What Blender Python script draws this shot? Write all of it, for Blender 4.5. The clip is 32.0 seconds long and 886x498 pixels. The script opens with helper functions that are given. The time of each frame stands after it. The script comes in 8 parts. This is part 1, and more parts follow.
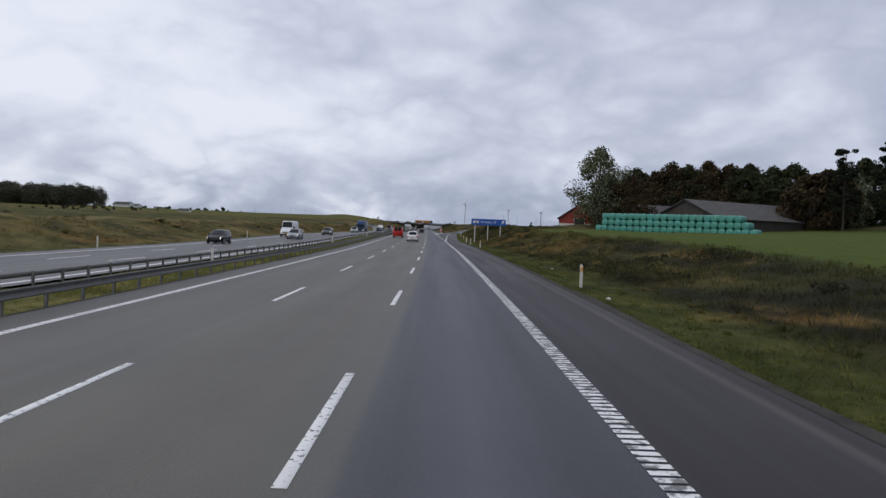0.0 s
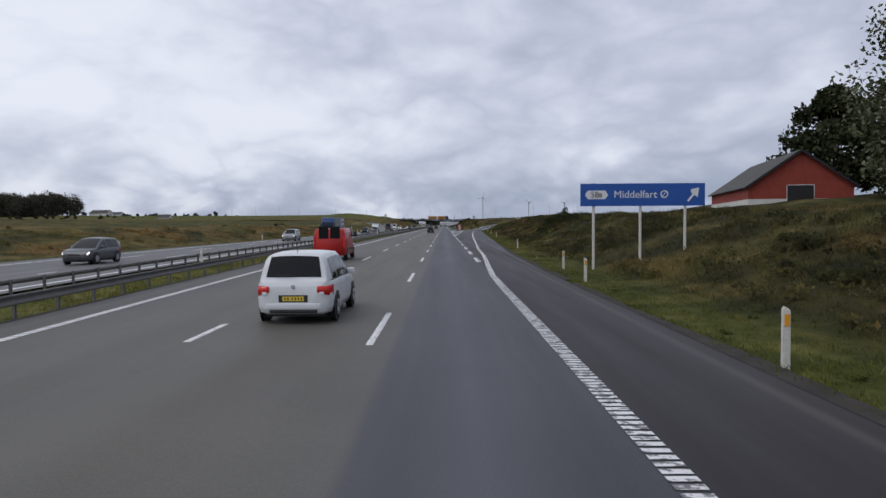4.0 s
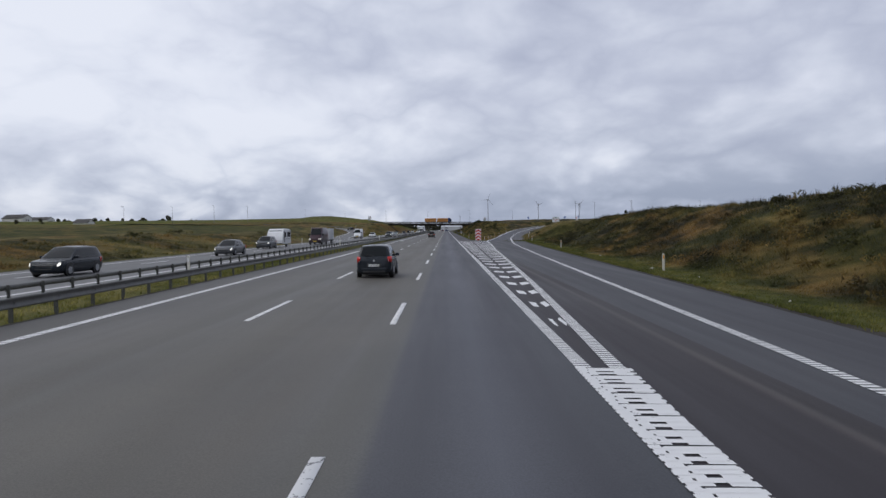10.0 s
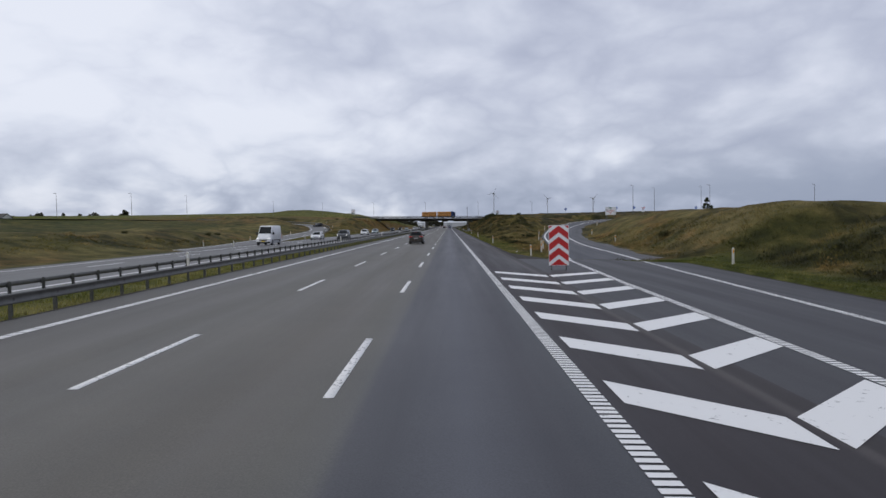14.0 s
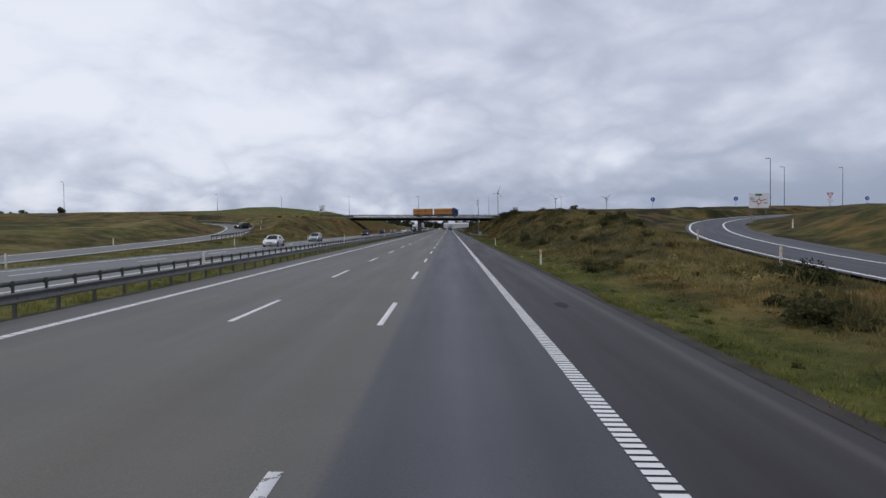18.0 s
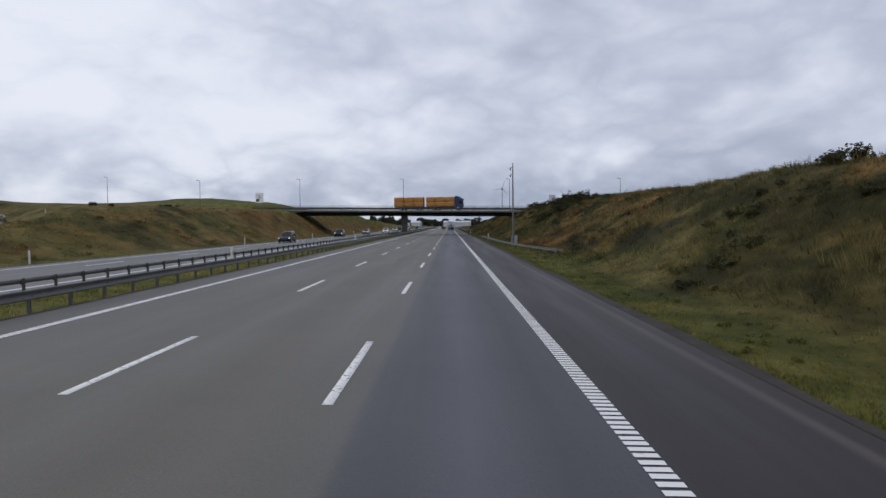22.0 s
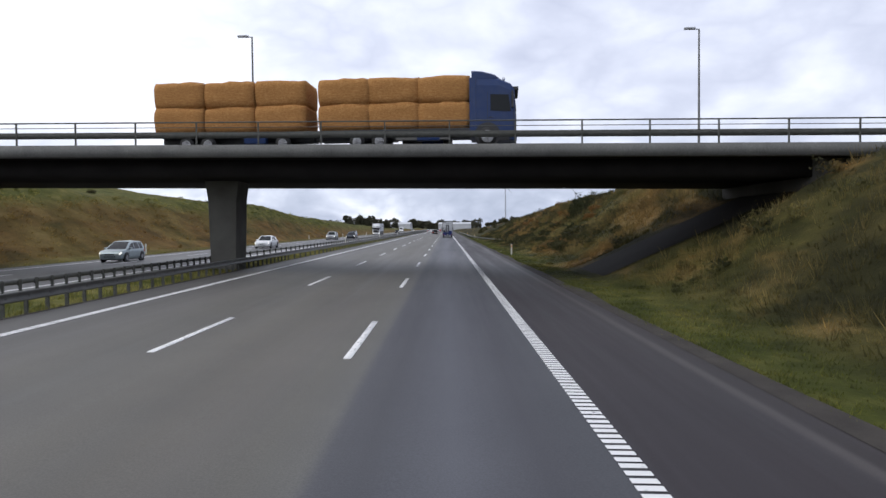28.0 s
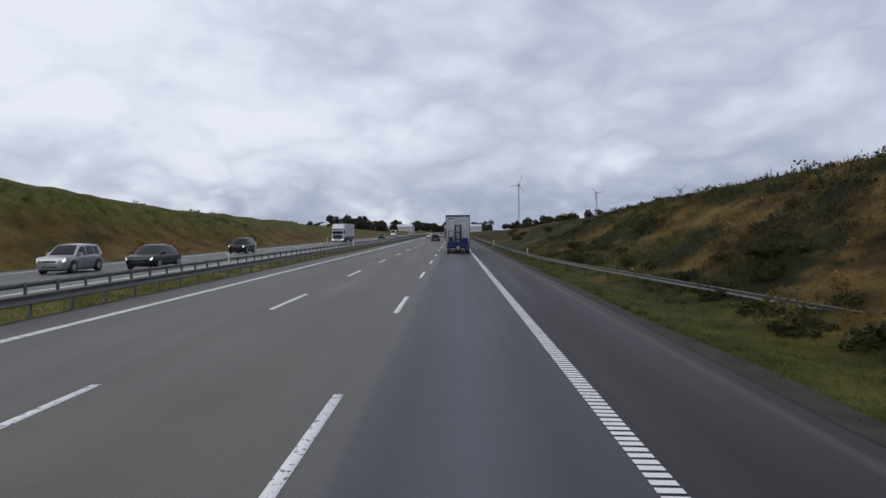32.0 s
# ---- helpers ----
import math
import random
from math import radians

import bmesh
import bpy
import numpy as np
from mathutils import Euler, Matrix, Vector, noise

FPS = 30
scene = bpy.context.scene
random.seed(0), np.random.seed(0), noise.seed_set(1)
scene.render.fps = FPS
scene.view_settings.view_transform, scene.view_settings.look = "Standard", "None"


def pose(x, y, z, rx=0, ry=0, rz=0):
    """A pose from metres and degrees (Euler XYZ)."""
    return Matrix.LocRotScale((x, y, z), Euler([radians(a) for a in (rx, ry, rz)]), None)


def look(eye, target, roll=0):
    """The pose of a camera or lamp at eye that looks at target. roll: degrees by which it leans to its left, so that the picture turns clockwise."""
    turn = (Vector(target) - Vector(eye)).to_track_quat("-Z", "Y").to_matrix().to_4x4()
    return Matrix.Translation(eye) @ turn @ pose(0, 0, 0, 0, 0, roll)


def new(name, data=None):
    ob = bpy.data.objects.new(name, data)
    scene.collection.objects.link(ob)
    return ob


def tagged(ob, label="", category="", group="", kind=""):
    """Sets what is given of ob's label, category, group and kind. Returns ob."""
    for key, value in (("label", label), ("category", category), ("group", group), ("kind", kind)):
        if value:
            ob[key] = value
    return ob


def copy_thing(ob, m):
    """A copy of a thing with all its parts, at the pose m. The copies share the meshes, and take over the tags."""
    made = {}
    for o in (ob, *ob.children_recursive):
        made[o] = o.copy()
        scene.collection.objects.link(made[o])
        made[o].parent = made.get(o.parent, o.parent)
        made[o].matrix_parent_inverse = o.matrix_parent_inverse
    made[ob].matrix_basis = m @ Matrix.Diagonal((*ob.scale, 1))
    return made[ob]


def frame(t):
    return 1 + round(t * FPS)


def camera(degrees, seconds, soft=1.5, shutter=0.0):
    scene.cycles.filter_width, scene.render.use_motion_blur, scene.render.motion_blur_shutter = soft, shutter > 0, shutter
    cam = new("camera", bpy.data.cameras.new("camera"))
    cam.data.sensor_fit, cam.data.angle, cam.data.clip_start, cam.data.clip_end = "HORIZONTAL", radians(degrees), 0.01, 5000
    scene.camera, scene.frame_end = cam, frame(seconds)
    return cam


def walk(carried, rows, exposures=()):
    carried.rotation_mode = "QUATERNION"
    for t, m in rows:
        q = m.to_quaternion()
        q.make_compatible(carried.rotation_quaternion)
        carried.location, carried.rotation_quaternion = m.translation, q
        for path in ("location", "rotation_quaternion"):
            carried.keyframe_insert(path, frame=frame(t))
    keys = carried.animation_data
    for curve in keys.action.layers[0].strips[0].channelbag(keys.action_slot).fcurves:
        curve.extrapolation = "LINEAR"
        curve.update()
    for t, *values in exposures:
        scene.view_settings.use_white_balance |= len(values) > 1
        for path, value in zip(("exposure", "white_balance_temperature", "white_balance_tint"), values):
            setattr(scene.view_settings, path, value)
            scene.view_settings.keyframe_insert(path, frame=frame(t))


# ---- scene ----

# camera: metres, degrees; yaw to the left, pitch up, lean
cam = camera(64.5, 32.0)
PATH = [
    (0.0, 0.313, -6.247, 2.367, -1.264, -1.683, -2.147),
    (1.0, 0.800, 18.293, 2.390, -1.196, -1.886, -1.977),
    (2.0, 1.202, 42.559, 2.347, -0.850, -1.800, -1.676),
    (3.0, 1.462, 66.948, 2.358, -0.453, -2.046, -0.433),
    (6.0, 1.374, 140.260, 2.326, 0.534, -1.804, 0.916),
    (7.0, 1.267, 164.460, 2.380, 0.597, -1.759, 0.680),
    (8.0, 1.268, 188.949, 2.389, 0.562, -1.885, 0.568),
    (9.0, 1.218, 213.429, 2.369, 0.211, -1.889, 0.667),
    (10.0, 1.335, 237.893, 2.362, 0.221, -1.626, 0.831),
    (11.0, 1.434, 262.212, 2.398, 0.189, -1.822, 0.537),
    (12.0, 1.584, 286.781, 2.373, 0.346, -1.809, 0.786),
    (13.0, 1.616, 311.098, 2.376, 0.348, -1.629, 0.729),
    (14.0, 1.680, 335.532, 2.372, 0.476, -1.929, 0.922),
    (17.0, 1.660, 408.970, 2.338, 0.303, -1.792, 0.923),
    (18.0, 1.688, 433.374, 2.371, 0.524, -1.801, 0.728),
    (19.0, 1.706, 457.733, 2.351, 0.453, -1.713, 0.691),
    (20.0, 1.712, 482.112, 2.361, 0.534, -2.016, 0.565),
    (21.0, 1.673, 506.367, 2.402, 0.535, -1.687, 0.551),
    (22.0, 1.636, 530.868, 2.388, 0.550, -1.931, 0.653),
    (23.0, 1.583, 555.312, 2.397, 0.492, -1.728, 0.592),
    (24.0, 1.617, 579.718, 2.389, 0.575, -1.790, 0.558),
    (27.0, 1.736, 653.153, 2.399, 0.289, -1.893, 0.776),
    (28.0, 1.798, 677.494, 2.382, 0.246, -1.741, 0.546),
    (29.0, 1.867, 702.028, 2.362, 0.441, -1.764, 0.787),
    (30.0, 1.837, 726.214, 2.394, 0.514, -1.665, 0.523),
    (31.0, 1.802, 750.647, 2.373, 0.743, -1.891, 0.783),
    (32.0, 1.664, 774.982, 2.396, 0.832, -1.499, 0.483),
]
walk(cam, [(t, pose(x, y, z, 90 + pitch, lean, yaw)) for t, x, y, z, yaw, pitch, lean in PATH],
     [(0, 0.0, 6320, 10), (24.5, 0.0, 6320, 10), (26.6, 0.0, 6320, 10), (27.0, 0.1, 6320, 10), (28.0, 0.55, 6400, 10), (28.5, 0.66, 6600, 10), (29.0, 0.62, 6900, 10), (29.5, 0.45, 6900, 10), (30.0, -0.06, 6650, 10), (30.6, -0.06, 6450, 10), (31.0, -0.03, 6380, 10), (32.0, 0.0, 6320, 10)])

# ---- light ----
world = bpy.data.worlds.new("overcast_sky")
scene.world = world
world.use_nodes = True
wn, wl = world.node_tree.nodes, world.node_tree.links
wn.clear()


def wnode(kind, **kw):
    n = wn.new(kind)
    for k, v in kw.items():
        n.inputs[k].default_value = v
    return n


def ramp(n, stops):
    cr = n.color_ramp
    while len(cr.elements) > 1:
        cr.elements.remove(cr.elements[-1])
    cr.elements[0].position, cr.elements[0].color = stops[0][0], (*stops[0][1], 1)
    for p, c in stops[1:]:
        e = cr.elements.new(p)
        e.color = (*c, 1)


def wmath(op, a, b=0.0):
    n = wn.new("ShaderNodeMath"); n.operation = op
    for i, q in enumerate((a, b)):
        if isinstance(q, (int, float)):
            n.inputs[i].default_value = q
        else:
            wl.new(q, n.inputs[i])
    return n.outputs[0]


tc = wn.new("ShaderNodeTexCoord")
sep = wn.new("ShaderNodeSeparateXYZ")
wl.new(tc.outputs["Generated"], sep.inputs[0])
up = wmath("MAXIMUM", sep.outputs[2], 0.0)


# a flat layer of cloud overhead: directions are spread out over it, so that heaps crowd towards the horizon
flat = wmath("ADD", up, 0.46)
sheet = wn.new("ShaderNodeCombineXYZ")
wl.new(wmath("DIVIDE", sep.outputs[0], flat), sheet.inputs[0])
wl.new(wmath("DIVIDE", sep.outputs[1], flat), sheet.inputs[1])
wl.new(wmath("MULTIPLY", up, 1.2), sheet.inputs[2])


def cloud_noise(stretch, scale, detail, rough, twist, at):
    """Noise on the sheet of cloud."""
    mp = wn.new("ShaderNodeMapping")
    mp.inputs["Location"].default_value = at
    mp.inputs["Scale"].default_value = (1, stretch, 1)
    wl.new(sheet.outputs[0], mp.inputs[0])
    n = wnode("ShaderNodeTexNoise", Scale=scale, Detail=detail, Roughness=rough, Distortion=twist)
    wl.new(mp.outputs[0], n.inputs["Vector"])
    return n.outputs[0]


big = cloud_noise(0.8, 1.1, 2.0, 0.45, 0.0, (1.4, 0.9, 0.4))
small = cloud_noise(1.0, 2.5, 7.0, 0.45, 0.35, (3.1, 1.2, 0.9))
puff = cloud_noise(0.8, 7.5, 6.0, 0.50, 0.30, (0.3, 2.2, 1.7))
lump = cloud_noise(0.9, 4.2, 5.0, 0.48, 0.25, (4.4, 0.7, 2.6))
thick = wmath("ADD", wmath("ADD", wmath("MULTIPLY", big, 0.30), -0.02), wmath("ADD", wmath("MULTIPLY", small, 0.50), wmath("MULTIPLY", puff, 0.18)))
# rounded heaps with soft creases between them
thick = wmath("ADD", thick, wmath("SUBTRACT", wmath("MULTIPLY", wmath("ABSOLUTE", wmath("SUBTRACT", lump, 0.5)), 0.85), 0.06))
# the cloud is thinner and brighter on the sun's side
thick = wmath("ADD", thick, wmath("MULTIPLY", wmath("ADD", sep.outputs[0], 0.0), -0.28))
cloud = wn.new("ShaderNodeValToRGB")
ramp(cloud, [(0.25, (0.46, 0.49, 0.605)), (0.36, (0.555, 0.585, 0.695)), (0.44, (0.64, 0.67, 0.77)), (0.50, (0.71, 0.735, 0.83)), (0.56, (0.775, 0.80, 0.885)), (0.64, (0.83, 0.85, 0.925))])
wl.new(thick, cloud.inputs[0])
# bluish grey band of distant cloud low over the land
band = wn.new("ShaderNodeValToRGB")
ramp(band, [(0.0, (1, 1, 1)), (0.045, (0.85, 0.85, 0.85)), (0.105, (0.3, 0.3, 0.3)), (0.17, (0, 0, 0))])
wl.new(up, band.inputs[0])
low = wn.new("ShaderNodeValToRGB")
ramp(low, [(0.38, (0.31, 0.355, 0.465)), (0.48, (0.40, 0.445, 0.565)), (0.545, (0.51, 0.555, 0.67)), (0.60, (0.66, 0.695, 0.79)), (0.66, (0.76, 0.785, 0.865))])
wl.new(thick, low.inputs[0])
over = wn.new("ShaderNodeMix"); over.data_type = "RGBA"
wl.new(band.outputs[0], over.inputs[0]); wl.new(cloud.outputs[0], over.inputs[6]); wl.new(low.outputs[0], over.inputs[7])
sky = wn.new("ShaderNodeTexSky")
sky.sky_type, sky.sun_disc = "NISHITA", False
sky.sun_elevation, sky.sun_rotation = radians(38), radians(-60)
clear = wn.new("ShaderNodeBackground"); clear.inputs[1].default_value = 0.06
veil = wn.new("ShaderNodeBackground"); veil.inputs[1].default_value = 1.0
wl.new(sky.outputs[0], clear.inputs[0]); wl.new(over.outputs[2], veil.inputs[0])
both = wn.new("ShaderNodeMixShader"); both.inputs[0].default_value = 0.93
wl.new(clear.outputs[0], both.inputs[1]); wl.new(veil.outputs[0], both.inputs[2])
wout = wn.new("ShaderNodeOutputWorld")
wl.new(both.outputs[0], wout.inputs[0])

sun_data = bpy.data.lights.new("sun", "SUN")
sun_data.energy, sun_data.angle, sun_data.color = 0.7, radians(25), (1.0, 0.96, 0.9)
sun = new("sun", sun_data)
sun.matrix_world = look((0, 0, 100), (60, 40, 0))

# ---- materials ----


class Mat:
    """A node material with a few shorthands."""

    def __init__(self, name, color=(0.5, 0.5, 0.5), rough=0.7, metal=0.0, spec=0.5):
        self.m = bpy.data.materials.new(name)
        self.m.use_nodes = True
        self.n, self.l = self.m.node_tree.nodes, self.m.node_tree.links
        self.b = self.n["Principled BSDF"]
        self.b.inputs["Base Color"].default_value = (*color, 1)
        self.b.inputs["Roughness"].default_value = rough
        self.b.inputs["Metallic"].default_value = metal
        self.b.inputs["Specular IOR Level"].default_value = spec

    def node(self, kind, **kw):
        n = self.n.new(kind)
        for k, v in kw.items():
            n.inputs[k].default_value = v
        return n

    def coords(self, which="Object", scale=(1, 1, 1)):
        c = self.n.new("ShaderNodeTexCoord")
        mp = self.n.new("ShaderNodeMapping")
        mp.inputs["Scale"].default_value = scale
        self.l.new(c.outputs[which], mp.inputs[0])
        return mp.outputs[0]

    def noise(self, vec, scale, detail=5.0, rough=0.6):
        n = self.node("ShaderNodeTexNoise", Scale=scale, Detail=detail, Roughness=rough)
        self.l.new(vec, n.inputs["Vector"])
        return n.outputs[0]

    def ramp(self, src, stops):
        r = self.n.new("ShaderNodeValToRGB")
        ramp(r, stops)
        self.l.new(src, r.inputs[0])
        return r.outputs[0]

    def mix(self, fac, a, b, how="MIX"):
        x = self.n.new("ShaderNodeMix")
        x.data_type, x.blend_type = "RGBA", how
        for k, v in ((0, fac), (6, a), (7, b)):
            if isinstance(v, (int, float)):
                x.inputs[k].default_value = v
            elif isinstance(v, tuple):
                x.inputs[k].default_value = (*v, 1)
            else:
                self.l.new(v, x.inputs[k])
        return x.outputs[2]

    def base(self, src):
        self.l.new(src, self.b.inputs["Base Color"])
        return self

    def bump(self, src, strength=0.3, dist=0.01):
        bp = self.node("ShaderNodeBump", Strength=strength, Distance=dist)
        self.l.new(src, bp.inputs["Height"])
        self.l.new(bp.outputs[0], self.b.inputs["Normal"])
        return self

    def rough(self, src):
        self.l.new(src, self.b.inputs["Roughness"])
        return self


def speckled(name, c0, c1, scale=6.0, rough=0.7, metal=0.0, bump=0.0, spec=0.5, fine=60.0):
    """Two tones in broad patches and fine grain."""
    k = Mat(name, c0, rough, metal, spec)
    v = k.coords()
    a = k.ramp(k.noise(v, scale), [(0.35, c0), (0.65, c1)])
    g = k.noise(v, fine, 3.0)
    k.base(k.mix(0.35, a, k.ramp(g, [(0.3, tuple(x * 0.75 for x in c0)), (0.7, tuple(min(1, x * 1.2) for x in c1))])))
    if bump:
        k.bump(g, bump, 0.01)
    return k.m


def paint(name, c, rough=0.25, metal=0.0):
    """Car paint with a film of road dirt."""
    k = Mat(name, c, rough, metal)
    k.b.inputs["Coat Weight"].default_value = 0.10
    k.b.inputs["Specular IOR Level"].default_value = 0.3
    v = k.coords()
    n = k.noise(v, 2.5)
    k.base(k.mix(k.ramp(n, [(0.4, (0, 0, 0)), (0.8, (0.35, 0.35, 0.35))]), c, tuple(0.6 * x + 0.05 for x in c)))
    return k.m


def asphalt(name, stops, dark=1.0):
    """Worn asphalt; the tone across the lanes follows the wheel paths and other given stops, UV x is metres across, y
    metres along.
    """
    k = Mat(name, (0.06, 0.06, 0.06), 0.6, 0, 0.29)
    uv = k.n.new("ShaderNodeUVMap"); uv.uv_map = "lanes"
    sp = k.n.new("ShaderNodeSeparateXYZ"); k.l.new(uv.outputs[0], sp.inputs[0])
    mr = k.n.new("ShaderNodeMapRange")
    mr.inputs[1].default_value, mr.inputs[2].default_value = stops[0][0], stops[-1][0]
    k.l.new(sp.outputs[0], mr.inputs[0])
    span = stops[-1][0] - stops[0][0]
    tone = k.ramp(mr.outputs[0], [((p - stops[0][0]) / span, c) for p, c in stops])
    vec = k.coords("Object")
    long = k.n.new("ShaderNodeMapping"); long.inputs["Scale"].default_value = (0.9, 0.035, 1)
    k.l.new(uv.outputs[0], long.inputs[0])
    streak = k.noise(long.outputs[0], 1.0, 4)
    patch = k.noise(vec, 0.25, 4)
    grain = k.noise(vec, 45.0, 2)
    c = k.mix(0.5, tone, k.ramp(streak, [(0.3, (0.7, 0.7, 0.7)), (0.7, (1.2, 1.2, 1.2))]), "MULTIPLY")
    c = k.mix(0.4, c, k.ramp(patch, [(0.3, (0.75, 0.76, 0.78)), (0.7, (1.2, 1.18, 1.15))]), "MULTIPLY")
    c = k.mix(0.5, c, k.ramp(grain, [(0.3, (0.65, 0.65, 0.65)), (0.7, (1.35, 1.35, 1.35))]), "MULTIPLY")
    k.base(c)
    k.rough(k.ramp(streak, [(0.3, (0.52, 0.52, 0.52)), (0.7, (0.70, 0.70, 0.70))]))
    k.bump(grain, 0.25, 0.004)
    return k.m


def growth(k):
    """The tone of wild growth; the attribute 'cover' holds how green (R), how much mown field (G), how rusty (B), how pale (A)."""
    at_ = k.n.new("ShaderNodeAttribute"); at_.attribute_name = "cover"
    sp = k.n.new("ShaderNodeSeparateColor"); k.l.new(at_.outputs[0], sp.inputs[0])

    def calc(op, a, b):
        m = k.n.new("ShaderNodeMath"); m.operation = op
        for i, q in enumerate((a, b)):
            if isinstance(q, (int, float)):
                m.inputs[i].default_value = q
            else:
                k.l.new(q, m.inputs[i])
        return m.outputs[0]

    v, w = k.coords("Object", (1, 0.55, 1)), k.coords("Object", (1, 0.8, 1))
    n1, n2, n4 = k.noise(v, 0.13, 5, 0.6), k.noise(w, 0.9, 6, 0.65), k.noise(v, 0.42, 7, 0.62)
    pale = calc("MULTIPLY", calc("SUBTRACT", at_.outputs["Alpha"], 0.5), 0.34)
    f = calc("ADD", calc("ADD", calc("MULTIPLY", n1, 0.40), calc("MULTIPLY", n4, 0.60)), pale)
    straw = k.ramp(f, [(0.35, (0.012, 0.012, 0.004)), (0.44, (0.027, 0.025, 0.008)), (0.51, (0.056, 0.047, 0.015)), (0.58, (0.105, 0.083, 0.031)), (0.70, (0.20, 0.155, 0.070))])
    rust = k.ramp(n4, [(0.30, (0.062, 0.036, 0.011)), (0.5, (0.118, 0.068, 0.021)), (0.72, (0.180, 0.115, 0.042))])
    green = k.ramp(calc("ADD", calc("ADD", calc("MULTIPLY", n2, 0.5), calc("MULTIPLY", n4, 0.5)), pale), [(0.32, (0.024, 0.031, 0.006)), (0.45, (0.050, 0.058, 0.011)), (0.56, (0.092, 0.092, 0.023)), (0.70, (0.170, 0.152, 0.052))])
    field = k.ramp(n2, [(0.3, (0.048, 0.070, 0.010)), (0.7, (0.080, 0.100, 0.018))])
    n5 = k.noise(v, 0.21, 6, 0.65)
    c = k.mix(k.ramp(calc("ADD", n5, calc("MULTIPLY", calc("SUBTRACT", sp.outputs[2], 0.5), 0.36)), [(0.45, (0, 0, 0)), (0.60, (0.9, 0.9, 0.9))]), straw, rust)
    c = k.mix(calc("MULTIPLY", k.ramp(n1, [(0.46, (0, 0, 0)), (0.60, (1, 1, 1))]), 0.28), c, green)
    c = k.mix(sp.outputs[0], c, green)
    return k.mix(sp.outputs[1], c, field)


def ground_cover():
    """The turf under the blades."""
    k = Mat("rough_grass", (0.08, 0.08, 0.03), 0.95, 0, 0.1)
    n3 = k.noise(k.coords(), 7.0, 5, 0.7)
    c = k.mix(0.75, growth(k), k.ramp(n3, [(0.3, (0.62, 0.62, 0.60)), (0.7, (1.28, 1.28, 1.25))]), "MULTIPLY")
    k.base(c)
    k.bump(n3, 0.5, 0.10)
    return k.m


def thin_leaf(k, upright):
    """Thin blades pass light on, so they shade like the turf they stand in."""
    g = k.n.new("ShaderNodeNewGeometry")
    up_ = k.n.new("ShaderNodeVectorMath"); up_.operation = "MULTIPLY_ADD"
    k.l.new(g.outputs["Normal"], up_.inputs[0])
    up_.inputs[1].default_value = (0.45, 0.45, 0.45); up_.inputs[2].default_value = (0, 0, upright)
    nrm = k.n.new("ShaderNodeVectorMath"); nrm.operation = "NORMALIZE"
    k.l.new(up_.outputs[0], nrm.inputs[0]); k.l.new(nrm.outputs[0], k.b.inputs["Normal"])
    down = k.n.new("ShaderNodeVectorMath"); down.operation = "SCALE"; down.inputs["Scale"].default_value = -1.0
    k.l.new(nrm.outputs[0], down.inputs[0])
    thin = k.n.new("ShaderNodeBsdfTranslucent")
    k.l.new(k.b.inputs["Base Color"].links[0].from_socket, thin.inputs["Color"]); k.l.new(down.outputs[0], thin.inputs["Normal"])
    mx = k.n.new("ShaderNodeAddShader")
    k.l.new(k.b.outputs[0], mx.inputs[0]); k.l.new(thin.outputs[0], mx.inputs[1])
    k.l.new(mx.outputs[0], k.n["Material Output"].inputs["Surface"])


def grass_blades():
    """Blades take the tone of the growth where they stand, each a little off it."""
    k = Mat("grass_blades", (0.08, 0.08, 0.03), 0.85, 0, 0.2)
    g = k.n.new("ShaderNodeNewGeometry")
    k.base(k.mix(1.0, growth(k), k.ramp(g.outputs["Random Per Island"], [(0.0, (0.62, 0.62, 0.62)), (0.5, (0.95, 0.94, 0.90)), (0.9, (1.25, 1.20, 1.10)), (1.0, (1.5, 1.45, 1.3))]), "MULTIPLY"))
    thin_leaf(k, 1.0)
    return k.m


def blades(name, stops, rough=0.85, upright=0.0):
    """Leaves, each of its own tone."""
    k = Mat(name, stops[0][1], rough, 0, 0.2)
    g = k.n.new("ShaderNodeNewGeometry")
    v = k.coords()
    n = k.noise(v, 0.25, 4)
    add = k.n.new("ShaderNodeMath"); add.operation = "MULTIPLY_ADD"
    k.l.new(g.outputs["Random Per Island"], add.inputs[0]); add.inputs[1].default_value = 0.5
    half = k.n.new("ShaderNodeMath"); half.operation = "MULTIPLY"; half.inputs[1].default_value = 0.5
    k.l.new(n, half.inputs[0]); k.l.new(half.outputs[0], add.inputs[2])
    k.base(k.ramp(add.outputs[0], stops))
    if upright:
        thin_leaf(k, upright)
    return k.m


def glass_pane(name, c=(0.010, 0.012, 0.013)):
    k = Mat(name, c, 0.08, 0, 0.22)
    return k.m


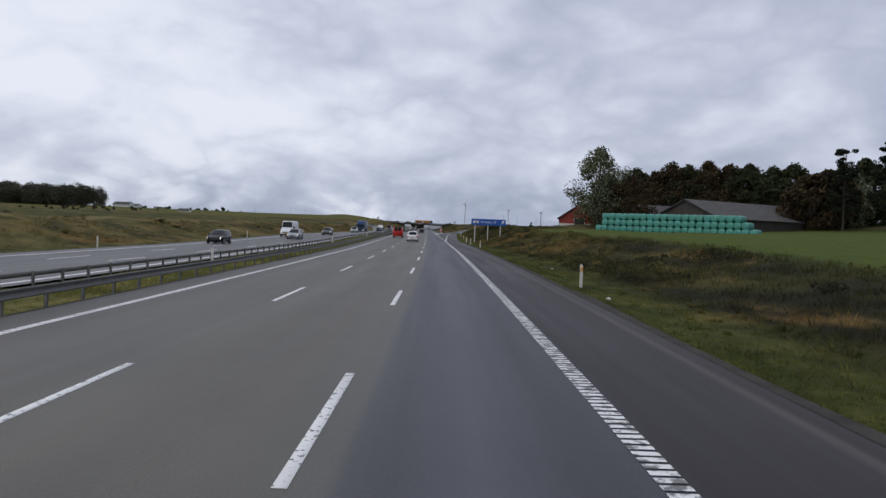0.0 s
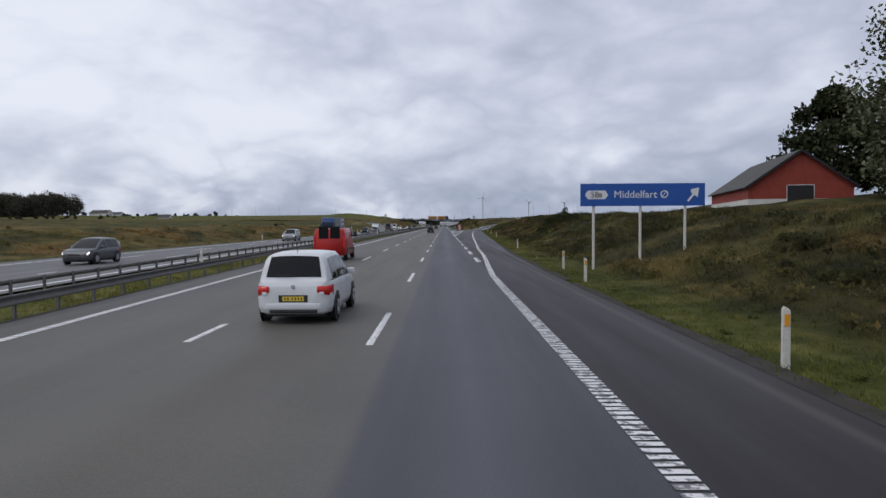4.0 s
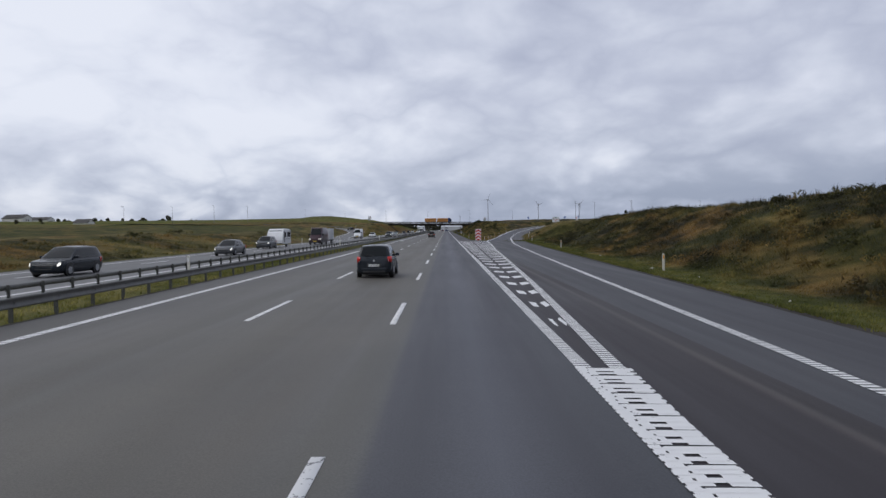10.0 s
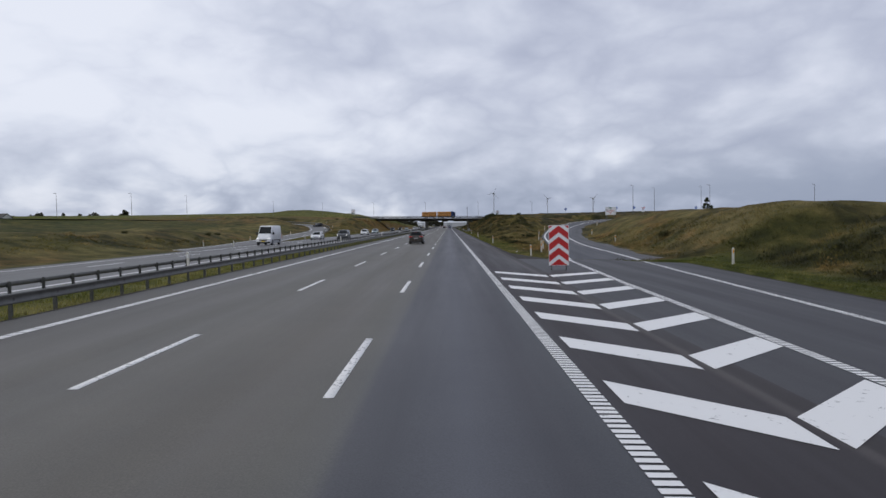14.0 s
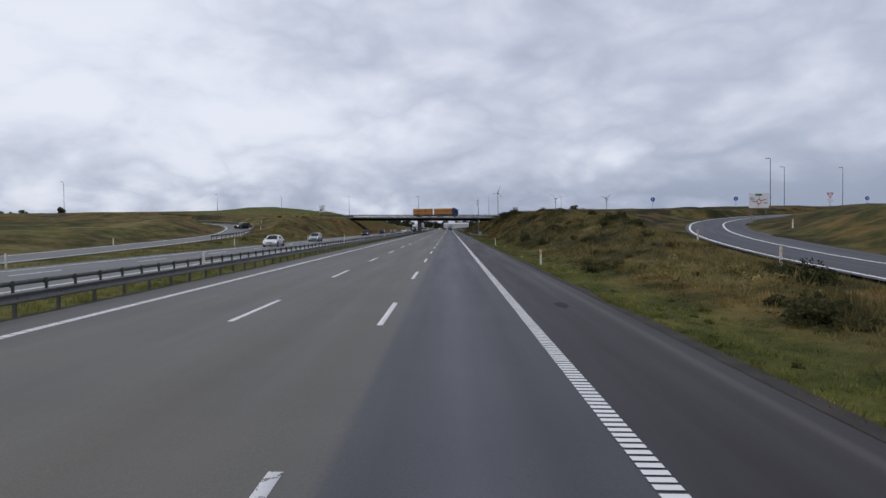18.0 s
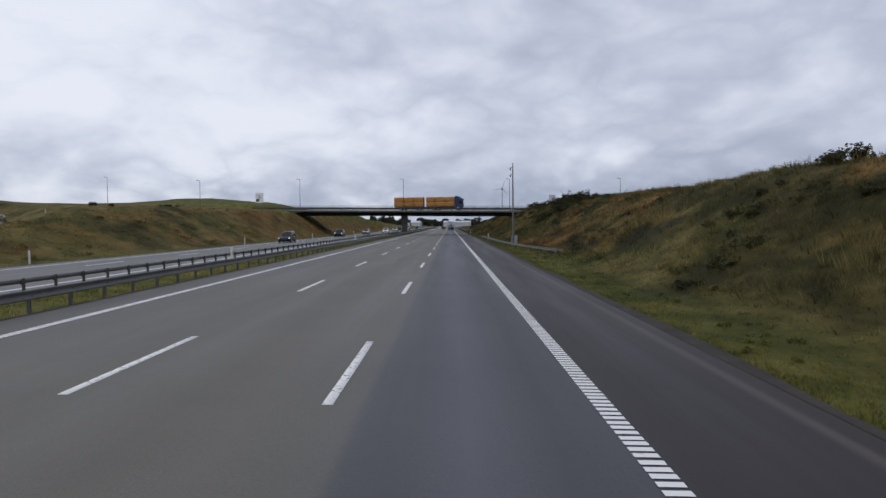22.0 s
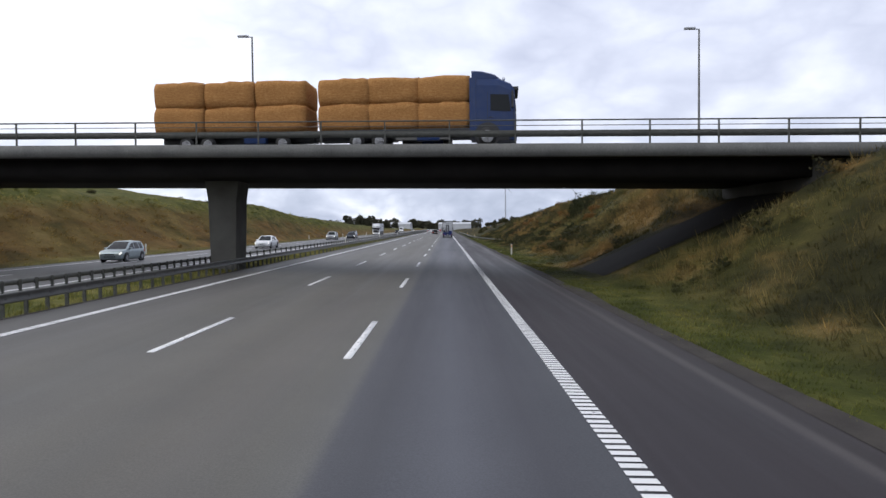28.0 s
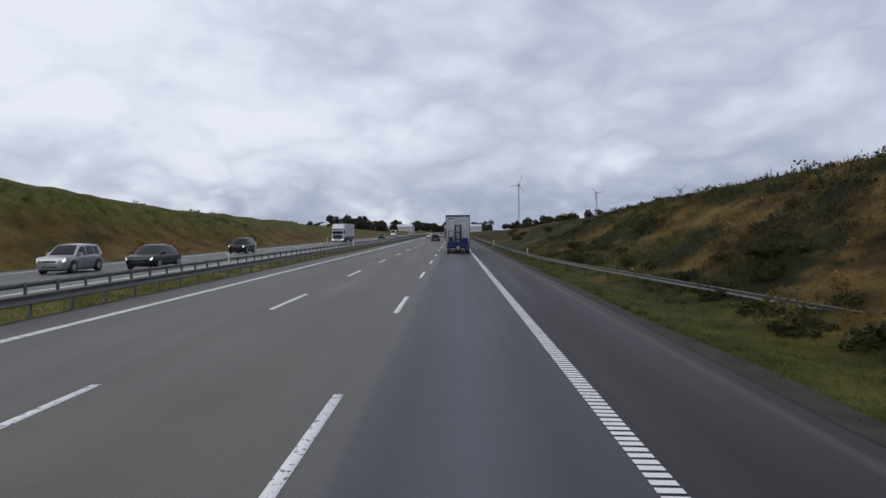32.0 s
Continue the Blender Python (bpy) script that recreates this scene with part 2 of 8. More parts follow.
M = {}
# step at 0.40 to 0.56 also holds a windscreen reflection put into the colour
M["asphalt"] = asphalt("worn_asphalt", [(-9.2, (0.069, 0.066, 0.060)), (-7.4, (0.085, 0.082, 0.075)), (-5.6, (0.102, 0.097, 0.086)), (-4.4, (0.092, 0.088, 0.076)), (-2.9, (0.108, 0.102, 0.088)), (-1.9, (0.094, 0.088, 0.075)), (-0.9, (0.106, 0.099, 0.086)), (-0.1, (0.101, 0.097, 0.084)),
                                        (0.40, (0.103, 0.101, 0.093)), (0.56, (0.068, 0.069, 0.077)), (1.0, (0.060, 0.061, 0.069)), (1.85, (0.084, 0.087, 0.100)), (2.8, (0.051, 0.051, 0.059)), (3.5, (0.057, 0.059, 0.066)), (3.9, (0.023, 0.018, 0.0205)), (5.2, (0.024, 0.019, 0.021)), (5.92, (0.026, 0.021, 0.022)), (6.05, (0.058, 0.050, 0.048)), (6.13, (0.060, 0.052, 0.050)), (6.22, (0.026, 0.021, 0.021)), (6.45, (0.025, 0.020, 0.020)), (6.9, (0.028, 0.024, 0.024))])
M["asphalt_far"] = asphalt("grey_asphalt", [(-28, (.10, .10, .10)), (-13, (.11, .11, .11)), (30, (.10, .10, .10))])
M["ramp"] = asphalt("ramp_asphalt", [(-4, (.046, .047, .054)), (0, (.044, .045, .053)), (4, (.050, .050, .055)), (12, (.040, .039, .043))])
M["shoulder"] = speckled("shoulder_grit", (0.024, 0.021, 0.019), (0.060, 0.053, 0.046), 1.2, 0.95, bump=0.4, spec=0.2)
M["tar"] = speckled("dark_bitumen", (0.017, 0.0145, 0.0155), (0.027, 0.0225, 0.024), 2.0, 0.8, spec=0.2)
k = Mat("road_paint", (0.72, 0.72, 0.70), 0.6)
v = k.coords()
k.base(k.mix(k.ramp(k.noise(v, 6.0, 5, 0.7), [(0.63, (0, 0, 0)), (0.69, (0.85, 0.85, 0.85))]), (0.70, 0.70, 0.69), (0.12, 0.12, 0.12)))
M["white_line"] = k.m
k = Mat("pitted_paint", (0.72, 0.72, 0.70), 0.6)
v = k.coords("Object", (1, 0.8, 1))
k.base(k.mix(k.ramp(k.noise(v, 11.0, 3, 0.6), [(0.58, (0, 0, 0)), (0.62, (0.9, 0.9, 0.9))]), (0.70, 0.70, 0.69), (0.09, 0.09, 0.09)))
M["pitted_line"] = k.m
k = Mat("worn_paint", (0.72, 0.72, 0.70), 0.6)
v = k.coords()
k.base(k.mix(k.ramp(k.noise(v, 4.5, 6, 0.7), [(0.50, (0, 0, 0)), (0.56, (0.9, 0.9, 0.9))]), (0.70, 0.70, 0.69), (0.09, 0.09, 0.09)))
M["worn_line"] = k.m
k = Mat("flaked_paint", (0.72, 0.72, 0.70), 0.6)
v = k.coords("Object", (1, 0.55, 1))
k.base(k.mix(k.ramp(k.noise(v, 4.0, 5, 0.6), [(0.45, (0, 0, 0)), (0.50, (0.95, 0.95, 0.95))]), (0.70, 0.70, 0.69), (0.06, 0.06, 0.062)))
M["flaked_line"] = k.m
M["ground"] = ground_cover()
M["steel"] = speckled("galvanised_steel", (0.10, 0.10, 0.094), (0.15, 0.15, 0.14), 3.0, 0.55, 0.25, 0.1)
M["post_steel"] = speckled("weathered_steel_post", (0.055, 0.058, 0.052), (0.095, 0.095, 0.085), 5.0, 0.7, 0.2)
M["concrete"] = speckled("grey_concrete", (0.20, 0.20, 0.185), (0.29, 0.285, 0.265), 0.8, 0.85, bump=0.15)
# stained, and darkened further: shade under the bridge put into the colour
M["concrete_dark"] = speckled("stained_shaded_concrete", (0.045, 0.043, 0.04), (0.075, 0.072, 0.066), 0.6, 0.9, bump=0.2)
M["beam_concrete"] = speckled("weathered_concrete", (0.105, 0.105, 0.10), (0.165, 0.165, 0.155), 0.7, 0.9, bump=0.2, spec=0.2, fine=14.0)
# near-black: dark steel, with the shade under the deck put into the colour
M["girder"] = speckled("steel_and_underdeck_shade", (0.012, 0.011, 0.011), (0.022, 0.020, 0.019), 0.6, 0.9, spec=0.15)
M["pier"] = speckled("stained_pier_concrete", (0.10, 0.096, 0.085), (0.15, 0.145, 0.13), 0.9, 0.9, bump=0.15, spec=0.2)
M["plastic_white"] = speckled("dirty_white_plastic", (0.50, 0.48, 0.43), (0.66, 0.64, 0.58), 9.0, 0.5)
M["amber"] = Mat("amber_reflector", (0.75, 0.33, 0.03), 0.25).m
M["black"] = speckled("black_plastic", (0.012, 0.012, 0.013), (0.025, 0.025, 0.026), 8.0, 0.5)
M["rubber"] = speckled("tyre_rubber", (0.016, 0.016, 0.016), (0.03, 0.03, 0.03), 9.0, 0.85)
M["rim"] = speckled("alloy_rim", (0.26, 0.27, 0.28), (0.40, 0.40, 0.41), 8.0, 0.4, 0.3)
M["glass"] = glass_pane("tinted_glass")
M["red_lens"] = Mat("red_lens", (0.55, 0.02, 0.015), 0.2).m
M["clear_lens"] = Mat("clear_lens", (0.75, 0.77, 0.8), 0.15).m
lit = Mat("lit_headlight", (0.9, 0.9, 0.88), 0.15)
lit.b.inputs["Emission Color"].default_value = (1, 0.95, 0.85, 1); lit.b.inputs["Emission Strength"].default_value = 0.9
M["lamp_on"] = lit.m
M["plate"] = Mat("number_plate_white", (0.7, 0.7, 0.68), 0.4).m
M["plate_yellow"] = Mat("number_plate_yellow", (0.7, 0.5, 0.05), 0.4).m
M["ink"] = Mat("black_ink", (0.02, 0.02, 0.02), 0.5).m
M["sign_blue"] = speckled("blue_sign_sheet", (0.01, 0.075, 0.33), (0.015, 0.09, 0.38), 2.0, 0.4)
M["sign_white"] = speckled("white_sign_sheet", (0.68, 0.69, 0.70), (0.76, 0.76, 0.76), 2.0, 0.4)
M["sign_red"] = speckled("red_sign_sheet", (0.42, 0.014, 0.016), (0.50, 0.024, 0.022), 2.0, 0.4)
M["sign_back"] = speckled("grey_sign_back", (0.30, 0.31, 0.32), (0.38, 0.39, 0.4), 2.0, 0.5, 0.4)
M["straw"] = None
k = Mat("straw", (0.30, 0.17, 0.055), 0.95, 0, 0.1)
v = k.coords("Object", (1, 1, 3))
a, b_ = k.noise(v, 5.0, 6, 0.7), k.noise(v, 40.0, 4, 0.7)
k.base(k.mix(0.5, k.ramp(a, [(0.32, (0.22, 0.092, 0.026)), (0.5, (0.40, 0.195, 0.062)), (0.66, (0.56, 0.32, 0.12))]), k.ramp(b_, [(0.3, (0.15, 0.058, 0.016)), (0.7, (0.56, 0.30, 0.12))])))
k.bump(b_, 0.8, 0.03)
M["straw"] = k.m
k = Mat("green_film", (0.10, 0.42, 0.33), 0.32, 0, 0.5)
v = k.coords()
oi = k.n.new("ShaderNodeObjectInfo")
n = k.noise(v, 2.2, 5)
c = k.mix(k.ramp(n, [(0.35, (0, 0, 0)), (0.7, (1, 1, 1))]), (0.040, 0.205, 0.160), (0.085, 0.31, 0.25))
k.base(k.mix(0.35, c, k.ramp(oi.outputs["Random"], [(0, (0.75, 0.75, 0.75)), (1, (1.15, 1.15, 1.15))]), "MULTIPLY"))
k.bump(k.noise(v, 6.0, 4), 0.5, 0.04)
M["wrap"] = k.m
M["brick_red"] = speckled("red_painted_boards", (0.22, 0.035, 0.022), (0.30, 0.055, 0.035), 1.5, 0.85, bump=0.2)
M["dark_boards"] = speckled("dark_tarred_boards", (0.030, 0.026, 0.022), (0.055, 0.048, 0.040), 0.9, 0.9, bump=0.3)
M["limewash"] = speckled("limewashed_plinth", (0.55, 0.54, 0.5), (0.66, 0.65, 0.6), 1.5, 0.9)
M["roof_dark"] = speckled("dark_fibre_cement_roof", (0.05, 0.048, 0.045), (0.085, 0.08, 0.075), 0.8, 0.9, bump=0.3)
M["roof_grey"] = speckled("grey_fibre_cement_roof", (0.050, 0.047, 0.045), (0.085, 0.080, 0.076), 0.6, 0.9, bump=0.3)
M["wall_white"] = speckled("white_rendered_wall", (0.6, 0.6, 0.57), (0.7, 0.69, 0.66), 1.0, 0.85)
M["wall_grey"] = speckled("pale_sheet_wall", (0.42, 0.44, 0.46), (0.52, 0.53, 0.55), 0.3, 0.6)
M["bark"] = speckled("bark", (0.04, 0.033, 0.025), (0.085, 0.07, 0.055), 4.0, 0.95, bump=0.5)
M["leaf"] = blades("leaves", [(0.15, (0.011, 0.015, 0.006)), (0.5, (0.028, 0.035, 0.013)), (0.85, (0.059, 0.062, 0.025))])
M["leaf_silver"] = blades("silvery_poplar_leaves", [(0.15, (0.035, 0.045, 0.018)), (0.5, (0.085, 0.095, 0.045)), (0.75, (0.20, 0.21, 0.14)), (0.9, (0.36, 0.37, 0.29))])
M["leaf_brown"] = blades("autumn_leaves", [(0.15, (0.015, 0.013, 0.006)), (0.5, (0.042, 0.029, 0.013)), (0.85, (0.077, 0.052, 0.021))])
M["needle"] = blades("pine_needles", [(0.2, (0.006, 0.008, 0.005)), (0.8, (0.018, 0.024, 0.011))])
M["shrub"] = blades("shrub_leaves", [(0.15, (0.009, 0.010, 0.003)), (0.5, (0.022, 0.022, 0.007)), (0.85, (0.048, 0.043, 0.013))], upright=0.5)
M["bush"] = blades("bush_leaves", [(0.15, (0.006, 0.008, 0.003)), (0.5, (0.016, 0.019, 0.006)), (0.85, (0.038, 0.039, 0.012))], upright=0.4)
M["shrub_rust"] = blades("rusty_shrub_leaves", [(0.15, (0.04, 0.018, 0.004)), (0.5, (0.085, 0.042, 0.010)), (0.85, (0.14, 0.082, 0.022))], upright=0.5)
M["grass"] = grass_blades()
# leaf tones lifted: the haze of distance is put into the colour
M["wood_far"] = blades("hazed_wood_leaves", [(0.15, (0.030, 0.031, 0.020)), (0.85, (0.085, 0.082, 0.054))])
M["turbine"] = Mat("pale_turbine_paint", (0.50, 0.53, 0.58), 0.5).m

# ---- helpers of the plan: s metres along the road, d metres across from the first lane line (right positive) ----
CURVE, STRAIGHT = 1 / 3500.0, 140.0


def smooth(a, b, x):
    u = np.clip((np.asarray(x, float) - a) / (b - a), 0, 1)
    return u * u * (3 - 2 * u)


def heading(s):
    u = np.clip(STRAIGHT - np.asarray(s, float), 0, None)
    return -CURVE * u * u / (2 * STRAIGHT)


_s = np.arange(-400, 4401, 1.0)
_h = heading(_s)
_x = np.concatenate([[0], np.cumsum(-np.sin((_h[1:] + _h[:-1]) / 2))])
_y = np.concatenate([[0], np.cumsum(np.cos((_h[1:] + _h[:-1]) / 2))])
_x -= _x[600]
_y -= _y[600] - 200


def plan(s, d):
    """World x, y of a place given along and across the road."""
    h = heading(s)
    return np.interp(s, _s, _x) + d * np.cos(h), np.interp(s, _s, _y) + d * np.sin(h)


def fall_right(s):
    return -0.010 + 0.035 * smooth(60, 150, s)


def fall_left(s):
    return -0.010 - 0.008 * smooth(110, 230, s)


def road_z(s, d):
    """The crossfall: both carriageways are banked to the left in the curve, then fall from a crown in the median."""
    s, d = np.asarray(s, float), np.asarray(d, float)
    z0 = fall_right(s) * 12.84
    return np.where(d > -11, z0 - fall_right(s) * (d + 11), z0 + fall_left(s) * (-11 - d))


def table(s, pts):
    return np.interp(s, [p[0] for p in pts], [p[1] for p in pts])


def edge_right(s):
    """Outer edge of the asphalt of the near carriageway, the exit lane taken in."""
    return table(s, [(-400, 6.6), (122, 6.6), (149, 7.0), (202, 9.2), (254, 11.3), (306, 13.5), (358, 15.9), (384, 17.6), (386, 6.7), (4400, 6.7)])


EDGE_L = -26.4


def spline(pts, step=3.0):
    """A smooth line through points (s, d, z)."""
    p = np.array(pts, float)
    out = []
    for i in range(len(p) - 1):
        a, b, c, e = p[max(i - 1, 0)], p[i], p[i + 1], p[min(i + 2, len(p) - 1)]
        n = max(2, int(np.linalg.norm(c[:2] - b[:2]) / step))
        for t in np.arange(n) / n:
            out.append(0.5 * (2 * b + (c - a) * t + (2 * a - 5 * b + 4 * c - e) * t * t + (3 * b - a - 3 * c + e) * t ** 3))
    out.append(p[-1])
    return np.array(out)


RAMP_R = spline([(386, 12.5, -0.26), (410, 15.1, -0.30), (440, 18.5, -0.28), (460, 20.8, 0.05), (480, 23.9, 0.45), (500, 27.7, 1.1), (518, 32.8, 1.8), (535, 39.8, 2.6), (548, 50, 3.3), (555, 64, 3.8), (558, 90, 4.0), (558, 130, 4.2)])
RAMP_L = spline([(380, -28.4, -0.25), (430, -29.8, -0.20), (460, -32.2, -0.08), (488, -34.8, 0.15), (511, -36.3, 0.42), (541, -38.5, 0.85), (565, -41.0, 1.25), (583, -44.2, 1.85), (602, -49.2, 2.75), (613, -55, 3.5), (620, -64, 4.2), (612, -76, 4.9), (590, -87, 5.3), (540, -98, 5.5), (470, -106, 5.5)])
BRIDGE_Z = 6.15


def bridge_s(d):
    return 709.5 - 0.08 * (d - 5)


def bridge_z(d):
    return BRIDGE_Z - 0.015 * (np.clip(d, -80, 60) - 5)


CREST_R = [(-300, 1.2), (0, 1.1), (24, 0.95), (54, 1.50), (75, 1.75), (95, 2.0), (115, 2.2), (140, 2.6), (165, 3.0), (185, 3.4), (240, 3.9), (285, 4.35), (345, 4.25), (385, 3.7), (400, 3.4), (440, 3.4), (600, 5.5), (615, 5.6), (650, 6.2), (715, 6.2), (760, 6.4), (790, 6.2), (815, 5.35), (860, 4.6), (950, 3.2), (1100, 1.8), (1500, 1.0), (4400, 0.5)]
MOUND_R = [(384, 0.0), (420, 0.2), (455, 0.9), (485, 2.3), (510, 3.0), (525, 3.3), (540, 4.2), (553, 5.0), (580, 5.25), (610, 5.5)]
CREST_L = [(-300, 2.0), (60, 2.1), (120, 2.2), (190, 2.2), (400, 2.0), (500, 1.9), (550, 2.6), (600, 5.0), (650, 5.4), (700, 6.6), (745, 5.4), (790, 7.2), (830, 7.7), (870, 6.3), (950, 4.9), (1050, 3.4), (1200, 2.2), (4400, 0.5)]
FAR_L = [(-300, 2.6), (60, 2.8), (120, 3.2), (190, 3.6), (400, 3.8), (520, 4.0), (560, 4.8), (600, 6.9), (700, 8.4), (760, 10.4), (820, 12.8), (880, 12.6), (960, 9.2), (1050, 6.0), (1300, 3.0), (4400, 2.0)]


def near_line(s, d, line):
    """Distance to a ramp's middle line and its height there."""
    best, z = np.full(s.shape, 1e9), np.zeros(s.shape)
    for p, q in zip(line[:-1], line[1:]):
        v = q[:2] - p[:2]
        u = np.clip(((s - p[0]) * v[0] + (d - p[1]) * v[1]) / (v @ v), 0, 1)
        r = np.hypot(s - p[0] - u * v[0], d - p[1] - u * v[1])
        z = np.where(r < best, p[2] + u * (q[2] - p[2]), z)
        best = np.minimum(best, r)
    return best, z


def fbm(s, d, scale, seed):
    """Cheap smooth noise, about -1 to 1."""
    out = 0
    rng = np.random.RandomState(seed)
    for o in range(5):
        a = rng.uniform(0, 6.28, 4)
        f = 2 ** (o * 0.7) / scale
        out = out + (np.sin(s * f * 1.1 + a[0] + 1.7 * np.sin(d * f * 0.9 + a[1])) * np.sin(d * f + a[2] + 1.3 * np.sin(s * f * 0.8 + a[3]))) / (1 + 0.6 * o)
    return out * 0.6


def land(s, d):
    """Height of the land at (s, d)."""
    s, d = np.broadcast_arrays(np.asarray(s, float), np.asarray(d, float))
    er = edge_right(s)
    zr_ = road_z(s, np.minimum(er, 7)) - 0.05
    q = d - er
    crest = table(s, CREST_R)
    main = zr_ - 0.10 * smooth(0.3, 2.5, q) + (crest - zr_ + 0.10) * smooth(2.5, 15.5, q)
    far = np.where(s < 150, 0.9 + 0.0 * s, np.where(s > 600, crest + 1.5 * smooth(20, 60, q), crest + 0.6))
    far = table(s, [(-300, 0.8), (120, 1.2), (160, 3.0), (200, 3.8), (400, 4.0), (540, 4.2), (600, 6.3), (760, 8.2), (820, 7.6), (1000, 4.0), (1500, 1.5), (4400, 1.0)])
    main = main + (far - crest) * smooth(15, 45, q) + 0.048 * np.clip(q, 0, 90) * (1 - smooth(120, 185, s - 60 * smooth(25, 45, d)))
    # mound between the road and the exit ramp
    mound = zr_ - 0.08 * smooth(0.3, 2, d - 6.7) + (table(s, MOUND_R) - zr_) * smooth(8.8, 19.5, d)
    w = smooth(380, 386, s) * (1 - smooth(560, 620, s))
    right = main * (1 - w) + w * mound
    r, z = near_line(s, d, RAMP_R)
    right = np.where(w > 0, np.where(d > 0, 1, 0) * 0 + right, right)
    beyond = (table(s, [(380, 3.9), (440, 3.6), (500, 3.8), (560, 4.4), (620, 6)])) * smooth(5, 16, r) + z * (1 - smooth(5, 16, r))
    side = np.interp(s, RAMP_R[:36, 0], RAMP_R[:36, 1])
    right = np.where((w > 0) & (d > side) & (s < 556), right * (1 - w) + w * beyond, right)
    k = (1 - smooth(5.4, 9.5, r)) * smooth(380, 387, s)
    right = right * (1 - k) + (z - 0.10) * k
    # left of the far carriageway
    zl = road_z(s, EDGE_L) - 0.06
    q = EDGE_L - d
    cl, fl = table(s, CREST_L), table(s, FAR_L)
    left = zl - 0.06 * smooth(0.2, 2, q) + (cl - zl + 0.06) * smooth(2.0, 14, q) + (fl - cl) * smooth(14, 60, q)
    left = left + 2.0 * np.exp(-((s - 812) / 30) ** 2 - ((d + 100) / 16) ** 2) + 3.2 * np.exp(-((s - 752) / 20) ** 2 - ((d + 55) / 15) ** 2)
    r, z = near_line(s, d, RAMP_L)
    k = (1 - smooth(3.6, 13, r)) * smooth(402, 430, s)
    left = left * (1 - k) + (z - 0.12) * k
    # median and the bed under the roads
    mid = road_z(s, d) - 0.10 + 0.03 * np.exp(-((d + 11.2) / 1.2) ** 2)
    h = np.where(d > er, right, np.where(d < EDGE_L, left, mid))
    on_road = ((d > -9.0) & (d < er)) | ((d < -13.3) & (d > EDGE_L))
    h = np.where(on_road, road_z(s, d) - 0.30, h)
    # raised verge at the guard rails
    h = h + 0.10 * np.exp(-((d - 10.0) / 1.2) ** 2) * (smooth(566, 580, s) * (1 - smooth(650, 664, s)) + smooth(780, 800, s))
    # banks of the bridge's road
    bs = bridge_s(d) + 6.2
    out_r, out_l = smooth(22, 27, d), smooth(46, 50, -d)
    k = (1 - smooth(6.5, 17, np.abs(s - bs))) * np.maximum(out_r, out_l)
    h = h * (1 - k) + (bridge_z(d) - 0.15) * k
    # paved slopes under the bridge
    under = (1 - smooth(5.2, 7.6, np.abs(s - bs)))
    slope_r = np.clip((d - 9.4) / (22.5 - 9.4), 0, 1) * 5.9 + road_z(s, 7.0) - 0.1
    slope_l = np.clip((-d - 30.5) / (46.5 - 30.5), 0, 1) * 6.2 + road_z(s, -26.0) - 0.1
    h = np.where((d > 7) & (d < 27), h * (1 - under) + np.minimum(slope_r, bridge_z(d) - 0.2) * under, h)
    h = np.where((d < -27) & (d > -50), h * (1 - under) + np.minimum(slope_l, bridge_z(d) - 0.2) * under, h)
    # uneven ground away from the roads
    away = smooth(1.5, 8, np.where(d > 0, d - er, EDGE_L - d))
    r2, _ = near_line(s, d, RAMP_R)
    r3, _ = near_line(s, d, RAMP_L)
    away = away * smooth(4, 9, r2) * smooth(4, 9, r3) * (1 - 0.8 * under)
    field = np.where((s < 130) & (d > 22), 0.25, 1.0)
    h = h + away * field * (0.22 * fbm(s, d, 5.0, 3) + 0.40 * fbm(s, d, 17.0, 4) * smooth(12, 30, np.abs(d)))
    h = h + 1.5 * smooth(180, 340, -d) * smooth(200, 420, s) * (1 - smooth(1100, 1600, s))
    far_out = smooth(120, 500, np.abs(d)) + smooth(1200, 2500, s)
    return h + far_out * 2.5 * fbm(s, d, 240.0, 8)


def mesh_np(name, verts, faces, mat, smooth_shade=False):
    me = bpy.data.meshes.new(name)
    verts, faces = np.asarray(verts, np.float32), np.asarray(faces, np.int32)
    me.vertices.add(len(verts)); me.vertices.foreach_set("co", verts.ravel())
    n = faces.shape[1]
    me.loops.add(faces.size); me.loops.foreach_set("vertex_index", faces.ravel())
    me.polygons.add(len(faces))
    me.polygons.foreach_set("loop_start", np.arange(0, faces.size, n, dtype=np.int32))
    me.polygons.foreach_set("loop_total", np.full(len(faces), n, np.int32))
    if smooth_shade:
        me.polygons.foreach_set("use_smooth", np.ones(len(faces), bool))
    me.update(calc_edges=True)
    if mat:
        me.materials.append(mat)
    return me


def put(name, me, parent=None, label="", category="", group="", kind=""):
    ob = new(name, me)
    if parent is not None:
        ob.parent = parent
    return tagged(ob, label, category, group, kind)


def part(name, bm, material, parent, label="", smooth_shade=False):
    """Link a bmesh as one mesh object under a thing or a part."""
    me = bpy.data.meshes.new(name)
    if smooth_shade:
        for f in bm.faces:
            f.smooth = True
    bm.to_mesh(me)
    bm.free()
    me.materials.append(material)
    return put(name, me, parent, label)


def thing(name, m, label, category, group="", kind=""):
    ob = new(name)
    ob.matrix_basis = m
    ob.empty_display_size = 0.3
    return tagged(ob, label, category, group, kind)


def spot(s, d, z=None, turn=0.0):
    """Pose on the land at (s, d), y along the road."""
    x, y = plan(s, d)
    if z is None:
        z = float(land(s, d))
    return pose(float(x), float(y), float(z), 0, 0, math.degrees(float(heading(s))) + turn)


def on_road(s, d, turn=0.0):
    return spot(s, d, float(road_z(s, d)) + 0.005, turn)


